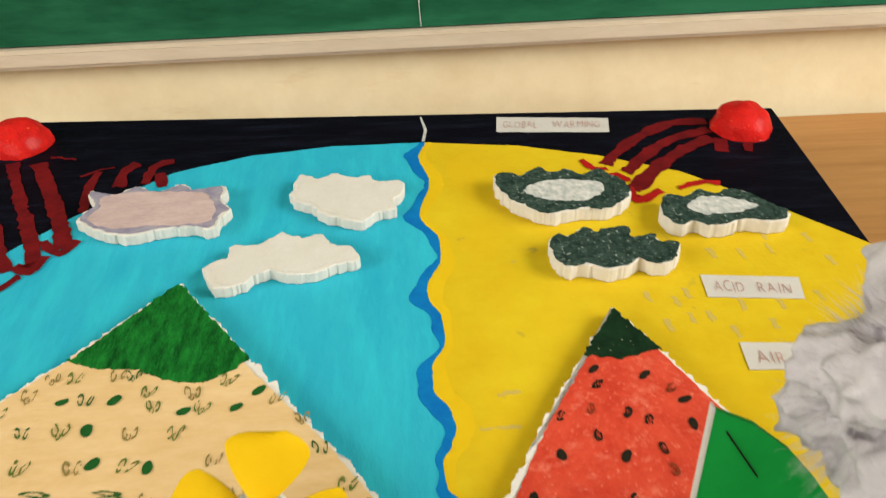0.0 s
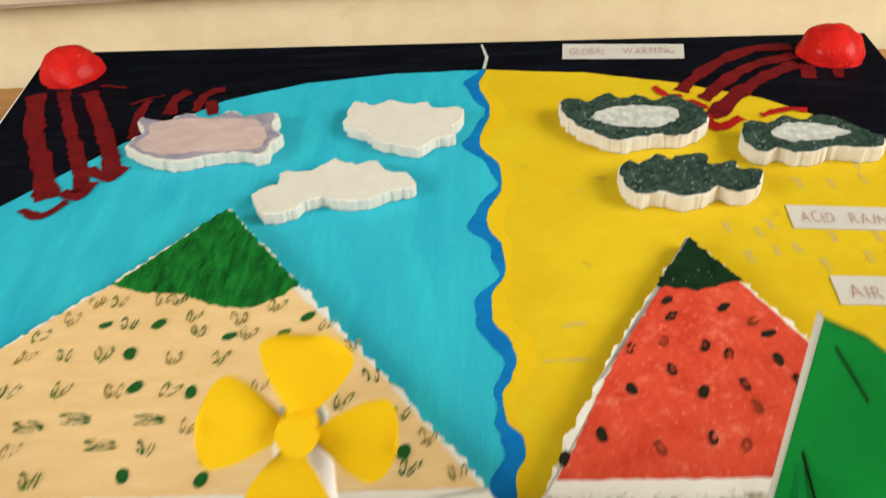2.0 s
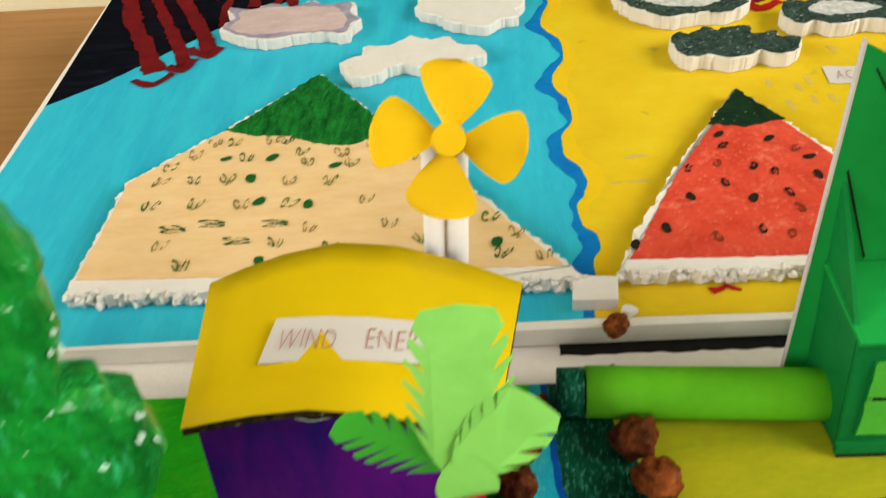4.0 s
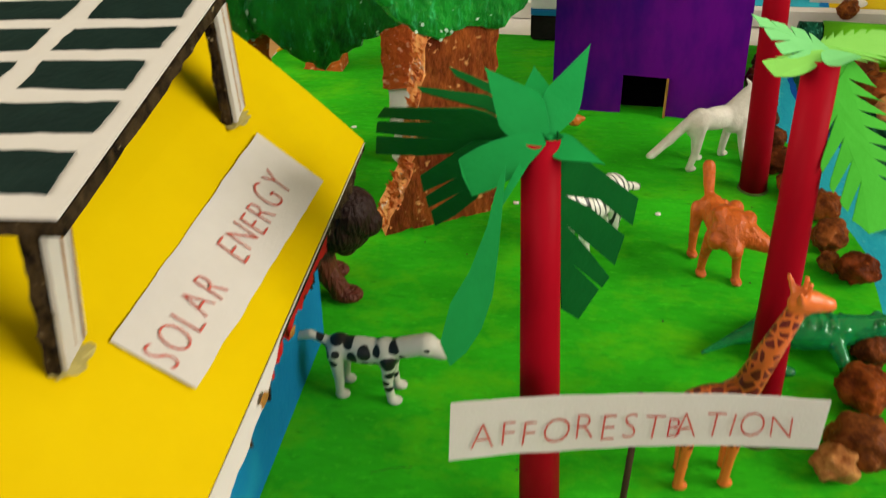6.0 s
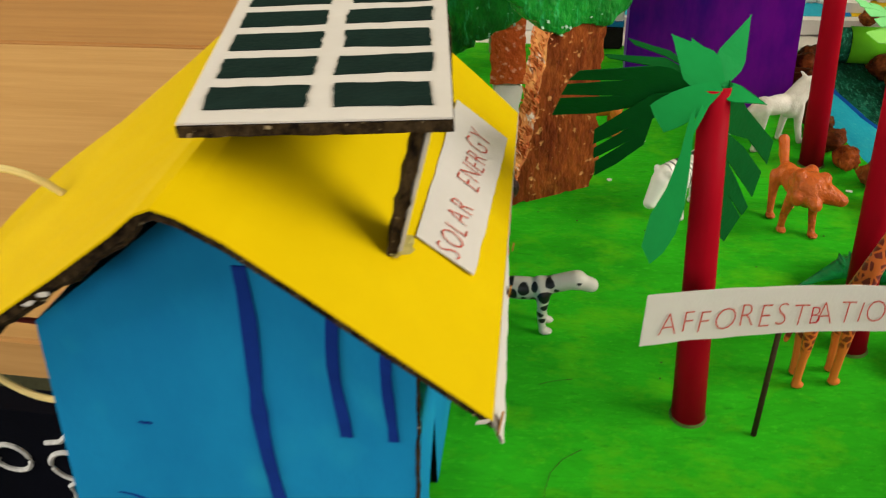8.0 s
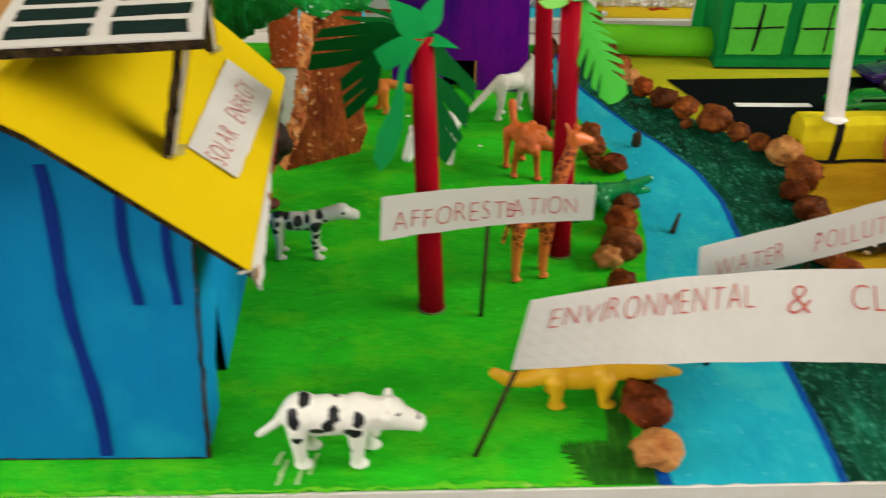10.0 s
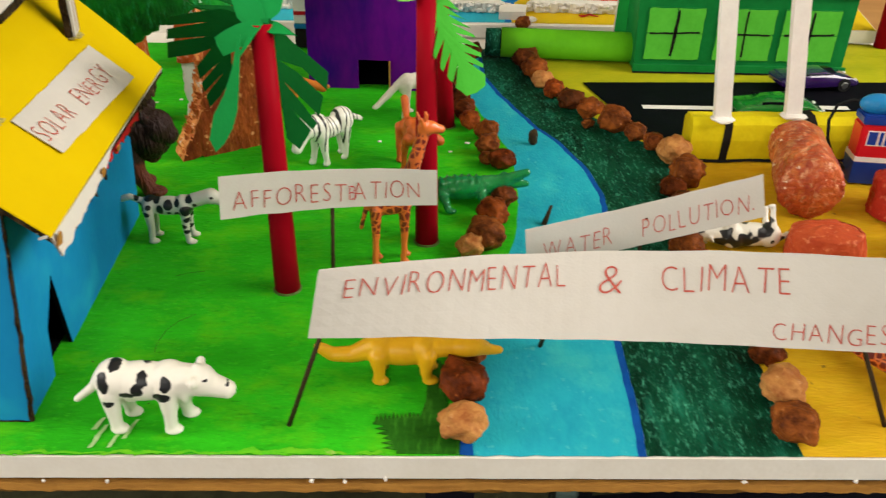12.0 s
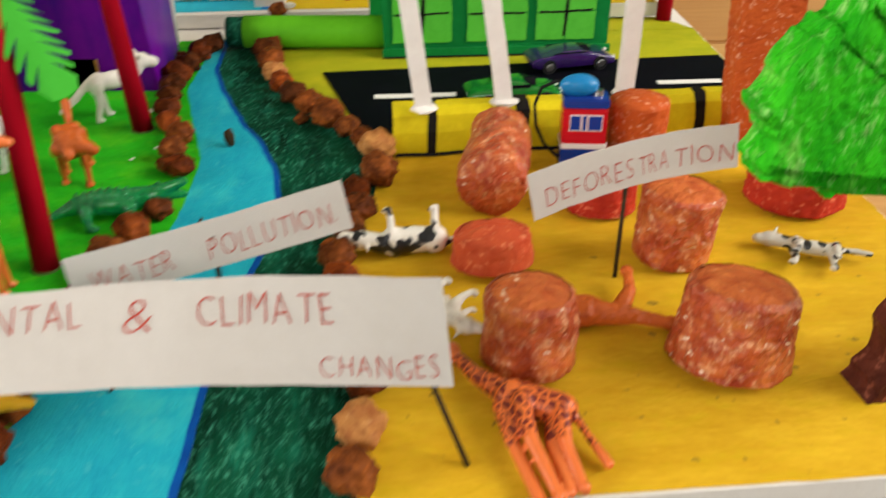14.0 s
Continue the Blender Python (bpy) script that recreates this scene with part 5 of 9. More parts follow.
dabs2 = [(u, v, "dab_black", 1.25, "solid") for u, v in ((0.160, 0.195), (0.192, 0.188), (0.212, 0.165), (0.128, 0.124), (0.166, 0.121), (0.108, 0.093), (0.087, 0.078), (0.212, 0.144))]
dabs2 += [(u, v, m, 1.2, "ring") for (u, v), m in zip(((0.132, 0.155), (0.152, 0.160), (0.174, 0.156), (0.186, 0.149), (0.206, 0.175), (0.189, 0.126), (0.191, 0.110), (0.218, 0.128), (0.152, 0.138), (0.136, 0.084), (0.164, 0.090), (0.179, 0.085), (0.160, 0.181), (0.236, 0.115), (0.236, 0.090), (0.210, 0.085)), ["dab_black", "dab_rust", "dab_black", "dab_black", "dab_rust"] * 4)]
mountain("mountain", [(0.186, 0.258), (0.157, 0.211), (0.120, 0.151), (0.084, 0.078), (0.074, 0.056), (0.182, 0.056), (0.282, 0.062), (0.262, 0.110), (0.234, 0.160), (0.209, 0.213)],
         [(0.186, 0.257), (0.155, 0.209), (0.180, 0.204), (0.209, 0.213)],
         ("melon", "capdark", [(0.186, 0.254), (0.159, 0.209), (0.124, 0.150), (0.090, 0.080), (0.082, 0.066), (0.182, 0.066), (0.276, 0.070), (0.258, 0.110), (0.231, 0.160), (0.207, 0.212)], "coral red painted slope with black dabs", "blackish green painted peak"),
         dabs2, "coral red painted foam mountain with a dark peak")
single("foam_offcut", prism([(0.047, 0.034), (0.072, 0.034), (0.074, 0.053), (0.049, 0.055)], on_panel(0, 0, 0.0007), PU, PV, PN, 0.008), M["foam"], on_panel(0.06, 0.04, 0.0007), "flat white foam offcut between the two mountains", "foam piece")
bm = bmesh.new()
blob(bm, on_panel(0.078, 0.031, 0.003), (0.005, 0.004, 0.003), 2, 0.3, 4)
single("foam_crumb", bm, M["foam"], on_panel(0.078, 0.031, 0.0007), "small white foam crumb on the yellow sky", "foam piece")


def rounded(pts, n=5):
    """A closed soft curve through points."""
    out = []
    k = len(pts)
    for i in range(k):
        a, b, c, d = (Vector(pts[(i + j) % k]) for j in (-1, 0, 1, 2))
        for j in range(n):
            f = j / n
            q = 0.5 * (2 * b + (c - a) * f + (2 * a - 5 * b + 4 * c - d) * f * f + (3 * b - a - 3 * c + d) * f ** 3)
            out.append((q.x, q.y))
    return out


def cloud(outline, thick, seed, tops, label):
    """A hand-cut foam cloud with crumbly edges; tops are painted layers (material, share of the outline or an outline of its own)."""
    cu, cv = sum(p[0] for p in outline) / len(outline), sum(p[1] for p in outline) / len(outline)
    t = thing("cloud", on_panel(cu, cv, 0.0007), label, "cloud cutout", "foam clouds on the sky panel")
    o = rounded(outline)
    part("foam_body", soft_slab(ragged(o, 0.0024, 0.0016, seed), on_panel(0, 0, 0.0007), PU, PV, PN, thick, 0.0012), M["cloud"], t, "white cut foam", smooth=False)
    for k, (m, inner) in enumerate(tops):
        o2 = rounded(inner) if isinstance(inner, list) else [(cu + (x - cu) * inner, cv + (y - cv) * inner) for x, y in o]
        part("paint_layer", flat(ragged(o2, 0.0022, 0.0016, seed + 3), thick + 0.0009 + 0.0004 * k, 0.0002), M[m], t)


cloud([(-0.240, 0.440), (-0.216, 0.434), (-0.200, 0.447), (-0.181, 0.436), (-0.161, 0.448), (-0.147, 0.439), (-0.121, 0.442), (-0.120, 0.419), (-0.110, 0.405), (-0.117, 0.392), (-0.121, 0.375), (-0.142, 0.380), (-0.164, 0.377), (-0.185, 0.370), (-0.209, 0.375), (-0.235, 0.392), (-0.235, 0.407), (-0.230, 0.416)],
      0.0105, 0.3, [("cloud_rim", 0.955), ("cloud_pink", [(-0.226, 0.428), (-0.200, 0.436), (-0.165, 0.434), (-0.138, 0.431), (-0.128, 0.415), (-0.122, 0.400), (-0.130, 0.384), (-0.165, 0.382), (-0.205, 0.380), (-0.228, 0.395), (-0.222, 0.412)])], "pinkish painted foam cloud with bluish rim")
cloud([(-0.061, 0.440), (-0.056, 0.460), (-0.041, 0.451), (-0.027, 0.461), (-0.009, 0.452), (0.005, 0.456), (0.013, 0.444), (0.034, 0.444), (0.036, 0.425), (0.027, 0.412), (0.030, 0.398), (0.014, 0.393), (0.001, 0.380), (-0.017, 0.387), (-0.036, 0.396), (-0.039, 0.404), (-0.059, 0.417)],
      0.0100, 1.1, [("cloud", 0.90)], "plain white foam cloud on the blue sky")
cloud([(-0.118, 0.325), (-0.103, 0.336), (-0.101, 0.351), (-0.080, 0.352), (-0.064, 0.367), (-0.046, 0.359), (-0.033, 0.364), (-0.019, 0.347), (-0.006, 0.346), (0.001, 0.327), (-0.017, 0.321), (-0.033, 0.311), (-0.049, 0.310), (-0.071, 0.316), (-0.085, 0.302), (-0.104, 0.296), (-0.113, 0.307)],
      0.0100, 2.0, [("cloud", 0.90)], "plain white foam cloud on the blue sky")
cloud([(0.116, 0.437), (0.126, 0.447), (0.140, 0.441), (0.158, 0.454), (0.168, 0.444), (0.183, 0.450), (0.195, 0.439), (0.211, 0.448), (0.220, 0.438), (0.229, 0.426), (0.232, 0.407), (0.220, 0.392), (0.203, 0.382), (0.186, 0.385), (0.168, 0.380), (0.154, 0.378), (0.139, 0.390), (0.123, 0.409)],
      0.0130, 0.7, [("cloud_grey", 0.99), ("cloud_light", [(0.139, 0.413), (0.157, 0.428), (0.185, 0.430), (0.208, 0.422), (0.207, 0.407), (0.188, 0.396), (0.162, 0.398)])], "dark grey rimmed foam cloud with a pale middle")
cloud([(0.251, 0.384), (0.261, 0.401), (0.276, 0.397), (0.290, 0.408), (0.303, 0.401), (0.318, 0.408), (0.333, 0.399), (0.338, 0.390), (0.349, 0.378), (0.355, 0.370), (0.348, 0.359), (0.331, 0.357), (0.316, 0.361), (0.297, 0.354), (0.284, 0.353), (0.274, 0.360), (0.260, 0.356), (0.251, 0.367)],
      0.0130, 1.6, [("cloud_grey", 0.99), ("cloud_light", [(0.274, 0.383), (0.292, 0.395), (0.317, 0.391), (0.332, 0.379), (0.310, 0.370), (0.285, 0.369)])], "dark grey rimmed foam cloud with a pale middle")
cloud([(0.151, 0.337), (0.159, 0.348), (0.168, 0.344), (0.181, 0.357), (0.190, 0.350), (0.201, 0.354), (0.218, 0.355), (0.217, 0.341), (0.236, 0.344), (0.238, 0.333), (0.252, 0.332), (0.251, 0.321), (0.241, 0.307), (0.227, 0.304), (0.217, 0.312), (0.203, 0.302), (0.187, 0.300), (0.174, 0.307), (0.160, 0.304), (0.152, 0.318)],
      0.0130, 2.4, [("cloud_grey", 0.99)], "dark grey painted foam cloud")

for u, vv in ((-0.340, 0.549), (0.373, 0.540)):
    bm = bmesh.new()
    blob(bm, (0, 0, 0), (0.0292, 0.0292, 0.0275), 4, 0.10, u * 9, 2.4)
    bmesh.ops.bisect_plane(bm, geom=bm.verts[:] + bm.edges[:] + bm.faces[:], plane_co=(0, 0, 0), plane_no=(0, 0, 1), clear_inner=True)
    R = Matrix((PU, PV, PN)).transposed()
    for q in bm.verts:
        q.co = on_panel(u, vv, 0.0006) + R @ q.co
    single("sun_dome", bm, M["sun"], on_panel(u, vv, 0.0006), "red glittery painted half ball sun", "foam half ball", "half ball suns", smooth=True)


def panel_strip(corners, words, label, seed=3):
    c = [on_panel(*p, 0.0014) for p in corners]
    label_strip("paper_label", c, words, label, ink="ink_dark", seed=seed)


panel_strip([(0.132, 0.579), (0.246, 0.570), (0.241, 0.540), (0.129, 0.547)], [("GLOBAL", 0.06, 0.36, 0.74, 0.5), ("WARMING", 0.5, 0.92, 0.74, 0.5)], "white paper label on the black sky band")
panel_strip([(0.264, 0.304), (0.338, 0.297), (0.333, 0.271), (0.262, 0.277)], [("ACID", 0.10, 0.40, 0.78, 0.5), ("RAIN", 0.55, 0.88, 0.78, 0.5)], "white paper label on the yellow sky", 5)
panel_strip([(0.269, 0.226), (0.372, 0.219), (0.370, 0.193), (0.267, 0.199)], [("AIR", 0.08, 0.26, 0.78, 0.5), ("POLLUTION", 0.36, 0.92, 0.78, 0.5)], "white paper label on the yellow sky", 7)


# ---------- blue house ----------
def slab(pts, t, toward):
    """A sheet of card through points in one plane, thickened towards a place."""
    pts = [Vector(p) for p in pts]
    c = sum(pts, Vector()) / len(pts)
    n = Vector()
    for a, b in zip(pts, pts[1:] + pts[:1]):
        n += (a - c).cross(b - c)
    n.normalize()
    if n.dot(Vector(toward) - c) < 0:
        n = -n
    bm = bmesh.new()
    lo, hi = [bm.verts.new(p) for p in pts], [bm.verts.new(p + n * t) for p in pts]
    k = len(pts)
    bm.faces.new(lo)
    bm.faces.new(hi[::-1])
    for i in range(k):
        bm.faces.new((lo[i], lo[(i + 1) % k], hi[(i + 1) % k], hi[i]))
    bm.normal_update()
    bmesh.ops.triangulate(bm, faces=[f for f in bm.faces if len(f.verts) > 4], ngon_method="EAR_CLIP")
    return bm


def sheet(profiles, t):
    """A bent sheet through rows of points, thickened downwards."""
    bm = bmesh.new()
    top = [[bm.verts.new(p) for p in row] for row in profiles]
    bot = [[bm.verts.new((p[0], p[1], p[2] - t)) for p in row] for row in profiles]
    for g, fl in ((top, False), (bot, True)):
        for r, s in zip(g, g[1:]):
            for i in range(len(r) - 1):
                q = (r[i], r[i + 1], s[i + 1], s[i])
                bm.faces.new(q[::-1] if fl else q)
    m, k = len(profiles), len(profiles[0])
    for i in range(k - 1):
        bm.faces.new((top[0][i], bot[0][i], bot[0][i + 1], top[0][i + 1]))
        bm.faces.new((top[-1][i], top[-1][i + 1], bot[-1][i + 1], bot[-1][i]))
    for j in range(m - 1):
        bm.faces.new((top[j][0], top[j + 1][0], bot[j + 1][0], bot[j][0]))
        bm.faces.new((top[j][-1], bot[j][-1], bot[j + 1][-1], top[j + 1][-1]))
    return bm


def strut(a, b, w, d, yaw=0.0):
    """A flat card strip standing from a to b."""
    bm = bmesh.new()
    a, b = Vector(a), Vector(b)
    ax, ay = Vector((math.cos(yaw), math.sin(yaw), 0)), Vector((-math.sin(yaw), math.cos(yaw), 0))
    rings = []
    for p in (a, b):
        rings.append([bm.verts.new(p + ax * sx * w / 2 + ay * sy * d / 2) for sx, sy in ((-1, -1), (1, -1), (1, 1), (-1, 1))])
    bm.faces.new(rings[0][::-1])
    bm.faces.new(rings[1])
    for i in range(4):
        bm.faces.new((rings[0][i], rings[0][(i + 1) % 4], rings[1][(i + 1) % 4], rings[1][i]))
    return bm


def rough_strut(a, b, w, d, yaw, seed, rough=0.30):
    """A torn card strip standing from a to b, with uneven edges."""
    bm = bmesh.new()
    a, b = Vector(a), Vector(b)
    ax, ay = Vector((math.cos(yaw), math.sin(yaw), 0)), Vector((-math.sin(yaw), math.cos(yaw), 0))
    rings = []
    for i in range(17):
        p = a.lerp(b, i / 16)
        k = rough * noise.noise((i * 0.9, seed, 1))
        j = w * rough * 0.8 * noise.noise((i * 0.5, seed, 7))
        rings.append([bm.verts.new(p + ax * (sx * w / 2 * (1 + k) + j) + ay * sy * d / 2) for sx, sy in ((-1, -1), (1, -1), (1, 1), (-1, 1))])
    bm.faces.new(rings[0][::-1])
    bm.faces.new(rings[-1])
    for p, q in zip(rings, rings[1:]):
        for i in range(4):
            bm.faces.new((p[i], p[(i + 1) % 4], q[(i + 1) % 4], q[i]))
    return bm


def blue_house():
    h = thing("model_house", (-0.235, 0.10, 0.0), "bright blue card house with yellow pitched roof and solar panel", "model house")
    mid = (-0.235, 0.10, 0.05)
    FL, FR, FTL, FTR, FA = (-0.291, 0.013, 0), (-0.178, 0.013, 0), (-0.291, 0.030, 0.098), (-0.175, 0.0298, 0.097), (-0.237, 0.0371, 0.139)
    BL, BR, BTL, BTR, BA = (-0.291, 0.195, 0), (-0.186, 0.190, 0), (-0.287, 0.190, 0.094), (-0.180, 0.188, 0.088), (-0.238, 0.190, 0.136)
    w = part("front_wall", slab([FL, FR, FTR, FA, FTL], 0.0022, mid), M["house_blue"], h, "blue painted card wall with navy drips")
    part("back_wall", slab([BL, BR, BTR, BA, BTL], 0.0022, mid), M["house_blue"], h)
    part("side_wall", slab([(-0.291, 0.0162, 0), (-0.291, 0.1925, 0), BTL, FTL], 0.0022, mid), M["house_blue"], h)
    s = lambda f, z: (Vector(FR).lerp(Vector(BR), f) + (Vector(FTR) - Vector(FR)).lerp(Vector(BTR) - Vector(BR), f) * (z / 0.095))
    # wall backs and floor sheet are blackened to paint the indoor shade
    sw = part("side_wall", slab([s(0.018, 0), s(0.168, 0), s(0.160, 0.024), s(0.222, 0.044), s(0.305, 0), s(0.985, 0), s(0.985, 0.095), s(0.018, 0.095)], 0.0022, mid), [M["house_blue"], M["inner_shade"]], h, "blue painted card wall with a pointed door opening")
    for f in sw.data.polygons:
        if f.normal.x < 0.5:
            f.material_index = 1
    part("shade_sheet", slab([(-0.287, 0.02, 0.0006), (-0.184, 0.02, 0.0006), (-0.190, 0.186, 0.0006), (-0.287, 0.186, 0.0006)], 0.0004, mid), M["inner_shade"], h, "black sheet painting the shade indoors")
    bm = bmesh.new()
    ring = []
    for i in range(31):
        f = i / 30
        c = Vector(FR).lerp(Vector(FTR), f) + Vector((0.0003, 0.0002, 0.0002))
        k = 0.0009 - 0.0005 * f + 0.0004 * noise.noise((f * 22, 3, 1))
        j = 0.0007 * noise.noise((f * 14, 8, 2))
        ring.append([bm.verts.new(c + Vector(p)) for p in ((-k + j, -0.0006, 0), (k + j, -0.0004, 0), (k + j, k, 0), (-k * 0.5 + j, k, 0))])
    for p, q in zip(ring, ring[1:]):
        for i in range(4):
            bm.faces.new((p[i], p[(i + 1) % 4], q[(i + 1) % 4], q[i]))
    part("corner_edge", bm, M["cut_edge"], h, "split corner with bare brown card")
    bm = bmesh.new()
    for i in range(48):
        xa, xb = -0.2885 + 0.110 * i / 48, -0.2885 + 0.110 * (i + 1) / 48
        za, zb = (0.0007 + 0.0006 * noise.noise((q * 150, 2, 2)) for q in (xa, xb))
        bm.faces.new([bm.verts.new(p) for p in ((xa, 0.0124, 0.0002), (xb, 0.0124, 0.0002), (xb, 0.0127, max(0.0004, zb)), (xa, 0.0127, max(0.0004, za)))])
    part("foot_edge", bm, M["cut_edge"], h, "ragged dark edge at the foot of the wall")

    def on_front(x, z):
        f = z / 0.098
        return Vector((x, 0.013 + 0.017 * f - 0.0002, z))

    def drip(pts, wd):
        bm = bmesh.new()
        rows = []
        for i, (x, z) in enumerate(pts):
            k = wd * (1 + 0.25 * noise.noise((x * 300, z * 90, 1)))
            rows.append((bm.verts.new(on_front(x - k, z)), bm.verts.new(on_front(x + k, z))))
        for a, b in zip(rows, rows[1:]):
            bm.faces.new((a[0], a[1], b[1], b[0]))
        r = bmesh.ops.extrude_face_region(bm, geom=bm.faces[:])
        bmesh.ops.translate(bm, vec=(0, -0.0005, 0), verts=[e for e in r["geom"] if isinstance(e, bmesh.types.BMVert)])
        part("paint_drip", bm, M["drip"], w, "navy paint drip")
    drip([(-0.2215 + 0.0012 * math.sin(z * 70) - 0.0075 * (z / 0.12 - 0.5), z) for z in np.linspace(0.002, 0.121, 16)], 0.0023)
    drip([(-0.1985 + 0.0010 * math.sin(z * 120) - 0.03 * (z - 0.09), z) for z in np.linspace(0.068, 0.110, 8)], 0.0018)
    drip([(-0.1835 + 0.0008 * math.sin(z * 120), z) for z in np.linspace(0.068, 0.100, 8)], 0.0016)
    drip([(-0.2745 + 0.0011 * i, 0.0370 - 0.00003 * i * i) for i in range(11)], 0.0007)
    drip([(-0.2640 + 0.0006 * i, 0.0345 + 0.0006 * math.sin(i)) for i in range(4)], 0.0012)
    drip([(-0.2630 + 0.0007 * i, 0.0655 + 0.0004 * math.sin(i * 2)) for i in range(6)], 0.0005)
    # roof
    prof = [(-0.332, 0.085), (-0.321, 0.091), (-0.292, 0.110), (-0.270, 0.125), (-0.249, 0.140), (-0.241, 0.1465), (-0.236, 0.1485), (-0.230, 0.1465), (-0.219, 0.140), (-0.210, 0.133), (-0.201, 0.126), (-0.192, 0.1188), (-0.183, 0.1115), (-0.173, 0.1035), (-0.163, 0.0955), (-0.153, 0.0875)]

    def rows(dz, y0=0.0):
        out = []
        for y in np.linspace(0.018 + y0, 0.207, 14):
            f = (y - 0.02) / 0.187
            out.append([(x - 0.012 * f * ((x + 0.332) / 0.18) - 0.014 * math.sin(math.pi * min(1.0, f * 0.95)) * min(1.0, max(0.0, (-0.245 - x) / 0.08)), y - 0.006 * (1 if x < -0.3 else 0), z + dz - 0.002 * f + 0.014 * f * max(0.0, math.sin(math.pi * (x + 0.345) / 0.107) if x < -0.24 else 0.0) + 0.0062 * max(0.0, math.sin(math.pi * (x + 0.236) / 0.086)) * math.sin(math.pi * 0.82 * max(0.0, min(1.0, f)))) for x, z in prof])
        return out
    part("roof_card", sheet(rows(-0.0009, 0.0006), 0.0030), M["cut_edge"], h, "dark cut corrugated card under the roof paper")
    part("roof_paper", sheet(rows(0.0), 0.0008), M["roof"], h, "smooth bright yellow roof paper", smooth=False)
    top = rows(0.0)

    def roof_z(x, y):
        """Height of the roof paper over a place."""
        r = min(top, key=lambda q: abs(q[8][1] - y))
        for a, b in zip(r, r[1:]):
            if x <= b[0]:
                return a[2] + (b[2] - a[2]) * max(0.0, (x - a[0]) / (b[0] - a[0]))
        return r[-1][2]
    # torn corrugated card hanging under the gable edge
    fr = rows(0.0)[0]

    def gable(x):
        for (xa, ya, za), (xb, yb, zb) in zip(fr, fr[1:]):
            if x <= xb:
                f = max(0.0, (x - xa) / (xb - xa))
                return ya + (yb - ya) * f, za + (zb - za) * f
        return fr[-1][1], fr[-1][2]
    bm = bmesh.new()
    ring = []
    for i in range(121):
        x = -0.330 + 0.175 * i / 120
        y, z = gable(x)
        d = (0.0052 + 0.0026 * noise.noise((x * 120, 1, 6)) if x < -0.240 else 0.0022 + 0.0010 * noise.noise((x * 160, 4, 6))) + 0.0010 * abs(noise.noise((x * 520, 2, 2)))
        d *= min(1.0, 0.35 + (x + 0.330) * 30)
        yy = y + 0.0009 + 0.0005 * noise.noise((x * 300, 7, 1))
        ring.append([bm.verts.new(p) for p in ((x, yy, z - 0.0008), (x, yy - 0.0004, z - 0.0008 - d * 0.6), (x, yy + 0.0010, z - 0.0008 - d), (x, yy + 0.0034, z - 0.0008 - d * 0.9), (x, yy + 0.0034, z - 0.0012))])
    for p, q in zip(ring, ring[1:]):
        for i in range(5):
            bm.faces.new((p[i], p[(i + 1) % 5], q[(i + 1) % 5], q[i]))
    part("gable_edge", bm, M["cut_edge"], h, "ragged dark corrugated edge")
    rnd = random.Random(17)
    for x in (-0.318, -0.312, -0.279, -0.274, -0.156):
        y, z = gable(x)
        o = [(x + rnd.uniform(0.0012, 0.0026) * math.cos(q), z - 0.0030 + rnd.uniform(0.0004, 0.0010) * math.sin(q) + 0.5 * rnd.uniform(0.001, 0.002) * math.cos(q)) for q in np.linspace(0, 5.5, 8)]
        part("paper_scrap", prism(o, (0, y - 0.0004, 0), (1, 0, 0), (0, 0, 1), (0, -1, 0), 0.0004), M["paper"], h, "scrap of torn white paper")
    bm = bmesh.new()
    rows2 = []
    for i in range(71):
        f = i / 70
        d = (0.0024 + 0.0060 * (1 - f) ** 2.2 + 0.0014 * noise.noise((f * 26, 4, 1)) + 0.0007 * noise.noise((f * 90, 2, 1))) * (1.0 if f < 0.36 else max(0.12, 1 - (f - 0.36) * 12))
        a = Vector((-0.1526 - 0.012 * f, 0.018 + 0.189 * f, 0.0868 - 0.002 * f))
        o = Vector((0.10 + 0.25 * (1 - f), 0, -1)).normalized()
        rows2.append([bm.verts.new(p) for p in (a, a + o * d, a + o * d + Vector((-0.0009, 0, 0)), a + Vector((-0.0009, 0, 0)))])
    for p, q in zip(rows2, rows2[1:]):
        for i in range(4):
            bm.faces.new((p[i], p[(i + 1) % 4], q[(i + 1) % 4], q[i]))
    part("torn_edge", bm, M["paper"], h, "torn white paper along the eave")
    for y, l, w in ((0.080, 0.004, 0.0022), (0.106, 0.003, 0.0014), (0.0205, 0.003, 0.0045)):
        f = (y - 0.018) / 0.189
        c = Vector((-0.1513 - 0.012 * f, y, 0.0838 - 0.002 * f))
        o = [(y + l * math.cos(q) * (0.7 + 0.5 * noise.noise((q * 2, y * 90, 1))), w * math.sin(q)) for q in np.linspace(0, 5.8, 10)]
        part("bare_card", prism([(p - y, q) for p, q in o], c, (0, 1, 0), (0.18, 0, 1), (1, 0, -0.18), 0.0005), M["cardboard"], h, "bare brown card under the torn paper")
    for name, m, lab, f0, f1, deep, base_d, amp in (("red_edge", "ray_bright", "ragged red painted card edge below the eave", 0.34, 0.74, 0.0046, 0.0004, 0.0030), ("dark_edge", "cut_edge", "dark ragged card under the torn paper", 0.04, 0.42, 0.0056, 0.0016, 0.0046), ("dark_edge", "cut_edge", "dark ragged card above the red edge", 0.52, 0.97, 0.0058, 0.0004, 0.0040)):
        bm = bmesh.new()
        rows3 = []
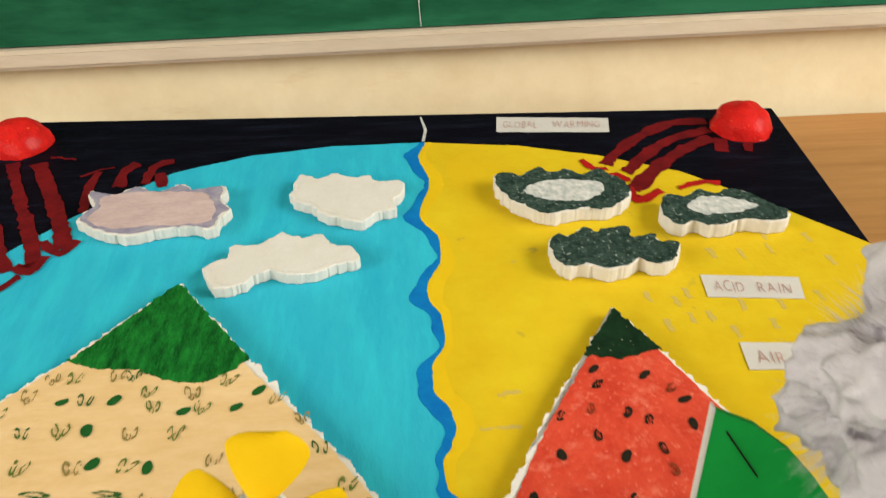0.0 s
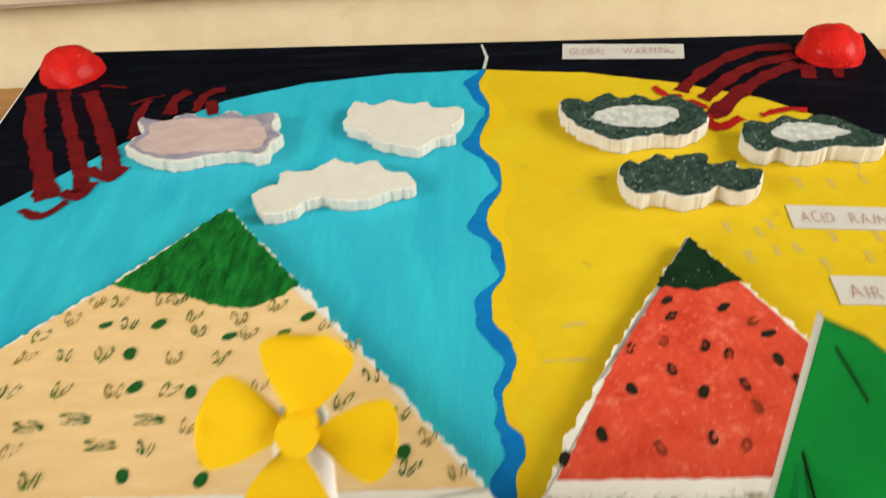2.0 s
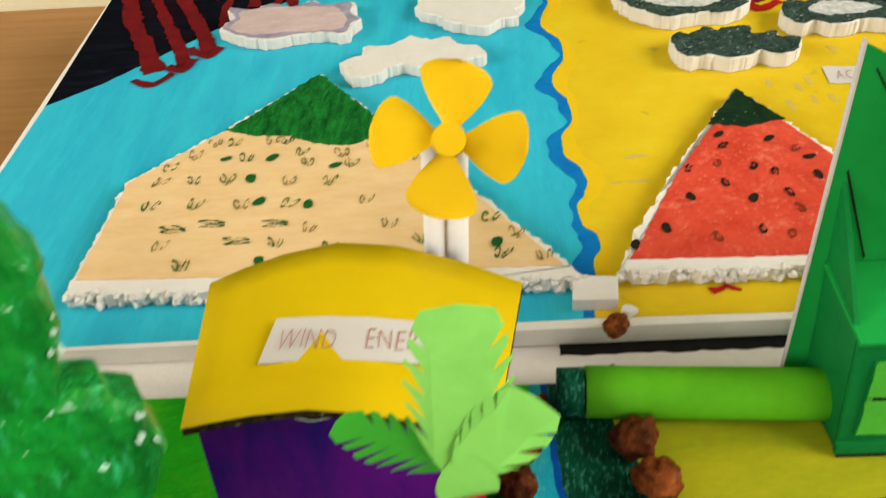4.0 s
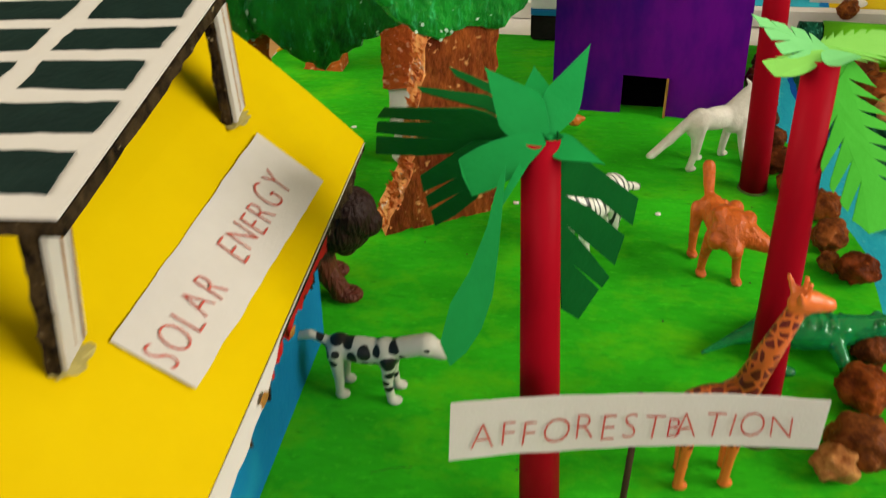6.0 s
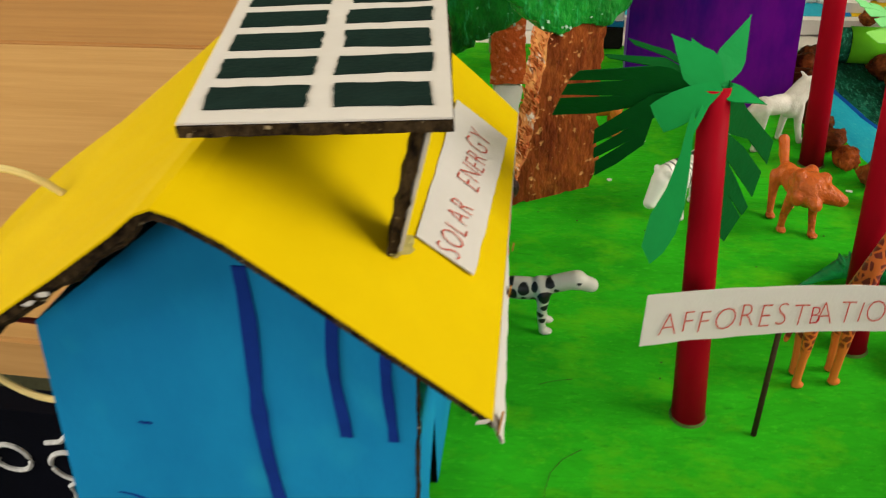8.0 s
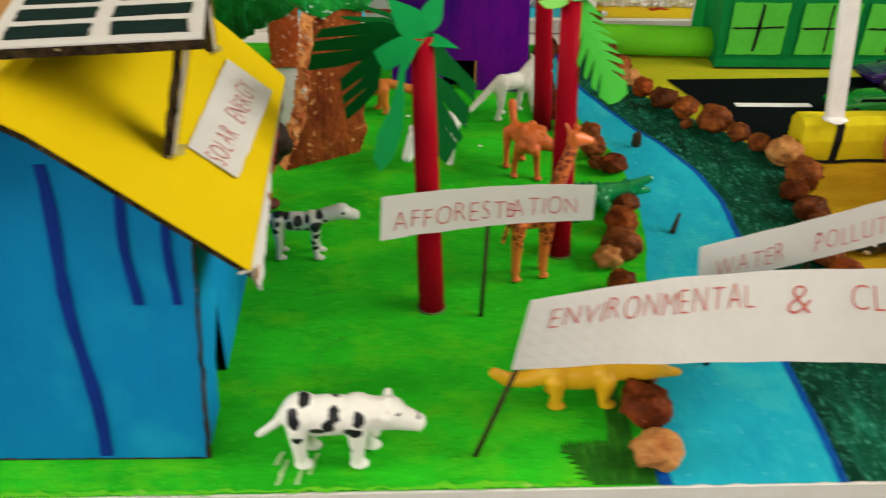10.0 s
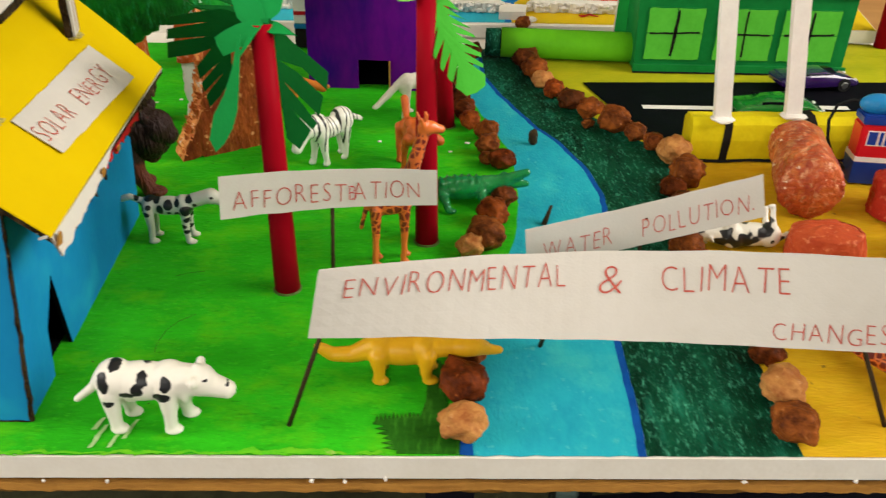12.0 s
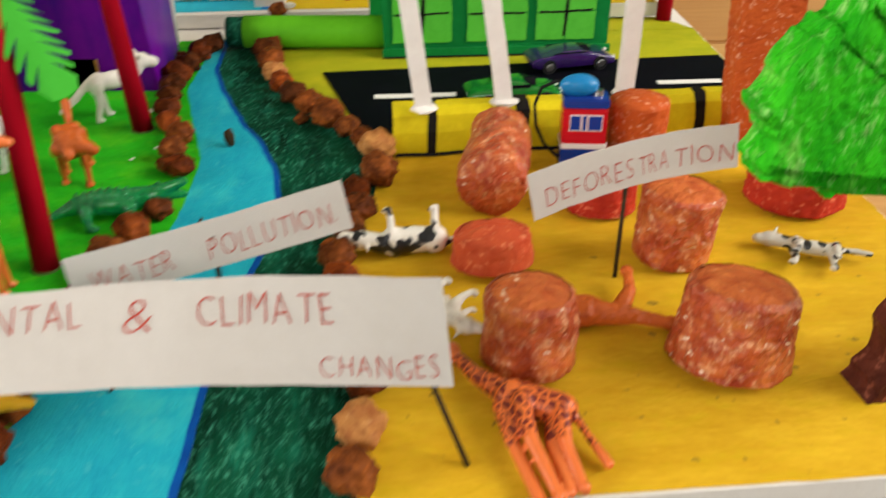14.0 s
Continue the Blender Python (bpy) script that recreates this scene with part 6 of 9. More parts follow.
        for i in range(61):
            g = i / 60
            f = f0 + (f1 - f0) * g
            e = min(1.0, g * 9, (1 - g) * 9)
            d = base_d + e * (deep + amp * noise.noise((f * 46, 9, deep * 900)) + 0.5 * amp * noise.noise((f * 130, 3, deep * 700)))
            a = Vector((-0.1537 - 0.012 * f - (0.0006 if deep > 0.005 else 0.0), 0.018 + 0.189 * f, 0.0866 - 0.002 * f))
            o = Vector((0.10 + 0.22 * (1 - f), 0, -1)).normalized()
            rows3.append([bm.verts.new(p) for p in (a, a + o * d, a + o * d + Vector((-0.0006, 0, 0)), a + Vector((-0.0006, 0, 0)))])
        for p, q in zip(rows3, rows3[1:]):
            for i in range(4):
                bm.faces.new((p[i], p[(i + 1) % 4], q[(i + 1) % 4], q[i]))
        part(name, bm, M[m], h, lab)
    # solar panel on legs
    FRc, FLc, BRc, BLc = Vector((-0.1655, 0.046, 0.1615)), Vector((-0.2375, 0.042, 0.1585)), Vector((-0.192, 0.186, 0.1565)), Vector((-0.268, 0.180, 0.1545))
    up = (FRc - FLc).cross(BLc - FLc).normalized()
    sp = part("solar_panel", slab([FLc, FRc, BRc, BLc], 0.0006, FLc + up), M["paper"], h, "white card solar panel with dark painted cells")
    rim = []
    for p, q in zip((FLc, FRc, BRc, BLc), (FRc, BRc, BLc, FLc)):
        for k in range(26):
            r = p.lerp(q, k / 26)
            c = (r - (FLc + BRc) / 2).normalized()
            rim.append(r - up * 0.0003 + c * (0.0004 + 0.0008 * noise.noise(r * 330)))
    part("panel_card", slab(rim, 0.0030, FLc - up), M["cut_edge"], sp, "dark ragged corrugated card edge")
    for j in range(6):
        for i in range(2):
            u0, u1 = (0.075, 0.465) if i == 0 else (0.56, 0.93)
            v0, v1 = 0.055 + j * 0.157, 0.055 + j * 0.157 + 0.105
            jit = 0.012 * math.sin(j * 3.1 + i)
            pts = [FLc.lerp(FRc, u).lerp(BLc.lerp(BRc, u), v) + up * 0.0008 for u, v in ((u0 + jit, v0), (u1, v0 - jit * 0.6), (u1 - jit, v1), (u0, v1 + jit * 0.5))]
            edge = []
            for p, q in zip(pts, pts[1:] + pts[:1]):
                for k in range(7):
                    r = p.lerp(q, k / 7)
                    edge.append(r + (FRc - FLc).normalized() * 0.0007 * noise.noise(r * 260) + (BLc - FLc).normalized() * 0.0007 * noise.noise(r * 260 + Vector((5, 0, 0))))
            part("solar_cell", slab(edge, 0.0003, pts[0] + up), M["pv"], sp, "blackish painted cell")
    for a, b, yw in (((-0.1868, 0.0565, 0.1125), (-0.1755, 0.053, 0.158), 0.2), ((-0.1925, 0.163, 0.116), (-0.1935, 0.166, 0.153), 0.2), ((-0.2365, 0.085, 0.1475), (-0.2365, 0.085, 0.1560), 0.0), ((-0.2440, 0.160, 0.1440), (-0.2440, 0.160, 0.1530), 0.0)):
        a = (a[0], a[1], roof_z(a[0], a[1]) - 0.0004)
        lg = part("panel_leg", rough_strut(a, b, 0.0030, 0.0115, yw, a[1] * 90), M["cut_edge"], h, "dark torn card leg")
        part("leg_face", strut(Vector(a) + Vector((0.0022, 0.0014, 0.001)), Vector(b) + Vector((0.0022, 0.0014, -0.001)), 0.0012, 0.0115, yw), M["paper"], lg, "white ribbed card face")
        for k in (-0.0036, 0.0, 0.0034):
            part("rib", strut(Vector(a) + Vector((0.0029, 0.0014 + k, 0.002)), Vector(b) + Vector((0.0029, 0.0014 + k, -0.002)), 0.0003, 0.0004, yw), M["cardboard"], lg, "corrugation line")
        bm = bmesh.new()
        blob(bm, Vector(a) + Vector((0.002, -0.001, 0.0005)), (0.0042, 0.0050, 0.0008), 3, 0.5, a[1] * 40)
        part("glue", bm, M["glue"], lg, "dried glue")
    return h


blue_house()
bm = bmesh.new()
for k in range(5):
    blob(bm, (-0.302 + 0.0022 * math.cos(k * 1.3), 0.026 + 0.0022 * math.sin(k * 1.3), 0.0016), (0.0024, 0.0020, 0.0014), 2, 0.5, k * 2.0)
single("foam_crumb", bm, M["foam"], (-0.302, 0.026, 0.0), "white foam crumb with dried glue beside the house", "foam piece")
label_strip("paper_label", [(-0.1817, 0.066, 0.1125), (-0.1848, 0.163, 0.1121), (-0.1648, 0.163, 0.0957), (-0.1647, 0.068, 0.0979)], [("SOLAR", 0.012, 0.335, 0.72, 0.42), ("ENERGY", 0.455, 0.87, 0.72, 0.42)], "white paper strip with red letters glued to the yellow roof", ink="ink", seed=11)


def nine_volt(loc, yaw, group, tilt=0.0):
    """A block battery with a snap cap."""
    t = thing("battery", loc, "red and blue block battery with a blue cap", "battery", group)
    w, d, hh = 0.0265, 0.0175, 0.046
    x, y, z = loc
    R = Matrix.Translation(loc) @ Matrix.Rotation(yaw, 4, "Z") @ Matrix.Rotation(tilt, 4, "X") @ Matrix.Translation((-x, -y, -z))

    def put(name, bm, m, parent, label=""):
        bmesh.ops.transform(bm, matrix=R, verts=bm.verts)
        return part(name, bm, M[m], parent, label)
    b = put("case", boxm(x - w / 2, x + w / 2, y - d / 2, y + d / 2, z, z + hh - 0.0062, 0.0012), "bat_red", t, "red printed case")
    put("upper_band", boxm(x - w / 2 - 0.0002, x + w / 2 + 0.0002, y - d / 2 - 0.0002, y + d / 2 + 0.0002, z + hh - 0.0060, z + hh, 0.0010), "bat_blue", t, "dark blue printed band")
    put("lower_band", boxm(x - w / 2 - 0.0002, x + w / 2 + 0.0002, y - d / 2 - 0.0002, y + d / 2 + 0.0002, z + 0.0002, z + 0.0150), "bat_blue", b, "dark blue printed band")
    put("white_band", boxm(x - w / 2 - 0.0003, x + w / 2 + 0.0003, y - d / 2 - 0.0003, y + d / 2 + 0.0003, z + 0.0152, z + 0.0185), "bat_white", b, "white printed band")
    for a, c, e in ((-0.0085, -0.0030, 0.0), (-0.0015, 0.0005, 0.0), (0.0020, 0.0095, 0.0)):
        put("printed_shape", boxm(x + a - 0.0006, x + c + 0.0006, y - d / 2 - 0.0003, y - d / 2 + 0.0002, z + 0.0265, z + 0.0365), "bat_white", b)
        put("printed_shape", boxm(x + a, x + c, y - d / 2 - 0.0005, y - d / 2 - 0.0003, z + 0.0272, z + 0.0358), "bat_blue", b)
    bm = bmesh.new()
    tube(bm, (x + 0.007, y, z + hh), (x + 0.007, y, z + hh + 0.003), 0.0035, 0.003, 12)
    put("terminal", bm, "steel", t, "steel terminal")
    bm = bmesh.new()
    blob(bm, (x - 0.004, y + 0.001, z + hh + 0.0052), (0.0115, 0.0070, 0.0068), 3)
    put("cap", bm, "cap_blue", t, "round blue plastic cap")
    return t


bt = nine_volt((0.2755, 0.254, 0.0006), -0.12, "block batteries", -0.05)
part("black_wire", path_tube([(0.268, 0.262, 0.050), (0.260, 0.267, 0.051), (0.252, 0.270, 0.046), (0.248, 0.268, 0.036), (0.249, 0.265, 0.024), (0.254, 0.262, 0.013), (0.262, 0.259, 0.006), (0.266, 0.257, 0.003)], 0.0011), M["tyre"], bt, "black wire looping to the ground", smooth=True)
t = nine_volt((-0.301, 0.060, 0.012), 1.57, "block batteries")
bm = path_tube([(-0.300, 0.058, 0.062), (-0.312, 0.055, 0.075), (-0.325, 0.048, 0.082), (-0.333, 0.040, 0.080)], 0.0011)
part("red_wire", bm, M["wire_red"], t, "red wire")
bm = path_tube([(-0.335 + 0.040 * math.cos(a), 0.076 + 0.010 * math.cos(a * 0.5), 0.070 + 0.048 * math.sin(a)) for a in np.linspace(0.9, 4.9, 26)], 0.0014)
part("cream_wire", bm, M["wire"], t, "cream looped wire")


# dark block battery standing behind the purple house
t = thing("battery", (-0.124, 0.507, 0.0006), "black and blue block battery with red print", "battery", "block batteries")
part("case", boxm(-0.138, -0.113, 0.5010, 0.5140, 0.0006, 0.0180, 0.0012), M["black_paint"], t, "black printed case")
part("blue_band", boxm(-0.1382, -0.1128, 0.5008, 0.5142, 0.0182, 0.0225, 0.0006), M["cap_blue"], t, "blue printed band")
part("white_band", boxm(-0.138, -0.113, 0.5010, 0.5140, 0.0227, 0.0475, 0.0008), M["bat_white"], t, "white printed band")
part("red_band", boxm(-0.1382, -0.1128, 0.5008, 0.5142, 0.0300, 0.0345, 0.0006), M["bat_red"], t, "red printed band")


# ---------- purple house ----------
def purple_house():
    h = thing("model_house", (-0.062, 0.44, 0.0), "shiny purple card house with a low yellow roof", "model house")
    mid = (-0.062, 0.44, 0.05)
    z1 = lambda x: 0.0865 + 0.009 * max(0.0, 1 - abs(x + 0.066) / 0.05) - 0.03 * (x + 0.062)
    p = [(-0.1130, 0.4050), (-0.0800, 0.4035), (-0.0728, 0.4040), (-0.0475, 0.4025), (-0.0060, 0.3985)]
    fw = part("front_wall", slab([(p[0][0], p[0][1], 0), (p[1][0], p[1][1], 0), (p[1][0], p[1][1], z1(p[1][0])), (p[0][0] + 0.0004, p[0][1], z1(p[0][0]) - 0.002)], 0.002, mid), M["purple"], h, "purple paper wall, creased")
    part("front_wall", slab([(p[1][0], p[1][1], 0), (p[2][0], p[2][1], 0), (p[2][0], p[2][1], 0.024), (p[3][0], p[3][1], 0.024), (p[3][0], p[3][1], z1(p[3][0])), (p[2][0], p[2][1], z1(p[2][0])), (p[1][0], p[1][1], z1(p[1][0]))], 0.002, mid), M["purple"], h, "purple paper wall over a square doorway")
    part("front_wall", slab([(p[3][0], p[3][1], 0), (p[4][0], p[4][1], 0), (p[4][0] - 0.0035, p[4][1], z1(p[4][0]) - 0.003), (p[3][0], p[3][1], z1(p[3][0]))], 0.002, mid), M["purple"], h, "purple paper wall")
    part("side_wall", slab([(-0.1130, 0.4078, 0), (-0.1120, 0.482, 0), (-0.1120, 0.482, 0.085), (-0.1126, 0.4078, 0.0865)], 0.002, mid), M["purple"], h)
    part("side_wall", slab([(-0.0060, 0.4013, 0), (-0.0070, 0.482, 0), (-0.0085, 0.482, 0.083), (-0.0095, 0.4013, 0.081)], 0.002, mid), M["purple"], h)
    part("back_wall", slab([(-0.1110, 0.484, 0), (-0.0085, 0.484, 0), (-0.0075, 0.484, 0.083), (-0.062, 0.484, 0.094), (-0.1120, 0.484, 0.085)], 0.002, mid), M["purple"], h)
    # black sheet over the green base paints the doorway's shade
    part("shade_sheet", boxm(-0.108, -0.013, 0.4130, 0.480, 0.0003, 0.0008), M["inner_shade"], h, "black sheet painting the shade indoors")
    part("door_post", boxm(-0.0483, -0.0471, 0.4000, 0.4045, 0.0, 0.024), M["cardboard"], h, "bare card door edge")
    prof = [(-0.1135, 0.0935), (-0.102, 0.0965), (-0.086, 0.1000), (-0.066, 0.1025), (-0.045, 0.1000), (-0.022, 0.0940), (-0.0005, 0.0885)]

    def rows(dz, e=0.0):
        out = []
        for f in np.linspace(0, 1, 7):
            row = []
            for x, z in prof:
                k = (x + 0.1135) / 0.113
                y0, y1 = 0.394 - 0.004 * k + e, 0.472 + 0.020 * math.sin(math.pi * min(1, max(0, k * 0.80 + 0.12))) ** 0.6
                xx = x + f * (-0.010 + 0.026 * k)
                row.append((xx, y0 + (y1 - y0) * f, z + dz + 0.004 * f * math.sin(math.pi * k)))
            out.append(row)
        return out
    part("roof_card", sheet(rows(-0.0008, 0.0003), 0.0034), M["cut_edge"], h, "dark corrugated card edge")
    part("roof_paper", sheet(rows(0.0), 0.0007), M["roof"], h, "smooth bright yellow roof paper", smooth=True)
    part("torn_rim", prism(ragged([(-0.0772, 0.0920), (-0.0735, 0.0880), (-0.067, 0.0866), (-0.0605, 0.0880), (-0.0573, 0.0925), (-0.0575, 0.0972), (-0.0770, 0.0972)], 0.0012, 0.0012), (0, 0.4025, 0), (1, 0, 0), (0, 0, 1), (0, -1, 0), 0.0006), M["paper"], h, "torn pale paper round the hole")
    bm = prism(ragged([(-0.0764, 0.0924), (-0.0728, 0.0889), (-0.067, 0.0877), (-0.0612, 0.0888), (-0.0582, 0.0928), (-0.0580, 0.0975), (-0.0762, 0.0975)], 0.001, 0.0015), (0, 0.4022, 0), (1, 0, 0), (0, 0, 1), (0, -1, 0), 0.0006)
    part("torn_hole", bm, M["cardboard_dark"], h, "torn hole with ragged brown card")
    return h


purple_house()
label_strip("paper_label", [(-0.0850, 0.4420, 0.1042), (-0.012, 0.4400, 0.0972), (-0.0125, 0.4180, 0.0955), (-0.0885, 0.4180, 0.1018)], [("WIND", 0.06, 0.36, 0.75, 0.5), ("ENERGY", 0.52, 0.95, 0.75, 0.5)], "white paper strip with faint red letters on the yellow roof", ink="ink_dark", seed=13, curl=0.0, bulge=-0.0034)


def wind_fan():
    t = thing("model_windmill", (-0.021, 0.5035, 0.0), "yellow plastic propeller on a white paper tower behind the house", "windmill")
    for x in (-0.0262, -0.0158):
        bm = bmesh.new()
        tube(bm, (x, 0.5035, 0.0003), (x + 0.0050, 0.5035, 0.150), 0.0052, 0.0050, 20)
        part("tower_tube", bm, M["tube"], t, "white rolled paper tube", smooth=True)
    c = Vector((-0.0137, 0.4905, 0.1550))
    n = Vector((0.02, -0.88, 0.47)).normalized()
    ux = Vector((1, 0, 0)) - n * n.x
    ux.normalize()
    uy = n.cross(ux) * -1.0
    if uy.z < 0:
        uy = -uy
    bm = bmesh.new()
    tube(bm, c - n * 0.004, c + n * 0.005, 0.0075, 0.0068, 24)
    hub = part("hub", bm, M["fan"], t, "yellow plastic hub")
    for k in range(4):
        a0 = radians(69 - 90 * k)
        bm = bmesh.new()
        rows = []
        for i in range(19):
            f = i / 18
            r = 0.005 + 0.0275 * f
            w = (0.0036 + 0.0116 * math.sin(min(1.0, max(0.0, f * 1.15 - 0.06)) * math.pi * 0.56)) * (math.sqrt(max(0.0, 1.03 - ((f - 0.70) / 0.30) ** 2)) if f > 0.70 else 1.0)
            row = []
            for j in range(5):
                s = (j / 4 - 0.42) * 2
                a = a0 + 0.10
                p = c + (ux * math.cos(a) + uy * math.sin(a)) * r + (-ux * math.sin(a) + uy * math.cos(a)) * (s * w) + n * (0.0028 * s - 0.0005)
                row.append(p)
            rows.append(row)
        g = [[bm.verts.new(p) for p in r] for r in rows]
        g2 = [[bm.verts.new(p - n * 0.0011) for p in r] for r in rows]
        for q, fl in ((g, 0), (g2, 1)):
            for r, s in zip(q, q[1:]):
                for j in range(4):
                    e = (r[j], r[j + 1], s[j + 1], s[j])
                    bm.faces.new(e[::-1] if fl else e)
        for i in range(18):
            for j in (0, 4):
                bm.faces.new((g[i][j], g[i + 1][j], g2[i + 1][j], g2[i][j]))
        for i in (0, 18):
            for j in range(4):
                bm.faces.new((g[i][j], g[i][j + 1], g2[i][j + 1], g2[i][j]))
        part("blade", bm, M["fan"], t, "yellow plastic blade")
    bm = bmesh.new()
    tube(bm, c - n * 0.004, c - n * 0.012, 0.0075, 0.0075, 16)
    part("motor", bm, M["steel"], t, "small steel motor")


wind_fan()


# ---------- foam trees ----------
def slab_tree(A, u, trunk, crown, thick, label, crown_m="crown", crown_t=None, side="bark_side", face="bark"):
    A, u = Vector(A), Vector(u).normalized()
    n = Vector((-u.y, u.x, 0))
    t = thing("foam_tree", A + u * trunk[0][0], label, "model tree", "foam trees")
    tr = part("trunk", prism(ragged(trunk, 0.0024, 0.003, A.x * 90), A, u, (0, 0, 1), n, thick), [M[face], M[side]], t, "brown painted foam trunk with pale cut sides")
    me = tr.data
    for f in me.polygons:
        if abs(f.normal.dot(n)) < 0.5:
            f.material_index = 1
    ct = crown_t or thick
    bm = soft_slab(ragged(crown, 0.0026 if crown_m == "crown" else 0.0036, 0.003 if crown_m == "crown" else 0.0016, A.y * 70), A - n * 0.0025, u, (0, 0, 1), n, ct, 0.0035)
    part("crown", bm, M[crown_m], t, "glossy green painted foam crown with pale flecks and streaks", smooth=False)
    if crown_m != "crown":
        return t
    # bare foam chipped off along the rim
    bm, rnd = bmesh.new(), random.Random(int(abs(A.x) * 9000))
    mx, mz = sum(q[0] for q in crown) / len(crown), sum(q[1] for q in crown) / len(crown)
    for (xa, za), (xb, zb) in zip(crown, crown[1:] + crown[:1]):
        for k in range(4):
            if noise.noise((xa * 70, za * 70, A.x * 50)) < 0.12 or rnd.random() > 0.75:
                continue
            f, pull = rnd.random(), rnd.uniform(0.012, 0.09)
            x, z = xa + (xb - xa) * f, za + (zb - za) * f
            c = A + u * (x + (mx - x) * pull) + Vector((0, 0, z + (mz - z) * pull)) - n * 0.0030
            l, w, an = rnd.uniform(0.0004, 0.0018), rnd.uniform(0.0003, 0.0009), math.atan2(zb - za, xb - xa) + rnd.uniform(-0.5, 0.5)
            du, dv = u * math.cos(an) + Vector((0, 0, math.sin(an))), Vector((0, 0, math.cos(an))) - u * math.sin(an)
            q = [bm.verts.new(v) for v in (c - du * l, c - dv * w, c + du * l * 0.8, c + dv * w * 1.3)] + [bm.verts.new(c + n * 0.0030)]
            bm.faces.new(q[:4])
            for i in range(4):
                bm.faces.new((q[i], q[4], q[(i + 1) % 4]))
    tagged(part("chipped_rim", bm, M["chips"], t, "pale chips of bare foam on the rim"), kind="stuff")
    return t


big_tree = slab_tree((-0.180, 0.262, 0), (0.046, 0.028, 0), [(0.002, 0.0), (0.057, 0.0), (0.062, 0.012), (0.059, 0.05), (0.063, 0.115), (0.030, 0.115), (0.026, 0.08), (0.019, 0.035), (0.008, 0.012)],
          [(0.032, 0.094), (0.020, 0.101), (0.011, 0.112), (0.0, 0.122), (-0.007, 0.136), (-0.012, 0.152), (-0.010, 0.166), (-0.004, 0.177), (0.006, 0.184), (0.020, 0.188), (0.038, 0.188), (0.046, 0.190), (0.048, 0.202), (0.050, 0.214), (0.053, 0.227), (0.062, 0.238), (0.080, 0.243), (0.098, 0.234), (0.1035, 0.218), (0.101, 0.200), (0.0975, 0.1875), (0.105, 0.184), (0.1125, 0.175), (0.1145, 0.162), (0.109, 0.148), (0.095, 0.136), (0.085, 0.128), (0.081, 0.116), (0.075, 0.104), (0.063, 0.095), (0.050, 0.099)],
          0.018, "foam tree with a thick brown trunk and lobed green crown")
bm = bmesh.new()
rnd = random.Random(44)
cut = [(0.002, 0.000), (0.008, 0.012), (0.019, 0.035), (0.026, 0.080), (0.030, 0.098)]
tu = Vector((0.046, 0.028, 0)).normalized()
tn = Vector((-tu.y, tu.x, 0))
for k in range(300):
    z = rnd.uniform(0.001, 0.097)
    x = next(x0 + (x1 - x0) * (z - z0) / (z1 - z0) for (x0, z0), (x1, z1) in zip(cut, cut[1:]) if z <= z1)
    c = Vector((-0.180, 0.262, 0)) + tu * (x - rnd.uniform(-0.0004, 0.0012)) + tn * rnd.uniform(0.0005, 0.0175) + Vector((0, 0, z))
    w, l, e = rnd.uniform(0.0010, 0.0022), rnd.uniform(0.0012, 0.0034), -tu * rnd.uniform(0.0006, 0.0022)
    q = [bm.verts.new(p) for p in (c - tn * w, c + Vector((0, 0, l)) + e, c + tn * w, c - Vector((0, 0, l * 0.6)) + e * 0.2, c + tu * 0.002)]
    for i in range(4):
        bm.faces.new((q[i], q[(i + 1) % 4], q[4]))
    bm.faces.new(q[:4])
tagged(part("flaked_side", bm, M["bark_side"], big_tree, "flaky orange cut foam"), kind="stuff")
slab_tree((-0.292, 0.268, 0), (0.026, 0.034, 0), [(0.0, 0.0), (0.066, 0.0), (0.072, 0.010), (0.068, 0.04), (0.069, 0.088), (0.028, 0.088), (0.020, 0.04)],
          [(0.025, 0.074), (0.046, 0.071), (0.068, 0.075), (0.091, 0.074), (0.104, 0.085), (0.112, 0.105), (0.112, 0.13), (0.105, 0.155), (0.09, 0.175), (0.06, 0.185), (0.04, 0.17), (0.03, 0.145), (0.029, 0.121), (0.012, 0.117), (-0.012, 0.112), (-0.02, 0.098), (-0.012, 0.083), (0.008, 0.077)],
          0.018, "foam tree with a reddish trunk and dark green crown", face="log_orange")
slab_tree((-0.212, 0.324, 0), (1.0, 0.25, 0), [(0.022, 0.0), (0.037, 0.0), (0.038, 0.04), (0.039, 0.09), (0.020, 0.09), (0.022, 0.04)],
          [(0.0, 0.064), (-0.010, 0.058), (-0.026, 0.066), (-0.042, 0.079), (-0.045, 0.092), (-0.04, 0.11), (-0.01, 0.125), (0.03, 0.125), (0.045, 0.112), (0.05, 0.098), (0.042, 0.085), (0.03, 0.078), (0.012, 0.070)],
          0.012, "small foam tree with green crown behind the others", side="foam", face="foam")
slab_tree((-0.267, 0.437, 0), (1.0, 0.0, 0), [(-0.014, 0.0), (0.013, 0.0), (0.012, 0.05), (0.013, 0.11), (-0.013, 0.11), (-0.011, 0.05)],
          [(-0.040, 0.105), (-0.02, 0.096), (0.0, 0.100), (0.014, 0.098), (0.022, 0.108), (0.026, 0.125), (0.022, 0.150), (0.005, 0.170), (-0.025, 0.175), (-0.05, 0.16), (-0.056, 0.135), (-0.05, 0.115)],
          0.014, "lime green foam tree with a red brown trunk at the back", crown_m="crown_light", face="log_orange", side="log_orange")
small = bpy.data.objects["foam_tree.002"]
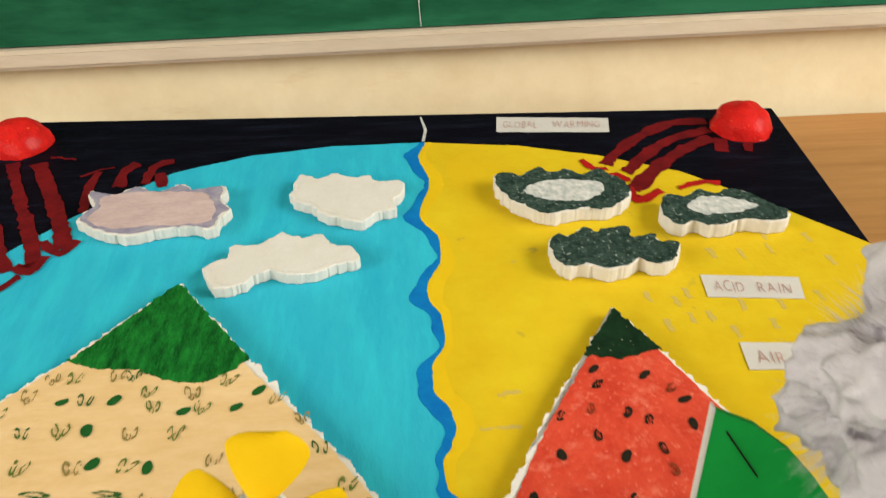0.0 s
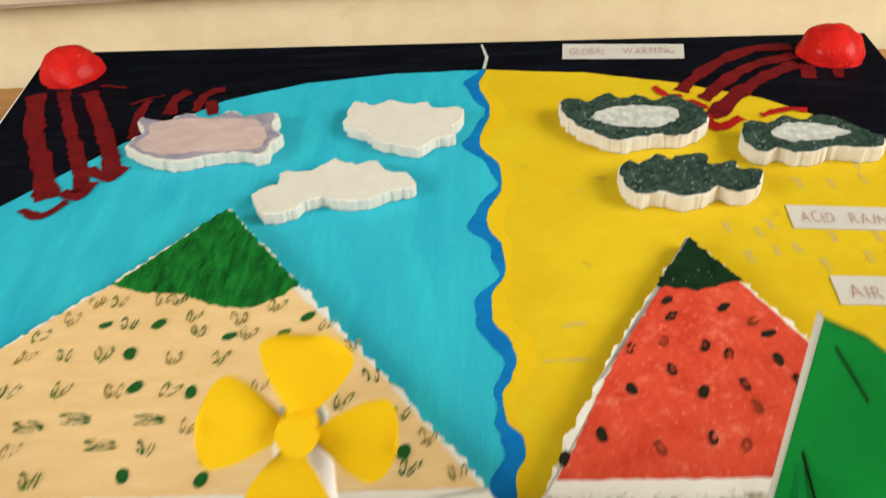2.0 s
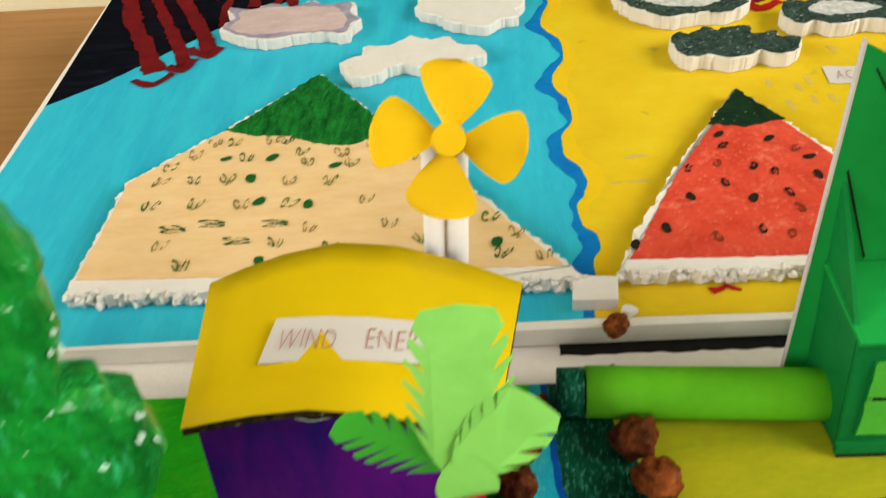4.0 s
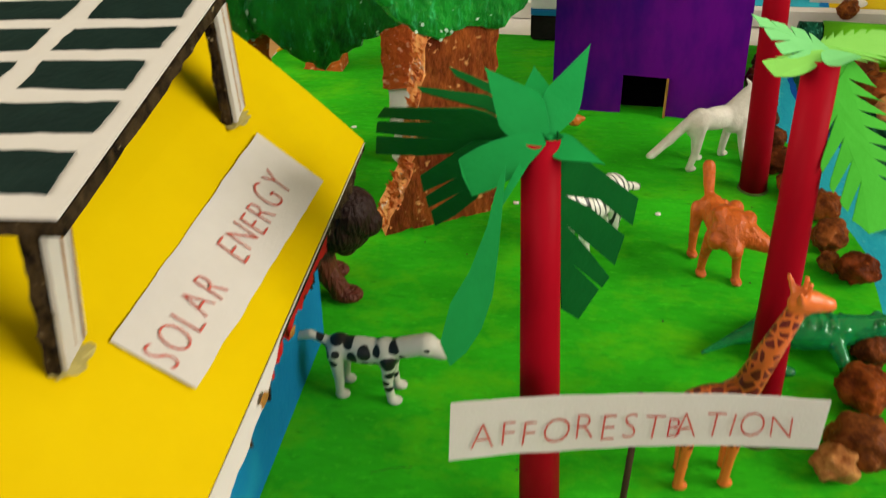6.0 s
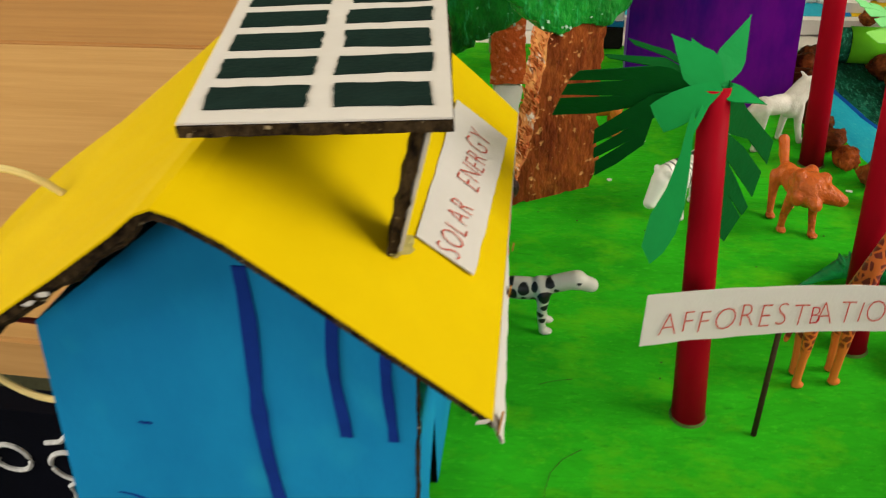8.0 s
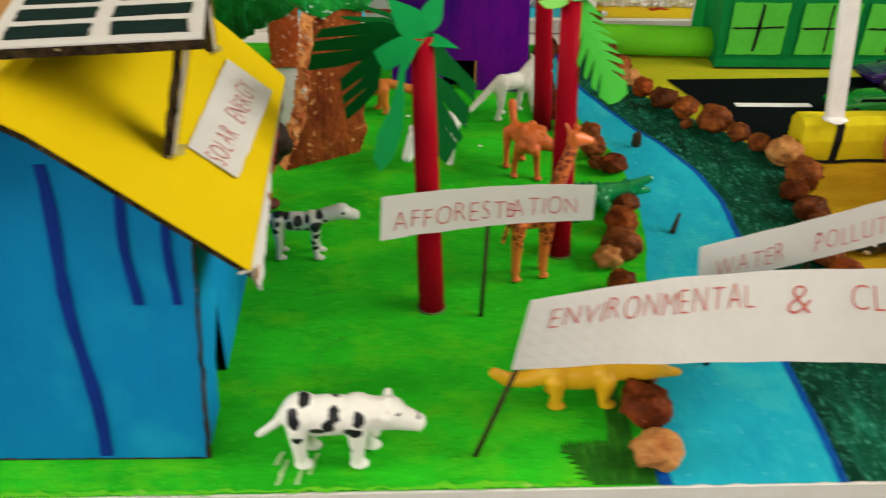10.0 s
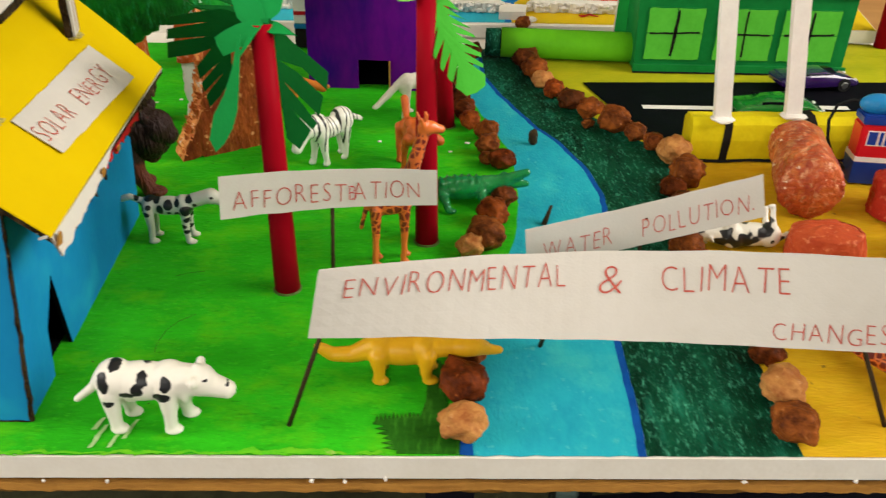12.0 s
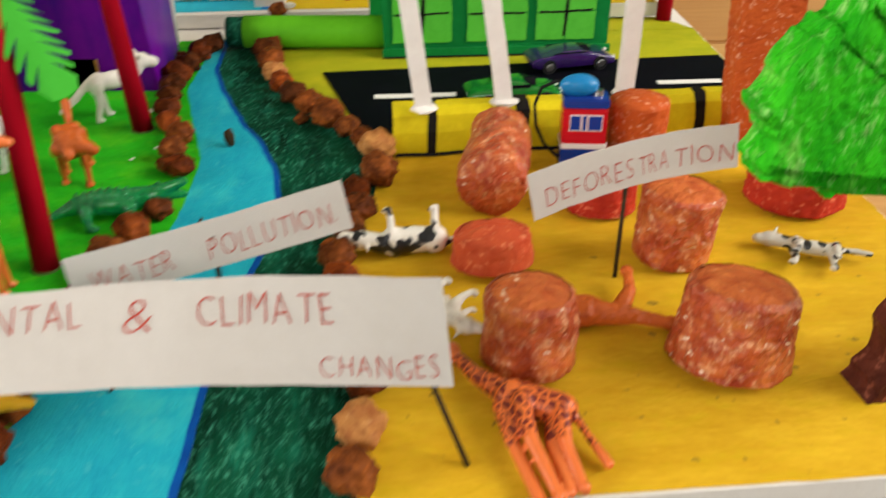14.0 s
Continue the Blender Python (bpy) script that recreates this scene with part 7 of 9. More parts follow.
part("painted_top", prism(ragged([(0.0195, 0.046), (0.0405, 0.044), (0.0398, 0.088), (0.0198, 0.088)], 0.001, 0.003), Vector((-0.212, 0.324, 0)) + Vector((0.243, -0.970, 0)) * 0.0012, Vector((1, 0.25, 0)).normalized(), (0, 0, 1), Vector((0.243, -0.970, 0)), 0.0006), M["log_orange"], small, "orange painted upper trunk")
# bright tree on the dry side
slab_tree((0.335, 0.036, 0), (0.97, 0.10, 0), [(0.012, 0.0), (0.066, 0.0), (0.060, 0.02), (0.052, 0.05), (0.050, 0.115), (0.028, 0.115), (0.026, 0.06), (0.020, 0.03), (0.021, 0.014)],
          [(-0.0598, 0.1115), (-0.0560, 0.1072), (-0.0498, 0.1035), (-0.0425, 0.1065), (-0.0364, 0.1078), (-0.0335, 0.1018), (-0.0276, 0.1055), (-0.0164, 0.103), (0.0, 0.098), (0.02, 0.100), (0.04, 0.092), (0.06, 0.096), (0.085, 0.100), (0.09, 0.115), (0.08, 0.14), (0.055, 0.165), (0.02, 0.182), (-0.012, 0.182), (-0.030, 0.172), (-0.0369, 0.1652), (-0.0439, 0.1585), (-0.0487, 0.1545), (-0.052, 0.149), (-0.0555, 0.1427), (-0.0583, 0.138), (-0.0618, 0.132), (-0.0600, 0.1297), (-0.0555, 0.1275), (-0.0550, 0.1225), (-0.0588, 0.116)],
          0.02, "bright green foam tree on a dark trunk over dry ground", crown_m="crown_light", side="bark_dark", face="bark_dark")


# ---------- paper palms ----------
def cut_leaf(p0, p1, face, wl, wr, nl, nr, droop=0.0, blunt=0.25, depth=0.66, gap=0.05, cup=0.12, slant=0.14):
    """A cut paper leaf from p0 to p1: half widths wl and wr, narrow slits cut slantwise from each edge."""
    p0, p1, face = Vector(p0), Vector(p1), Vector(face).normalized()
    d = p1 - p0
    L = d.length
    d.normalize()
    s = d.cross(face).normalized()
    nn = s.cross(d).normalized()

    def edge(w, n):
        out = []
        prof = lambda f: w * max(0.02, min(1.0, 0.35 + f * 2.2) * min(1.0, (1.0 - f) * 1.75)) if blunt < 0 else w * max(0.02, (math.sin(math.pi * min(1.0, 0.06 + f * (0.94 - 0.42 * blunt)))) ** 0.75)
        cuts = [0.26 + 0.66 * (i + 0.5) / n for i in range(n)] if n else []
        f = 0.0
        while f < 1.0:
            c = next((q for q in cuts if f <= q < f + 0.06), None)
            if c is not None:
                out += [(c - gap * 0.5, prof(c) * 1.02), (max(0.04, c - slant - 0.02), prof(c) * (1 - depth)), (c + gap * 0.7, prof(c) * (0.96 + 0.06 * math.sin(c * 40)))]
                f = c + gap + 0.02
            else:
                out.append((f, prof(f)))
                f += 0.06
        out.append((1.0, prof(1.0)))
        return out
    up, dn = edge(wl, nl), edge(wr, nr)
    outline = [(f, x) for f, x in up] + [(1.02, 0.0)] + [(f, -x) for f, x in dn[::-1]]
    bm = prism([(f * L, x) for f, x in outline], p0, d, s, nn, 0.0004)
    wm = max(wl, wr)
    for v in bm.verts:
        q = v.co - p0
        f, x = q.dot(d) / L, q.dot(s) / wm
        v.co += -nn * (droop * f * f) - nn * (cup * wm * x * x)
    return bm


def shaped_leaf(p0, tip, face, pts, droop, cup):
    """A paper leaf cut to an outline, in millimetres along and across its rib."""
    p0, face = Vector(p0), Vector(face).normalized()
    d = (Vector(tip) - p0).normalized()
    s = d.cross(face).normalized()
    nn = s.cross(d).normalized()
    bm = prism([(a * 0.001, b * 0.001) for a, b in pts], p0, d, s, nn, 0.0004)
    for v in bm.verts:
        q = v.co - p0
        a, b = q.dot(d) / 0.05, q.dot(s) / 0.01
        v.co -= nn * (droop * a * a + cup * b * b)
    return bm


def palm(base_p, top_p, r, leaves, label, shaped=()):
    t = thing("paper_palm", base_p, label, "model palm", "paper palms")
    bm = bmesh.new()
    tube(bm, base_p, top_p, r, r * 0.78, 28, True, 3)
    part("trunk", bm, M["trunk_red"], t, "red rolled paper trunk", smooth=True)
    bm = bmesh.new()
    tube(bm, Vector(base_p) + Vector((0, 0, 0.0001)), Vector(base_p) + Vector((0, 0, 0.0010)), r * 1.14, r * 1.03, 20)
    part("glue_ring", bm, M["dull_glue"], t, "green stained dried glue ring")
    top = Vector(top_p) + Vector((0, 0, 0.0006))
    for k, (o, tip, face, wl, wr, nl, nr, dr, bl, m) in enumerate(leaves):
        part("leaf", cut_leaf(top + Vector(o) + Vector((0, 0, 0.0004 * k)), top + Vector(tip), face, wl, wr, nl, nr, dr, bl, 0.42 if m == "leaf_light" else 0.74, 0.075 if m == "leaf_shaded" else 0.05), M[m], t, "cut paper palm leaf")
    for o, tip, face, pts, dr, cup, m in shaped:
        part("leaf", shaped_leaf(top + Vector(o), top + Vector(tip), face, pts, dr, cup), M[m], t, "cut paper palm leaf")
    return t


palm((-0.0865, 0.1145, 0), (-0.0920, 0.1345, 0.1330), 0.0066, [
    ((0.000, 0.000, 0), (0.0165, -0.004, -0.003), (0.1, -0.5, 1), 0.0040, 0.0036, 0, 0, 0.002, -1, "leaf_mint"),
    ((0.000, 0.002, 0), (-0.006, 0.034, 0.004), (0, -0.3, 1), 0.0060, 0.0060, 0, 0, 0.001, -1, "leaf_mint"),
    ((0.001, -0.001, 0), (0.0100, 0.016, 0.0185), (0.2, -1, 0.3), 0.0050, 0.0050, 0, 0, 0.0, -1, "leaf_mint"),
    ((0.001, -0.002, 0), (-0.0155, 0.008, 0.0145), (0.1, -1, 0.35), 0.0060, 0.0070, 0, 0, 0.0, -1, "leaf_mint"),
    ((0.001, -0.003, 0), (-0.0190, -0.008, -0.008), (-0.1, -0.7, 0.8), 0.0055, 0.0065, 0, 0, 0.001, 0.8, "leaf_mint"),
], "red paper palm with dark green cut leaves", [
    ((-0.002, 0.002, 0.0), (-0.0507, 0.0242, -0.0155), (-0.218, -0.8334, -0.5079), [(-0.1, -3.8), (9.2, 9.6), (13.3, 11.5), (43.9, 12.3), (50.3, 7.8), (22.8, 4.9), (52.1, 5.4), (57.4, -0.2), (30.4, -3.6), (59.1, -2.5), (67.6, -12.4), (49.0, -12.8), (29.6, -10.0), (19.7, -6.9)], 0.0, 0.0, "leaf_shaded"),
    ((-0.002, 0.0, 0.0), (-0.0386, 0.029, -0.0425), (-0.2772, -0.8881, -0.3666), [(-0.9, -1.9), (18.8, 8.4), (32.4, 8.5), (52.2, 8.6), (59.1, 3.5), (38.2, 1.7), (61.1, 1.7), (65.8, -2.2), (43.7, -3.1), (67.0, -3.8), (73.8, -9.3), (59.7, -9.4), (41.4, -7.6), (28.0, 0.2), (19.6, -0.6)], 0.0, 0.0, "leaf_shaded"),
    ((-0.001, 0.004, 0), (-0.027, 0.022, 0.004), (0.1, -0.6, 1), [(-1.9, -1.4), (19.2, 1.1), (38.9, -7.9), (36.2, -8.6), (17.3, -3.3)], 0.0, 0.0, "leaf_shaded"),
    ((-0.001, 0.0042, 0.0006), (-0.027, 0.0222, 0.0046), (0.1, -0.6, 1), [(-1.9, -1.4), (19.3, 3.9), (35.7, 1.9), (31.6, 0.4), (19.2, 1.1)], 0.0, 0.0, "leaf_shaded"),
    ((0.008, 0.004, -0.001), (0.0227, 0.0189, -0.0409), (0.735, -0.6778, 0.0194), [(-5.8, 3.7), (2.8, 1.5), (11.7, -0.5), (39.2, -9.6), (46.7, -4.1), (26.1, 1.9), (14.0, 10.3), (26.2, 5.2), (47.3, -0.4), (54.3, 6.9), (39.3, 10.4), (23.0, 14.2), (36.8, 12.2), (56.7, 10.2), (57.6, 14.1), (37.8, 18.3), (57.1, 15.1), (60.2, 25.9), (50.0, 28.5), (7.9, 10.3)], 0.0, 0.0, "leaf_shaded"),
    ((-0.0090, -0.018, -0.012), (-0.0150, -0.046, -0.066), (0.0, -1, 0.25), [(-12.0, -0.6), (-9.3, 0.3), (-4.3, 0.9), (3.7, 1.4), (15.8, 3.9), (25.2, 7.5), (36.2, 8.5), (41.6, 4.9), (37.2, 1.3), (30.4, -1.5), (21.4, -2.9), (9.4, -2.4), (-6.0, -1.2)], 0.0, 0.0006, "leaf_mint"),
    ((0.0, 0.0, 0.0004), (-0.0090, -0.018, -0.012), (0.0, -0.8, 0.6), [(0.0, -1.2), (0.0, 1.2), (14.0, 1.0), (24.0, 0.4), (24.0, -0.6), (14.0, -1.0)], 0.0, 0.0, "leaf_mint")])
palm((-0.0148, 0.165, 0), (-0.0168, 0.1900, 0.1340), 0.0066, [
    ((0.002, 0.000, 0), (0.0255, -0.008, -0.050), (0.5, -1, 0.35), 0.0125, 0.0135, 5, 7, -0.004, 0.3, "leaf_mid"),
    ((0.001, 0.001, 0), (-0.0200, 0.012, 0.005), (0, -0.2, 1), 0.0060, 0.0075, 3, 3, -0.002, -1, "leaf_pale"),
    ((0, 0.002, 0), (0.024, 0.018, 0.001), (0, -0.1, 1), 0.0100, 0.0095, 5, 5, 0.002, 0.4, "leaf_light"),
    ((0, 0, 0), (-0.0150, -0.006, -0.004), (0, -0.2, 1), 0.0045, 0.0050, 2, 0, -0.003, 0.6, "leaf_light"),
    ((0, 0, 0), (0.0060, -0.006, 0.001), (0, 0, 1), 0.0055, 0.0055, 0, 0, -0.001, 0.7, "leaf_pale"),
], "red paper palm with light green cut leaves")
palm((-0.003, 0.331, 0), (-0.0115, 0.334, 0.1345), 0.0068, [
    ((0, 0.002, 0), (-0.038, 0.026, -0.004), (0, -0.2, 1), 0.0085, 0.0095, 5, 6, 0.004, 0.3, "leaf_mid"),
    ((0, -0.002, 0), (0.000, 0.064, 0.003), (0, -0.2, 1), 0.0165, 0.0175, 5, 5, -0.002, 0.55, "leaf_light"),
    ((0, -0.002, 0), (0.022, 0.024, 0.002), (0, -0.2, 1), 0.0120, 0.0115, 3, 4, 0.001, 0.55, "leaf_light"),
    ((0, 0.002, 0), (0.002, -0.010, 0.001), (0, -0.2, 1), 0.0085, 0.0085, 0, 0, 0.0, 0.8, "leaf_light"),
], "red paper palm with light green cut leaves beside the purple house")


# ---------- dry side ----------
def log(a, b, r, m, mt, label, seed, taper=1.0):
    """A hand-carved foam log: lumpy side and a flatter cut end."""
    a, b = Vector(a), Vector(b)
    q = frame_z(a, b)
    L = (b - a).length
    t = thing("log", (a.x, a.y, min(a.z, b.z) if abs((b - a).normalized().z) > 0.5 else 0.0006), label, "log", "cut foam logs")
    bm = bmesh.new()
    n, rings = 96, 40
    loops = []
    for k in range(rings + 1):
        f = k / rings
        edge = {0: 0.94, rings - 2: 0.985, rings - 1: 0.95, rings: 0.88}.get(k, 1.0)
        loop = []
        for i in range(n):
            w = 2 * math.pi * i / n
            c = Vector((math.cos(w), math.sin(w), f * L / r * 0.55))
            rr = r * (1 + (taper - 1) * f) * edge * (1 + 0.07 * noise.noise(c * 1.1 + Vector((seed, 0, 0))) + 0.06 * noise.noise(c * 3 + Vector((0, seed, 0))) + 0.05 * (0.5 - abs(noise.noise(c * 8 + Vector((3, seed, 0))))) + 0.03 * noise.noise(c * 17 + Vector((3, seed, 2))))
            loop.append(bm.verts.new(a + q @ Vector((rr * c.x, rr * c.y, f * L))))
        loops.append(loop)
    for la, lb in zip(loops, loops[1:]):
        for i in range(n):
            bm.faces.new((la[i], la[(i + 1) % n], lb[(i + 1) % n], lb[i]))
    bm.faces.new(loops[0][::-1])
    part("side", bm, M[m], t, "lumpy painted foam side", smooth=True)
    bm = bmesh.new()
    rings2 = []
    for k in range(1, 6):
        f = k / 5
        loop = []
        for i in range(n):
            w = 2 * math.pi * i / n
            c = Vector((math.cos(w), math.sin(w), L / r * 0.55))
            rr = r * taper * (0.88 if k < 5 else 0.905) * f * (1 + 0.07 * noise.noise(c * 1.1 + Vector((seed, 0, 0))) + 0.06 * noise.noise(c * 3 + Vector((0, seed, 0))) + 0.05 * (0.5 - abs(noise.noise(c * 8 + Vector((3, seed, 0))))) + 0.03 * noise.noise(c * 17 + Vector((3, seed, 2))))
            hz = (0.0026 * (1 - f * f) if k < 5 else -0.0010) + 0.0012 * noise.noise(Vector((rr * c.x * 180, rr * c.y * 180, seed))) * (1 if k < 5 else 0) + 0.0002
            loop.append(bm.verts.new(a + q @ Vector((rr * c.x, rr * c.y, L + hz))))
        rings2.append(loop)
    mid = bm.verts.new(b + q @ Vector((0, 0, 0.0028)))
    for i in range(n):
        bm.faces.new((mid, rings2[0][i], rings2[0][(i + 1) % n]))
    for la, lb in zip(rings2, rings2[1:]):
        for i in range(n):
            bm.faces.new((la[i], lb[i], lb[(i + 1) % n], la[(i + 1) % n]))
    part("cut_end", bm, M[mt], t, "paler cut end", smooth=True)
    return t


log((0.2135, 0.197, 0.0200), (0.2285, 0.264, 0.0212), 0.0190, "log", "log_top", "long rust painted foam log lying against the yellow divider", 1.0, 0.92)
log((0.2100, 0.154, 0.0004), (0.2090, 0.157, 0.017), 0.0210, "log_coral", "log_coral", "flat red painted foam stump", 2.0, 0.9)
log((0.2150, 0.0775, 0.0004), (0.2155, 0.0805, 0.0335), 0.0205, "log", "log_top", "tall rust painted foam stump with an orange top", 3.0, 0.92)
log((0.3000, 0.151, 0.0004), (0.3030, 0.153, 0.039), 0.0180, "log", "log_top", "rust and orange painted foam stump", 4.0, 1.10)
log((0.3010, 0.0695, 0.0004), (0.3045, 0.0750, 0.0360), 0.0256, "log", "log_top", "wide rust painted foam stump", 5.0, 0.88)
log((0.2765, 0.206, 0.0004), (0.2765, 0.208, 0.024), 0.0195, "log_red", "log_red", "low dark red painted foam stump by the battery", 6.0, 0.95)
log((0.3115, 0.263, 0.0004), (0.3115, 0.265, 0.040), 0.0175, "log_orange", "log_orange", "orange red foam stump beside the battery", 7.0, 1.0)
log((0.3890, 0.205, 0.0004), (0.3890, 0.208, 0.050), 0.0265, "log_red", "log_orange", "broad dark red painted foam stump near the tall trunk", 8.0, 0.85)
t = thing("bare_trunk", (0.393, 0.277, 0.0005), "tall orange painted foam trunk without branches", "model tree")
part("trunk", prism(ragged([(-0.0195, 0.0), (0.0205, 0.0), (0.0135, 0.08), (0.0060, 0.165), (-0.0340, 0.165), (-0.0275, 0.09)], 0.001, 0.004, 3), (0.394, 0.272, 0.0005), (1, 0.02, 0), (0, 0, 1), (0, 1, 0), 0.018), M["log_orange"], t, "orange painted foam slab")
part("glue", boxm(0.3755, 0.4135, 0.2702, 0.2716, 0.0005, 0.0024, 0.0004), M["glue"], t, "dried glue at the foot")


def divider():
    t = thing("road_divider", (0.27, 0.29, 0.0005), "yellow folded paper road divider with black stripes", "divider")
    prof = [(0.2765, 0.0005), (0.276, 0.018), (0.278, 0.030), (0.284, 0.0345), (0.293, 0.0345), (0.299, 0.028), (0.3005, 0.0005)]

    def sec(x0, x1, m, name, k=1.0):
        bm = bmesh.new()
        rows = []
        for x in np.linspace(x0, x1, max(2, int((x1 - x0) / 0.008))):
            rows.append([bm.verts.new((x + 0.0006 * math.sin(i * 2 + x * 90), 0.288 + (y - 0.288) * k + 0.01 * (x - 0.16) / 0.21 + 0.0007 * math.sin(x * 160), z * k * 0.87)) for i, (y, z) in enumerate(prof)])
        for r, s in zip(rows, rows[1:]):
            for i in range(len(r) - 1):
                bm.faces.new((r[i], r[i + 1], s[i + 1], s[i]))
        bm.faces.new(rows[0][::-1])
        bm.faces.new(rows[-1])
        part(name, bm, M[m], t, "folded yellow paper" if m == "divider" else "black painted stripe")
    sec(0.163, 0.378, "divider", "folded_paper")
    for x0, x1 in ((0.184, 0.1895), (0.2395, 0.248), (0.300, 0.306), (0.3555, 0.3625)):
        sec(x0, x1, "black_paint", "stripe", 1.025)
    bm = bmesh.new()
    for i in range(40):
        xa, xb = 0.164 + 0.213 * i / 40, 0.164 + 0.213 * (i + 1) / 40
        ya, yb = (0.2755 + 0.01 * (q - 0.16) / 0.21 + 0.0007 * math.sin(q * 160) for q in (xa, xb))
        bm.faces.new([bm.verts.new(p) for p in ((xa, ya - 0.0012, 0.0007), (xb, yb - 0.0012, 0.0007), (xb, yb, 0.0024), (xa, ya, 0.0024))])
    part("foot_line", bm, M["black_paint"], t, "black painted line along the foot")
    return t


divider()
for x, y, lean in ((0.182, 0.281, (-0.022, 0.004)), (0.2325, 0.288, (-0.026, 0.004)), (0.311, 0.297, (0.002, 0.004))):
    t = thing("foam_pole", (x, y, 0.0298), "white cut foam strip standing on the yellow divider", "foam pole", "white foam poles")
    part("strip", rough_strut((x, y, 0.0298), (x + lean[0], y + lean[1], 0.205), 0.0108, 0.0055, 0.0, x * 70, 0.05), M["tube"], t, "flat white foam strip with rough cut edges")
    bm = bmesh.new()
    blob(bm, (x, y - 0.001, 0.0308), (0.0085, 0.0075, 0.0022), 2, 0.3, x * 50)
    part("glue", bm, M["tube"], t, "white lump of dried glue")


def factory():
    h = thing("model_factory", (0.256, 0.48, 0.0006), "green card factory with light green barred windows", "model factory")
    mid = (0.256, 0.478, 0.03)
    x0, x1, y0, y1, zf = 0.1605, 0.3405, 0.457, 0.502, 0.0655
    fw = part("front_wall", slab([(x0, y0, 0.0006), (x1, y0, 0.0006), (x1, y0, zf), (x0 - 0.003, y0, zf)], 0.0022, mid), M["factory"], h, "green painted card wall")
    part("side_wall", slab([(x0, y0 + 0.003, 0.0006), (x0, y1, 0.0006), (x0 - 0.004, y1, 0.12), (x0 - 0.003, y0 + 0.003, zf)], 0.0022, mid), M["factory"], h)
    part("side_wall", slab([(x1, y0 + 0.003, 0.0006), (x1, y1, 0.0006), (x1, y1, 0.12), (x1, y0 + 0.003, zf)], 0.0022, mid), M["factory"], h)
    bw = part("back_wall", slab([(x0 - 0.012, y1, 0.0006), (x1 + 0.004, y1, 0.0006), (x1 + 0.004, y1, 0.118), (0.212, y1, 0.126), (0.200, y1, 0.143), (0.186, y1, 0.160), (0.170, y1, 0.174), (0.153, y1, 0.183)], 0.0026, (0.25, 0.6, 0.05)), M["factory_roof"], h, "tall green card back with a peak")
    part("card_edge", slab([(x0 - 0.0125, y1 - 0.0003, 0.0006), (x0 - 0.0120, y1 - 0.0003, 0.0006), (0.1535, y1 - 0.0003, 0.184), (0.1525, y1 - 0.0003, 0.184)], 0.0032, (0.25, 0.6, 0.05)), M["paper"], bw, "white cut edge")
    part("ink_line", slab([(0.157, y1 - 0.0004, 0.125), (0.1577, y1 - 0.0004, 0.126), (0.1747, y1 - 0.0004, 0.080), (0.1740, y1 - 0.0004, 0.079)], 0.0003, (0.25, 0.2, 0.05)), M["black_paint"], bw, "black drawn line")
    part("ink_line", slab([(0.159, y1 - 0.0004, 0.172), (0.1596, y1 - 0.0004, 0.1724), (0.1756, y1 - 0.0004, 0.1480), (0.1750, y1 - 0.0004, 0.1475)], 0.0003, (0.25, 0.2, 0.05)), M["black_paint"], bw, "black drawn line")
    part("roof", slab([(x0 - 0.004, y0 - 0.003, zf + 0.001), (x1 + 0.003, y0 - 0.003, zf + 0.001), (x1 + 0.003, y1 - 0.001, 0.076), (x0 - 0.004, y1 - 0.001, 0.076)], 0.002, (0.25, 0.48, 0.5)), M["factory_roof"], h, "green card roof")
    for a, w, ln in ((0.1672, 0.0468, 0.0012), (0.2264, 0.0476, -0.0006), (0.2815, 0.0470, 0.0008)):
        win = part("window", boxm(a - 0.0008, a + w + 0.0008, y0 - 0.0008, y0 - 0.0002, 0.0112, 0.0563), M["factory"], fw, "framed window")
        c = a + w * 0.5
        for u0, u1 in ((a, c - 0.0004), (c + 0.0004, a + w)):
            for z0, z1 in ((0.0120, 0.0341), (0.0349, 0.0555)):
                part("pane", prism(ragged([(u0, z0), (u1, z0), (u1, z1), (u0, z1)], 0.0006, 0.003, u0 * 90 + z0 * 300), (0, y0 - 0.0008, 0), (1, 0, 0), (0, 0, 1), (0, -1, 0), 0.0008), M["pane"], win, "light green pane")
        for o in ([(c - 0.0009 - ln, 0.0150), (c + 0.0008 - ln, 0.0148), (c + 0.0010 + ln, 0.0345), (c + 0.0006 + ln, 0.0540), (c - 0.0008 + ln, 0.0542), (c - 0.0010, 0.0345)], [(a + 0.0020, 0.0336), (c, 0.0338), (a + w - 0.0025, 0.0340 + ln), (a + w - 0.0022, 0.0354 + ln), (c, 0.0353), (a + 0.0022, 0.0352)]):
            part("bar", prism(ragged(o, 0.0005, 0.002, c * 300 + o[0][1] * 90), (0, y0 - 0.0016, 0), (1, 0, 0), (0, 0, 1), (0, -1, 0), 0.0004), M["black_paint"], win, "black painted bar")
    part("base_strip", boxm(x0 - 0.002, x1 + 0.002, y0 - 0.0035, y0 - 0.0006, 0.0016, 0.0075), M["factory"], h, "green base strip")
    part("foot_line", boxm(x0 - 0.0015, x1 + 0.0015, y0 - 0.0045, y0 - 0.0010, 0.0006, 0.0015), M["black_paint"], h, "dark line along the foot")
    return h


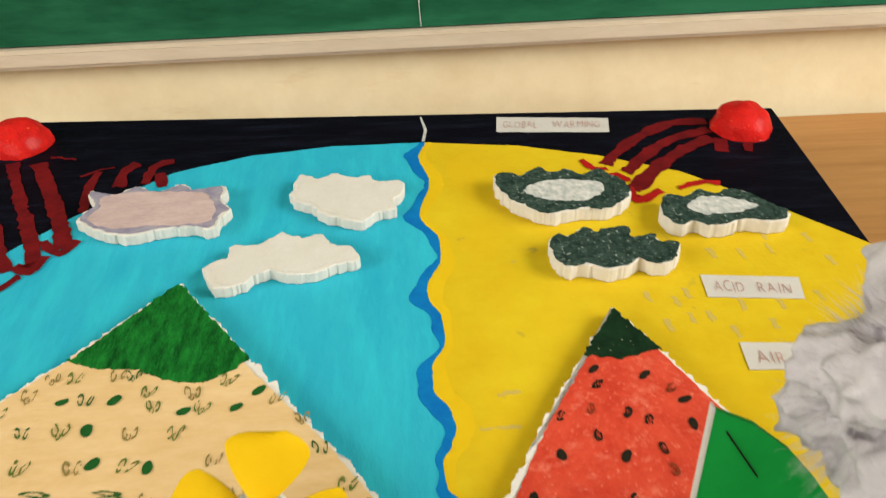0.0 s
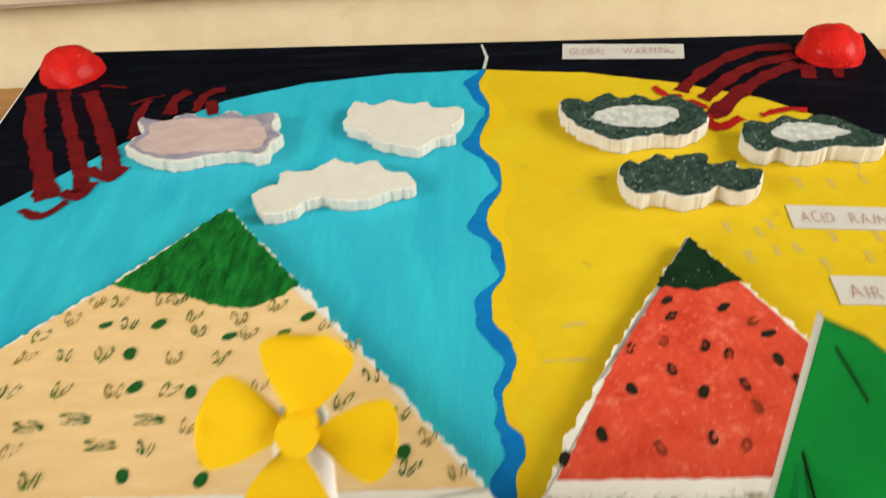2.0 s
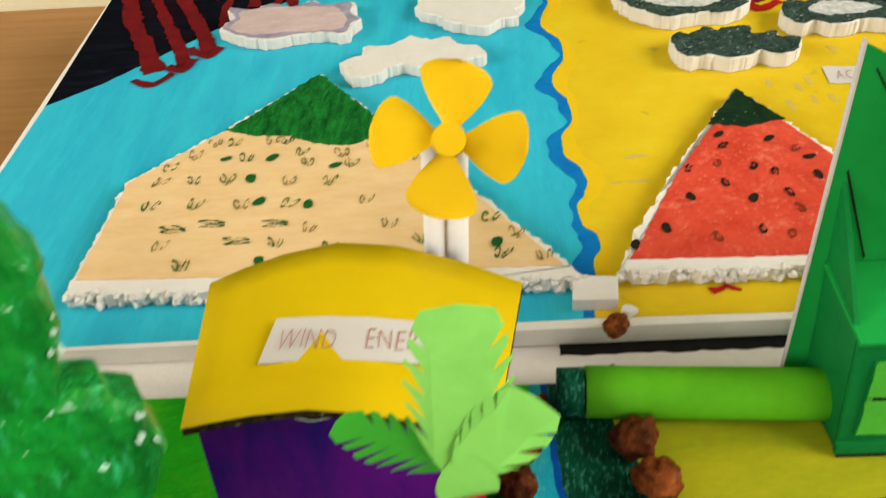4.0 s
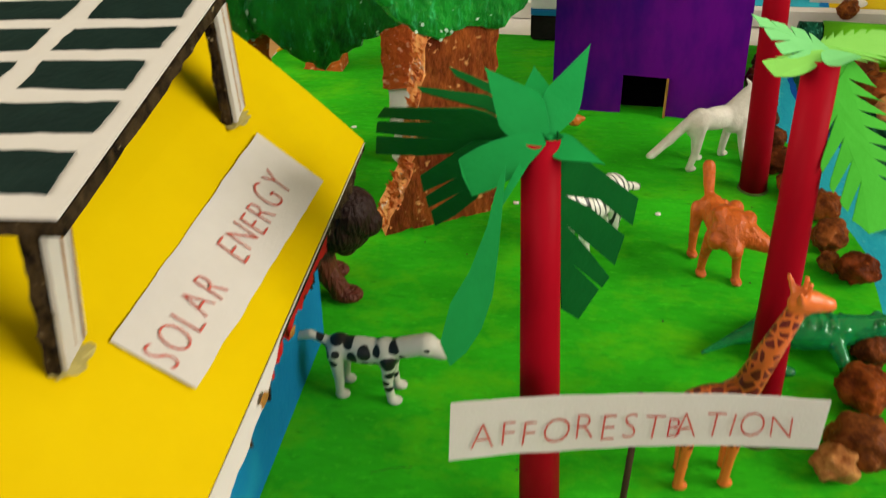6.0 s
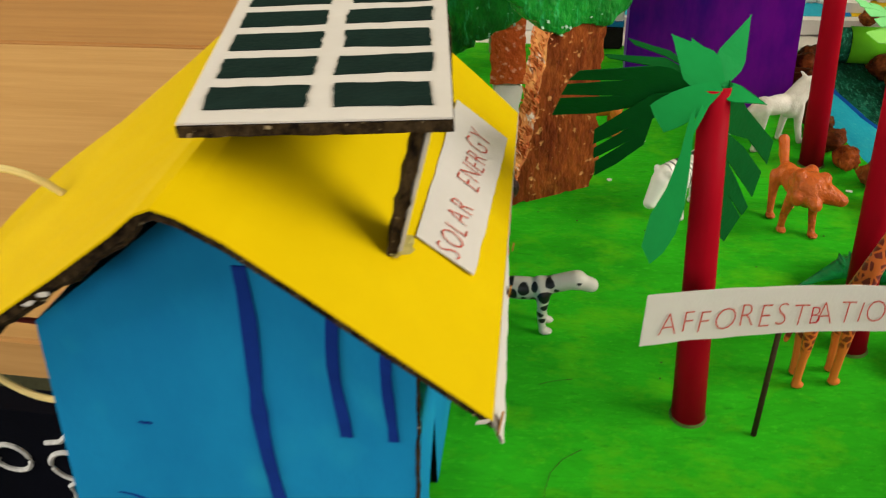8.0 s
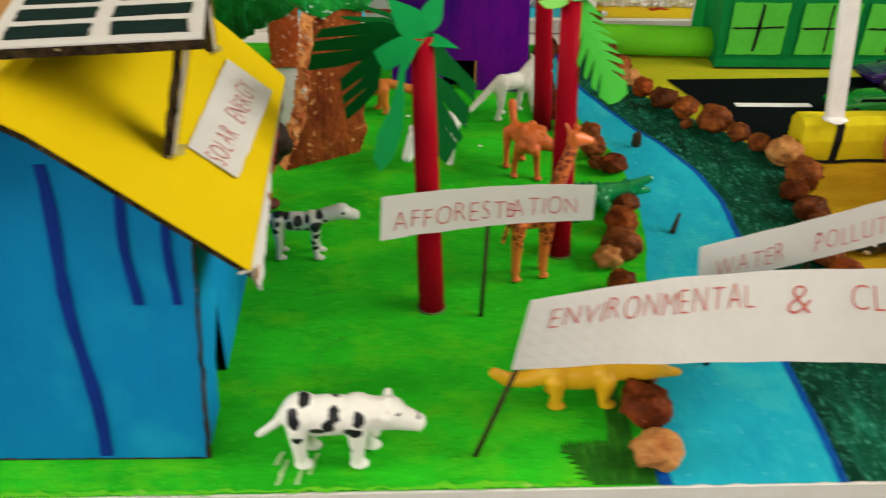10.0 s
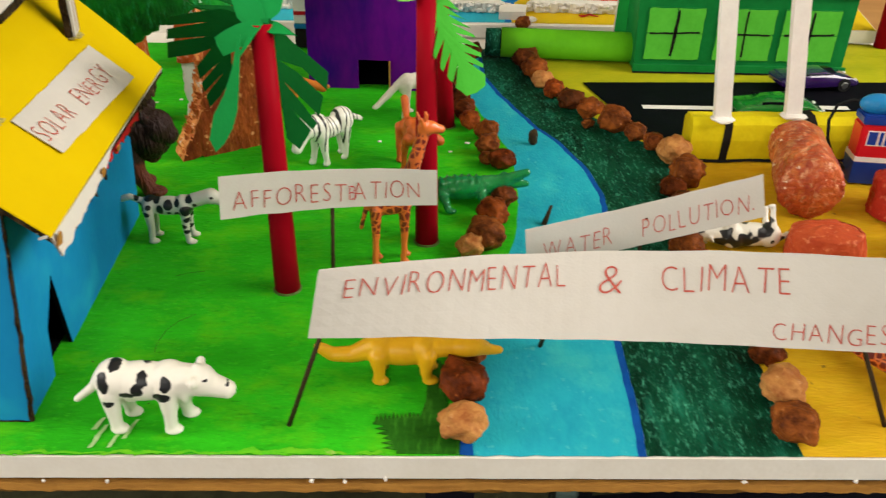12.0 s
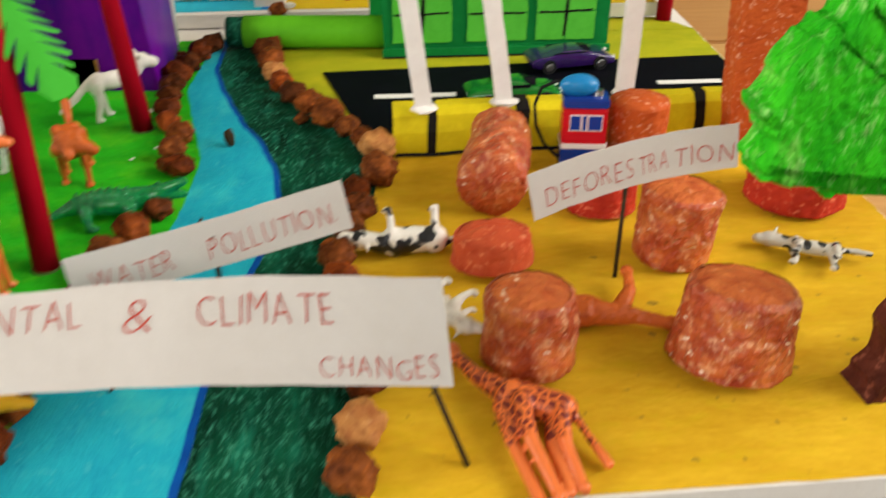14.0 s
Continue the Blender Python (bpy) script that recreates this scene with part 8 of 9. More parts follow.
factory()
bm = bmesh.new()
tube(bm, (0.412, 0.537, 0.0005), (0.413, 0.539, 0.060), 0.0068, 0.0066, 20)
t = thing("paper_post", (0.412, 0.537, 0.0005), "short red rolled paper post behind the road", "paper post")
part("tube", bm, M["trunk_red"], t, smooth=True)
bm = bmesh.new()
tube(bm, (0.047, 0.489, 0.0135), (0.1625, 0.481, 0.0135), 0.0130, 0.0130, 28, True, 6)
t = thing("paper_roll", (0.10, 0.485, 0.0005), "light green rolled paper pipe lying by the river", "paper roll")
part("roll", bm, M["culvert"], t, smooth=True)
bm = bmesh.new()
# black disc paints the shaded mouth of the capped roll
tube(bm, (0.0465, 0.489, 0.0135), (0.0472, 0.489, 0.0135), 0.0110, 0.0110, 24)
part("opening", bm, M["inner_shade"], t, "black disc painting the shade of the open end")
bm = bmesh.new()
tube(bm, (0.0330, 0.4900, 0.0130), (0.0464, 0.4891, 0.0130), 0.0122, 0.0126, 24, True, 2)
part("dark_sleeve", bm, M["sludge"], t, "dark green painted end of the roll", smooth=True)


def cotton():
    t = thing("smoke_cotton", (0.240, 0.498, 0.131), "grey cotton wool smoke above the factory", "cotton smoke")
    bm = bmesh.new()
    tube(bm, (0.240, 0.4985, 0.078), (0.240, 0.4985, 0.165), 0.006, 0.006, 16)
    part("chimney", bm, M["tube"], t, "white paper chimney", smooth=True)
    rnd = random.Random(12)
    bm = bmesh.new()
    for i in range(26):
        a, b = rnd.uniform(0, 6.28), rnd.uniform(-1, 1)
        c = Vector((0.238 + 0.038 * math.cos(a) * math.sqrt(1 - b * b), 0.499 + 0.022 * math.sin(a), 0.186 + 0.042 * b))
        blob(bm, c, [rnd.uniform(0.014, 0.024) for _ in range(3)], 4, 0.5, i * 3.7, 2.6)
    body = part("cotton_wool", bm, M["cotton"], t, "soft grey cotton wool", smooth=True)
    r = body.modifiers.new("fuse", "REMESH")
    r.mode, r.voxel_size, r.use_smooth_shade = "VOXEL", 0.0016, True
    sm = body.modifiers.new("soften", "SMOOTH")
    sm.factor, sm.iterations = 0.5, 14
    # loose fibres
    bm = bmesh.new()
    for i in range(2600):
        a, b = rnd.uniform(0, 6.28), rnd.uniform(-1, 1)
        s = math.sqrt(1 - b * b)
        nrm = Vector((math.cos(a) * s, math.sin(a) * s * 0.7, b))
        p = Vector((0.238 + 0.058 * nrm.x, 0.499 + 0.042 * nrm.y, 0.188 + 0.060 * nrm.z))
        q = p + nrm * rnd.uniform(0.001, 0.006) + Vector([rnd.uniform(-0.006, 0.006) for _ in range(3)])
        w = Vector([rnd.uniform(-1, 1) for _ in range(3)]).normalized() * 0.00022
        o = p - nrm * 0.012
        bm.faces.new([bm.verts.new(k) for k in (o - w, o + w, q)])
    tagged(part("fibre_fluff", bm, M["cotton"], t, "loose cotton fibres"), kind="stuff")


cotton()


def toy_car(loc, yaw, m, label, flat=1.0):
    t = thing("toy_car", loc, label, "toy car", "toy cars on the road")
    R = Matrix.Translation(loc) @ Matrix.Rotation(yaw, 4, "Z")

    def put(name, bm, mm, parent, lab="", smooth=True):
        bmesh.ops.transform(bm, matrix=R, verts=bm.verts)
        return part(name, bm, M[mm], parent, lab, smooth)
    side = [(-0.034, 0.006), (-0.0345, 0.0105), (-0.030, 0.0125), (-0.019, 0.0135), (-0.009, 0.0185 * flat), (0.004, 0.0195 * flat), (0.014, 0.0140), (0.026, 0.0115), (0.0335, 0.0085), (0.034, 0.0045), (0.030, 0.0030), (-0.030, 0.0030)]
    bm = bmesh.new()
    loops = []
    for f, k in ((-1, 0.80), (-0.86, 0.96), (0, 1.0), (0.86, 0.96), (1, 0.80)):
        loops.append([bm.verts.new((x * (0.97 if abs(f) == 1 else 1), 0.0135 * f * (1.0 if z < 0.014 else 0.78), 0.009 + (z - 0.009) * k)) for x, z in side])
    for a, b in zip(loops, loops[1:]):
        for i in range(len(side)):
            bm.faces.new((a[i], a[(i + 1) % len(side)], b[(i + 1) % len(side)], b[i]))
    bm.faces.new(loops[0][::-1])
    bm.faces.new(loops[-1])
    bmesh.ops.bevel(bm, geom=bm.edges[:], offset=0.0006, segments=1, affect="EDGES")
    body = put("body", bm, m, t, "glossy lacquered body")
    bm = bmesh.new()
    for sg in (-1, 1):
        box(bm, -0.0165, 0.0095, sg * 0.0108 - 0.0006, sg * 0.0108 + 0.0006, 0.0142, 0.0175 * flat)
    put("side_window", bm, "car_glass", body, "black windows", False)
    bm = bmesh.new()
    tube(bm, (0.0055, 0, 0.0182 * flat), (0.0135, 0, 0.0148), 0.0085, 0.0095, 4)
    for v in bm.verts:
        v.co.z = max(v.co.z, 0.0138) if v.co.z < 0.0138 else min(v.co.z, 0.0192 * flat)
    put("windscreen", bm, "car_glass", body, "black windscreen", False)
    for x in (-0.0205, 0.0205):
        for sg in (-1, 1):
            bm = bmesh.new()
            tube(bm, (x, sg * 0.0098, 0.0054), (x, sg * 0.0142, 0.0054), 0.0054, 0.0054, 16)
            w = put("wheel", bm, "tyre", t, "black wheel", False)
            bm = bmesh.new()
            tube(bm, (x, sg * 0.0142, 0.0054), (x, sg * 0.0147, 0.0054), 0.0030, 0.0026, 10)
            put("rim", bm, "steel", w, "silver rim", False)
    for sg in (-1, 1):
        bm = bmesh.new()
        blob(bm, (0.0325, sg * 0.0085, 0.0085), (0.0016, 0.0026, 0.0012), 1)
        put("headlight", bm, "bat_white", body, "clear headlight")


toy_car((0.303, 0.424, 0.0012), 0.16, "car_purple", "glossy purple toy sports car on the black road", 0.84)
toy_car((0.2495, 0.357, 0.0012), 0.05, "car_green", "glossy dark green toy car on the black road", 0.92)


# ---------- paper signs on sticks ----------
label_strip("paper_sign", [(-0.0535, 0.0115, 0.0785), (0.1740, 0.0260, 0.0790), (0.1775, 0.0165, 0.0395), (-0.0590, 0.0085, 0.0490)],
            [("ENVIRONMENTAL", 0.043, 0.436, 0.42, 0.30), ("&", 0.498, 0.542, 0.47, 0.36), ("CLIMATE", 0.616, 0.832, 0.45, 0.30), ("CHANGES", 0.805, 0.982, 0.925, 0.22)],
            "long white paper sign on sticks at the front", poles=(((-0.0705, 0.013, 0.0), (-0.0515, 0.0175, 0.056)), ((0.183, 0.017, 0.0), (0.1600, 0.0385, 0.058)), ((0.0405, 0.069, 0.0), (0.0480, 0.0540, 0.052))), waves=0.0003, sag=(0, 0.039, -0.018), sag_low=(0, 0.023, -0.0145))
label_strip("paper_sign", [(-0.1095, 0.094, 0.0745), (-0.0100, 0.1185, 0.0680), (-0.0095, 0.1180, 0.0490), (-0.1105, 0.0925, 0.0530)],
            [("AFFOREST", 0.055, 0.565, 0.80, 0.50), ("ATION", 0.60, 0.915, 0.80, 0.50)], "white paper sign on a stick among the palms",
            poles=(((-0.0620, 0.107, 0.0), (-0.0600, 0.1125, 0.068)),), waves=0.0002, blot=[("B", 0.578, 0.612, 0.78, 0.42)], sag=(0, 0.002, 0.0012))
label_strip("paper_sign", [(0.0305, 0.080, 0.0575), (0.1390, 0.096, 0.0800), (0.1430, 0.092, 0.0600), (0.0325, 0.078, 0.0375)],
            [("WATER", 0.07, 0.36, 0.82, 0.48), ("POLLUTION.", 0.49, 0.955, 0.78, 0.46)], "white paper sign slanting over the river",
            poles=(((0.0860, 0.096, 0.0), (0.0870, 0.0895, 0.060)),), waves=0.0002, sag=(0, 0.002, -0.002))
label_strip("paper_sign", [(0.2195, 0.127, 0.0625), (0.3150, 0.134, 0.0815), (0.3180, 0.133, 0.0600), (0.2240, 0.125, 0.0400)],
            [("DEFORES", 0.07, 0.50, 0.80, 0.46), ("TRA", 0.53, 0.67, 0.78, 0.46), ("TION", 0.70, 0.975, 0.80, 0.46)], "white paper sign on a stick among the stumps",
            poles=(((0.2680, 0.1355, 0.0), (0.2685, 0.1385, 0.064)),), waves=0.0002, sag=(0, 0.005, 0.0015))
bm = bmesh.new()
tube(bm, (0.0545, 0.186, 0.0), (0.0590, 0.192, 0.010), 0.0018, 0.0009, 8)
single("litter", bm, M["stick"], (0.0545, 0.186, 0.0), "dark stick stub leaning in the river", "litter", smooth=True)
bm = bmesh.new()
blob(bm, (0.0585, 0.301, 0.0055), (0.0035, 0.003, 0.0062), 2, 0.4, 5)
single("litter", bm, M["stick"], (0.0585, 0.301, 0.0), "small dark lump of litter standing in the river", "litter", smooth=True)


# ---------- toy animal figures, plain moulded shapes ----------
def figure(name, label, m, prims, loc, yaw=0.0, roll=0.0, pitch=0.0, lift=0.0, size=1.0, voxel=0.0008):
    bm = bmesh.new()
    for kind, *a in prims:
        if kind == "c":
            p0, p1, r0, r1 = a
            tube(bm, p0, p1, r0, r1, 12, True, 2)
            blob(bm, p0, (r0,) * 3, 2)
            blob(bm, p1, (r1,) * 3, 2)
        else:
            blob(bm, a[0], a[1], 3)
    for v in bm.verts:
        v.co *= 0.001 * size
    ob = new(name, finish(name, bm, M[m], True))
    ob.matrix_world = Matrix.Translation((loc[0], loc[1], lift)) @ Matrix.Rotation(yaw, 4, "Z") @ Matrix.Rotation(pitch, 4, "Y") @ Matrix.Rotation(roll, 4, "X")
    r = ob.modifiers.new("fuse", "REMESH")
    r.mode, r.voxel_size, r.use_smooth_shade = "VOXEL", voxel, True
    s = ob.modifiers.new("soften", "SMOOTH")
    s.factor, s.iterations = 0.5, 3
    return tagged(ob, label, "toy animal", "toy animal figures")


def quadruped(body=30, h=20, rb=8, leg=3.0, neck=(8, 6), head=(10, 5.5), tail=((-8, -4), (-16, -12)), ears=True, gait=0.0, spread=5.2, foot=1.25, snout=0.6):
    """Prims in millimetres, looking along +x, feet on z = 0."""
    b = body / 2
    out = [("e", (0, 0, h), (b * 1.02, rb * 0.86, rb * 0.95)), ("e", (b * 0.62, 0, h + 0.5), (rb * 0.98, rb * 0.9, rb * 1.05)), ("e", (-b * 0.66, 0, h + 0.2), (rb * 0.95, rb * 0.9, rb)),]
    for sx, ph in ((1, 1), (-1, -1)):
        for sy in (1, -1):
            x = sx * b * 0.74
            dx = gait * sy * ph
            knee = (x + dx * 0.5 - sx * 0.8, sy * spread, h * 0.45)
            out += [("c", (x, sy * spread * 0.85, h), knee, leg * 1.5, leg), ("c", knee, (x + dx, sy * spread, leg * 0.55), leg, leg * 0.8), ("e", (x + dx + 1.2, sy * spread, leg * 0.62), (leg * foot * 1.15, leg * foot * 0.9, leg * 0.66))]
    hx, hz = b + neck[0], h + neck[1]
    out += [("c", (b * 0.75, 0, h + 2), (hx, 0, hz), rb * 0.72, head[1] * 0.9), ("e", (hx + head[0] * 0.2, 0, hz), (head[0] * 0.62, head[1] * 0.95, head[1])), ("c", (hx + head[0] * 0.3, 0, hz - 0.6), (hx + head[0], 0, hz - 2), head[1] * 0.8, head[1] * snout)]
    if ears:
        for sy in (1, -1):
            out += [("c", (hx - 0.5, sy * head[1] * 0.7, hz + head[1] * 0.6), (hx - 1.5, sy * head[1] * 1.25, hz + head[1] * 1.1), 1.4, 0.8)]
    p = (-b * 0.95, 0, h + rb * 0.4)
    for dx, dz in tail:
        q = (-b + dx, 0, h + dz)
        out.append(("c", p, q, 2.0, 1.7))
        p = q
    return out


cow_legs = []
for x, sy, dx in ((10.5, 1, 3.0), (9.5, -1, -0.5), (-12.0, 1, 2.0), (-13.0, -1, 0.5)):
    cow_legs += [("c", (x, sy * 4.2, 20), (x + dx * 0.4, sy * 4.9, 9.5), 4.4, 2.9), ("c", (x + dx * 0.4, sy * 4.9, 9.5), (x + dx, sy * 5.0, 2.4), 2.8, 2.5), ("e", (x + dx + 0.8, sy * 5.0, 1.8), (3.9, 3.1, 1.9))]
figure("toy_cow", "white toy cow with black patches standing on the grass", "cow", cow_legs + [
    ("e", (-1, 0, 22.5), (16, 7.8, 8.2)), ("e", (9.5, 0, 22.5), (8.0, 8.2, 9.0)), ("e", (-11.5, 0, 23.2), (8.0, 8.0, 8.8)), ("c", (12, 0, 23), (19, 0, 23), 7.4, 6.6), ("e", (16.2, 0, 20.0), (2.6, 6.8, 7.6)),
    ("e", (22, 0, 23.2), (6.2, 6.4, 6.8)), ("c", (24, 0, 21.5), (31.5, 0, 18.8), 5.4, 4.0), ("e", (32.2, 0, 18.4), (2.6, 4.1, 3.5)), ("e", (20.8, 6.6, 27.0), (1.8, 2.6, 2.4)), ("e", (20.8, -6.6, 27.0), (1.8, 2.6, 2.4)), ("c", (21, 0, 29), (20.5, 0, 30.6), 1.8, 1.1),
    ("e", (-6, 0, 14.6), (4.0, 3.4, 2.0)), ("c", (-17.5, 0, 25), (-21.0, 0, 19), 2.2, 1.9), ("c", (-21.0, 0, 19), (-28.5, 0, 12.5), 1.9, 1.5)], (-0.1270, 0.0130, 0), 0.0, size=1.03)
figure("toy_dalmatian", "white spotted toy dog standing on the grass", "dog", quadruped(27, 21, 5.6, 2.0, (8.5, 6.0), (7.5, 4.5), ((-6, 5), (-12, 3)), spread=4.0, snout=0.74, foot=1.4, ears=False), (-0.1585, 0.1625, 0), 0.0, size=1.04)
figure("toy_anteater", "yellow toy beast with a long snout by the stones", "toy_yellow", quadruped(30, 14.5, 7.5, 2.8, (8, 2), (20, 5.0), ((-3, 1),), ears=False, snout=0.4) + [("c", (-12, 0, 17), (-22, 0, 12.5), 5.6, 4.0), ("c", (-22, 0, 12.5), (-31, 0, 12.5), 4.0, 3.4), ("c", (-31, 0, 12.5), (-37, 0, 16.5), 3.4, 2.6)], (-0.024, 0.046, 0), 0.03, size=1.0)
figure("toy_wolf", "plain white toy wolf with a long drooping tail", "toy_white", quadruped(30, 25, 6.2, 2.1, (3, 9), (7.5, 5.2), ((-9, -8), (-20, -15)), gait=-4.0, spread=4.4, snout=0.72) + [("c", (-15, 0, 26), (-34, 0, 10), 2.8, 2.0), ("c", (10, 0, 27), (16, 0, 34), 6.4, 5.6), ("e", (8, 0, 24), (6, 6.4, 8.5)), ("e", (-12, 0, 23), (5, 6.0, 7.0))], (-0.0225, 0.3545, 0), 0.46, size=1.06)
figure("toy_fox", "orange toy fox with a thick tail behind the tree", "toy_orange", quadruped(30, 19, 6.4, 2.6, (7, 4), (11, 5.4), ((-8, 2), (-22, -1)), gait=3.0, spread=4.8) + [("c", (-14, 0, 23), (-33, 0, 17), 3.2, 3.6)], (-0.1290, 0.3585, 0), 3.18, size=1.0)
zeb = [("e", (-11, 0, 27), (8.5, 7.6, 9.2)), ("e", (0, 0, 24.5), (13, 6.9, 7.2)), ("e", (9, 0, 26.5), (7.8, 7.6, 9.6)), ("c", (8, 0, 32), (17, 0, 32.5), 4.6, 4.2), ("c", (10, 0, 28), (20, 0, 28), 7.2, 5.6), ("c", (20, 0, 28), (26, 0, 19), 5.2, 3.8), ("e", (26.8, 0, 17.5), (3.8, 3.6, 3.6)), ("e", (19, 4.6, 33), (1.3, 1.8, 2.6)), ("e", (19, -4.6, 33), (1.3, 1.8, 2.6)), ("c", (-18, 0, 28), (-28, 0, 23), 2.3, 1.9)]
for x, sy, dx in ((8.5, 1, -2.5), (8.5, -1, 2.5), (-11, 1, 1.5), (-12, -1, -2.0)):
    zeb += [("c", (x, sy * 3.8, 23), (x + dx * 0.3, sy * 4.2, 11), 4.0, 2.5), ("c", (x + dx * 0.3, sy * 4.2, 11), (x + dx, sy * 4.3, 2), 2.3, 2.0), ("e", (x + dx + 0.8, sy * 4.3, 1.8), (2.9, 2.4, 1.8))]
figure("toy_zebra", "striped black and white toy zebra grazing on the grass", "zebra", zeb, (-0.0810, 0.2680, 0), 3.95, size=1.0)
figure("toy_lion", "orange toy lion with its tail raised on the grass", "toy_rust", quadruped(27, 22, 6.0, 2.0, (4, 3), (5, 5.0), ((-4, 6), (-6, 10)), gait=3.5, spread=6.2, foot=1.4) + [("e", (13, 1, 26), (7.6, 8.6, 9.0)), ("e", (8, 0, 27), (6.0, 7.6, 7.6)), ("e", (5, 4, 31), (3.4, 3.4, 3.4)), ("e", (11, -4, 33), (3.6, 3.2, 3.2)), ("e", (14, 6, 32), (3.2, 3.4, 3.2)), ("e", (10, 7, 22), (3.4, 3.2, 3.8)), ("e", (16, -6, 24), (3.4, 3.2, 4.2)), ("e", (19, 6, 30), (2.0, 2.2, 2.2)), ("c", (16, 4, 27), (20, 10, 25), 6.0, 4.0), ("e", (21, 12, 24), (3.4, 3.6, 3.0)), ("c", (-13, 0, 25), (-19, 0, 36), 1.9, 2.8)], (-0.0265, 0.2650, 0), -1.32, size=1.08)
maned = [("e", (-2, 0, 33), (21, 11, 12)), ("e", (-17, 0, 33), (9, 10.5, 11.5)), ("e", (15, 0, 37), (13, 12.5, 15)), ("e", (20, 0, 33), (12, 12, 12.5)), ("e", (25, -2, 39), (9.5, 9.5, 10)), ("e", (30, -2, 35), (6.5, 6.0, 6.0)), ("c", (19, 0, 28), (20, 0, 22), 8, 5), ("e", (21, 8, 48), (2.6, 2.2, 3.0)), ("e", (21, -9, 47), (2.6, 2.2, 3.0)), ("c", (-25, 0, 36), (-30, 0, 20), 2.2, 2.6)]
for x, sy, st in ((9, -1, 9), (7, 1, 1), (-17, -1, 1), (-18, 1, 5)):
    maned += [("c", (x, sy * 6, 30), (x + st * 0.45, sy * 7, 14), 6.8, 4.8), ("c", (x + st * 0.45, sy * 7, 14), (x + st, sy * 7, 4.5), 4.8, 4.2), ("e", (x + st + 2.5, sy * 7, 3.0), (7.0, 5.0, 3.2))]
figure("toy_lion", "dark brown toy lion with a shaggy black mane by the house", "maned", maned, (-0.2060, 0.2220, 0), 0.0, size=1.12)
croc = [("e", (0, 0, 9.5), (21, 8.6, 7.6)), ("c", (12, 0, 10), (27, 0, 12.5), 7.0, 5.4), ("c", (26, 0, 13.5), (41, 0, 19.0), 4.2, 2.6), ("c", (26, 0, 10.8), (41, 0, 11.2), 3.6, 2.2), ("e", (27, 3.2, 17.2), (2.0, 1.4, 1.5)), ("e", (27, -3.2, 17.2), (2.0, 1.4, 1.5)), ("c", (-17, 0, 9), (-28, -3, 6.0), 5.4, 2.6), ("c", (-28, -3, 6.0), (-40, -9, 3.6), 2.4, 1.0)]
for x, sy in ((11, 1), (11, -1), (-13, 1), (-13, -1)):
    croc += [("c", (x, sy * 6, 8.5), (x + 2, sy * 12.5, 5.5), 3.6, 2.8), ("c", (x + 2, sy * 12.5, 5.5), (x + 3, sy * 15, 1.8), 2.6, 2.0), ("e", (x + 5, sy * 15.5, 1.6), (3.6, 2.8, 1.6))]
for k in range(9):
    croc.append(("e", (-18 + k * 4.6, 0, 16.6 - 0.028 * (k - 4) ** 2 * 6), (1.1, 6.4, 1.3)))
figure("toy_crocodile", "clear green plastic toy crocodile, mouth open, at the river bank", "toy_green", croc, (0.0060, 0.2140, 0), 0.10, size=0.98)


def giraffe_prims(legs=True):
    out = [("e", (0, 0, 38), (13, 6.2, 7.2)), ("e", (7, 0, 40), (7, 6, 8)), ("c", (8, 0, 42), (19, 0, 78), 5.0, 3.0), ("e", (21, 0, 80), (6.0, 3.6, 4.0)), ("c", (22, 0, 80), (28, 0, 78.5), 3.4, 2.5), ("c", (18, 2.4, 82), (16, 4.6, 87), 1.4, 0.9), ("c", (18, -2.4, 82), (16, -4.6, 87), 1.4, 0.9), ("c", (20, 1.3, 83), (20, 1.5, 88), 0.8, 1.1), ("c", (20, -1.3, 83), (20, -1.5, 88), 0.8, 1.1), ("c", (-12, 0, 40), (-16, 0, 24), 1.5, 1.3)]
    for x in (8, -8):
        for sy in (1, -1):
            out += [("c", (x, sy * 3.6, 36), (x + 0.6 * sy, sy * 4.0, 18), 3.1, 2.1), ("c", (x + 0.6 * sy, sy * 4.0, 18), (x + 1.2 * sy, sy * 4.0, 2), 1.9, 1.8), ("e", (x + 1.2 * sy + 0.8, sy * 4.0, 1.6), (3.0, 2.3, 1.7))]
    return out


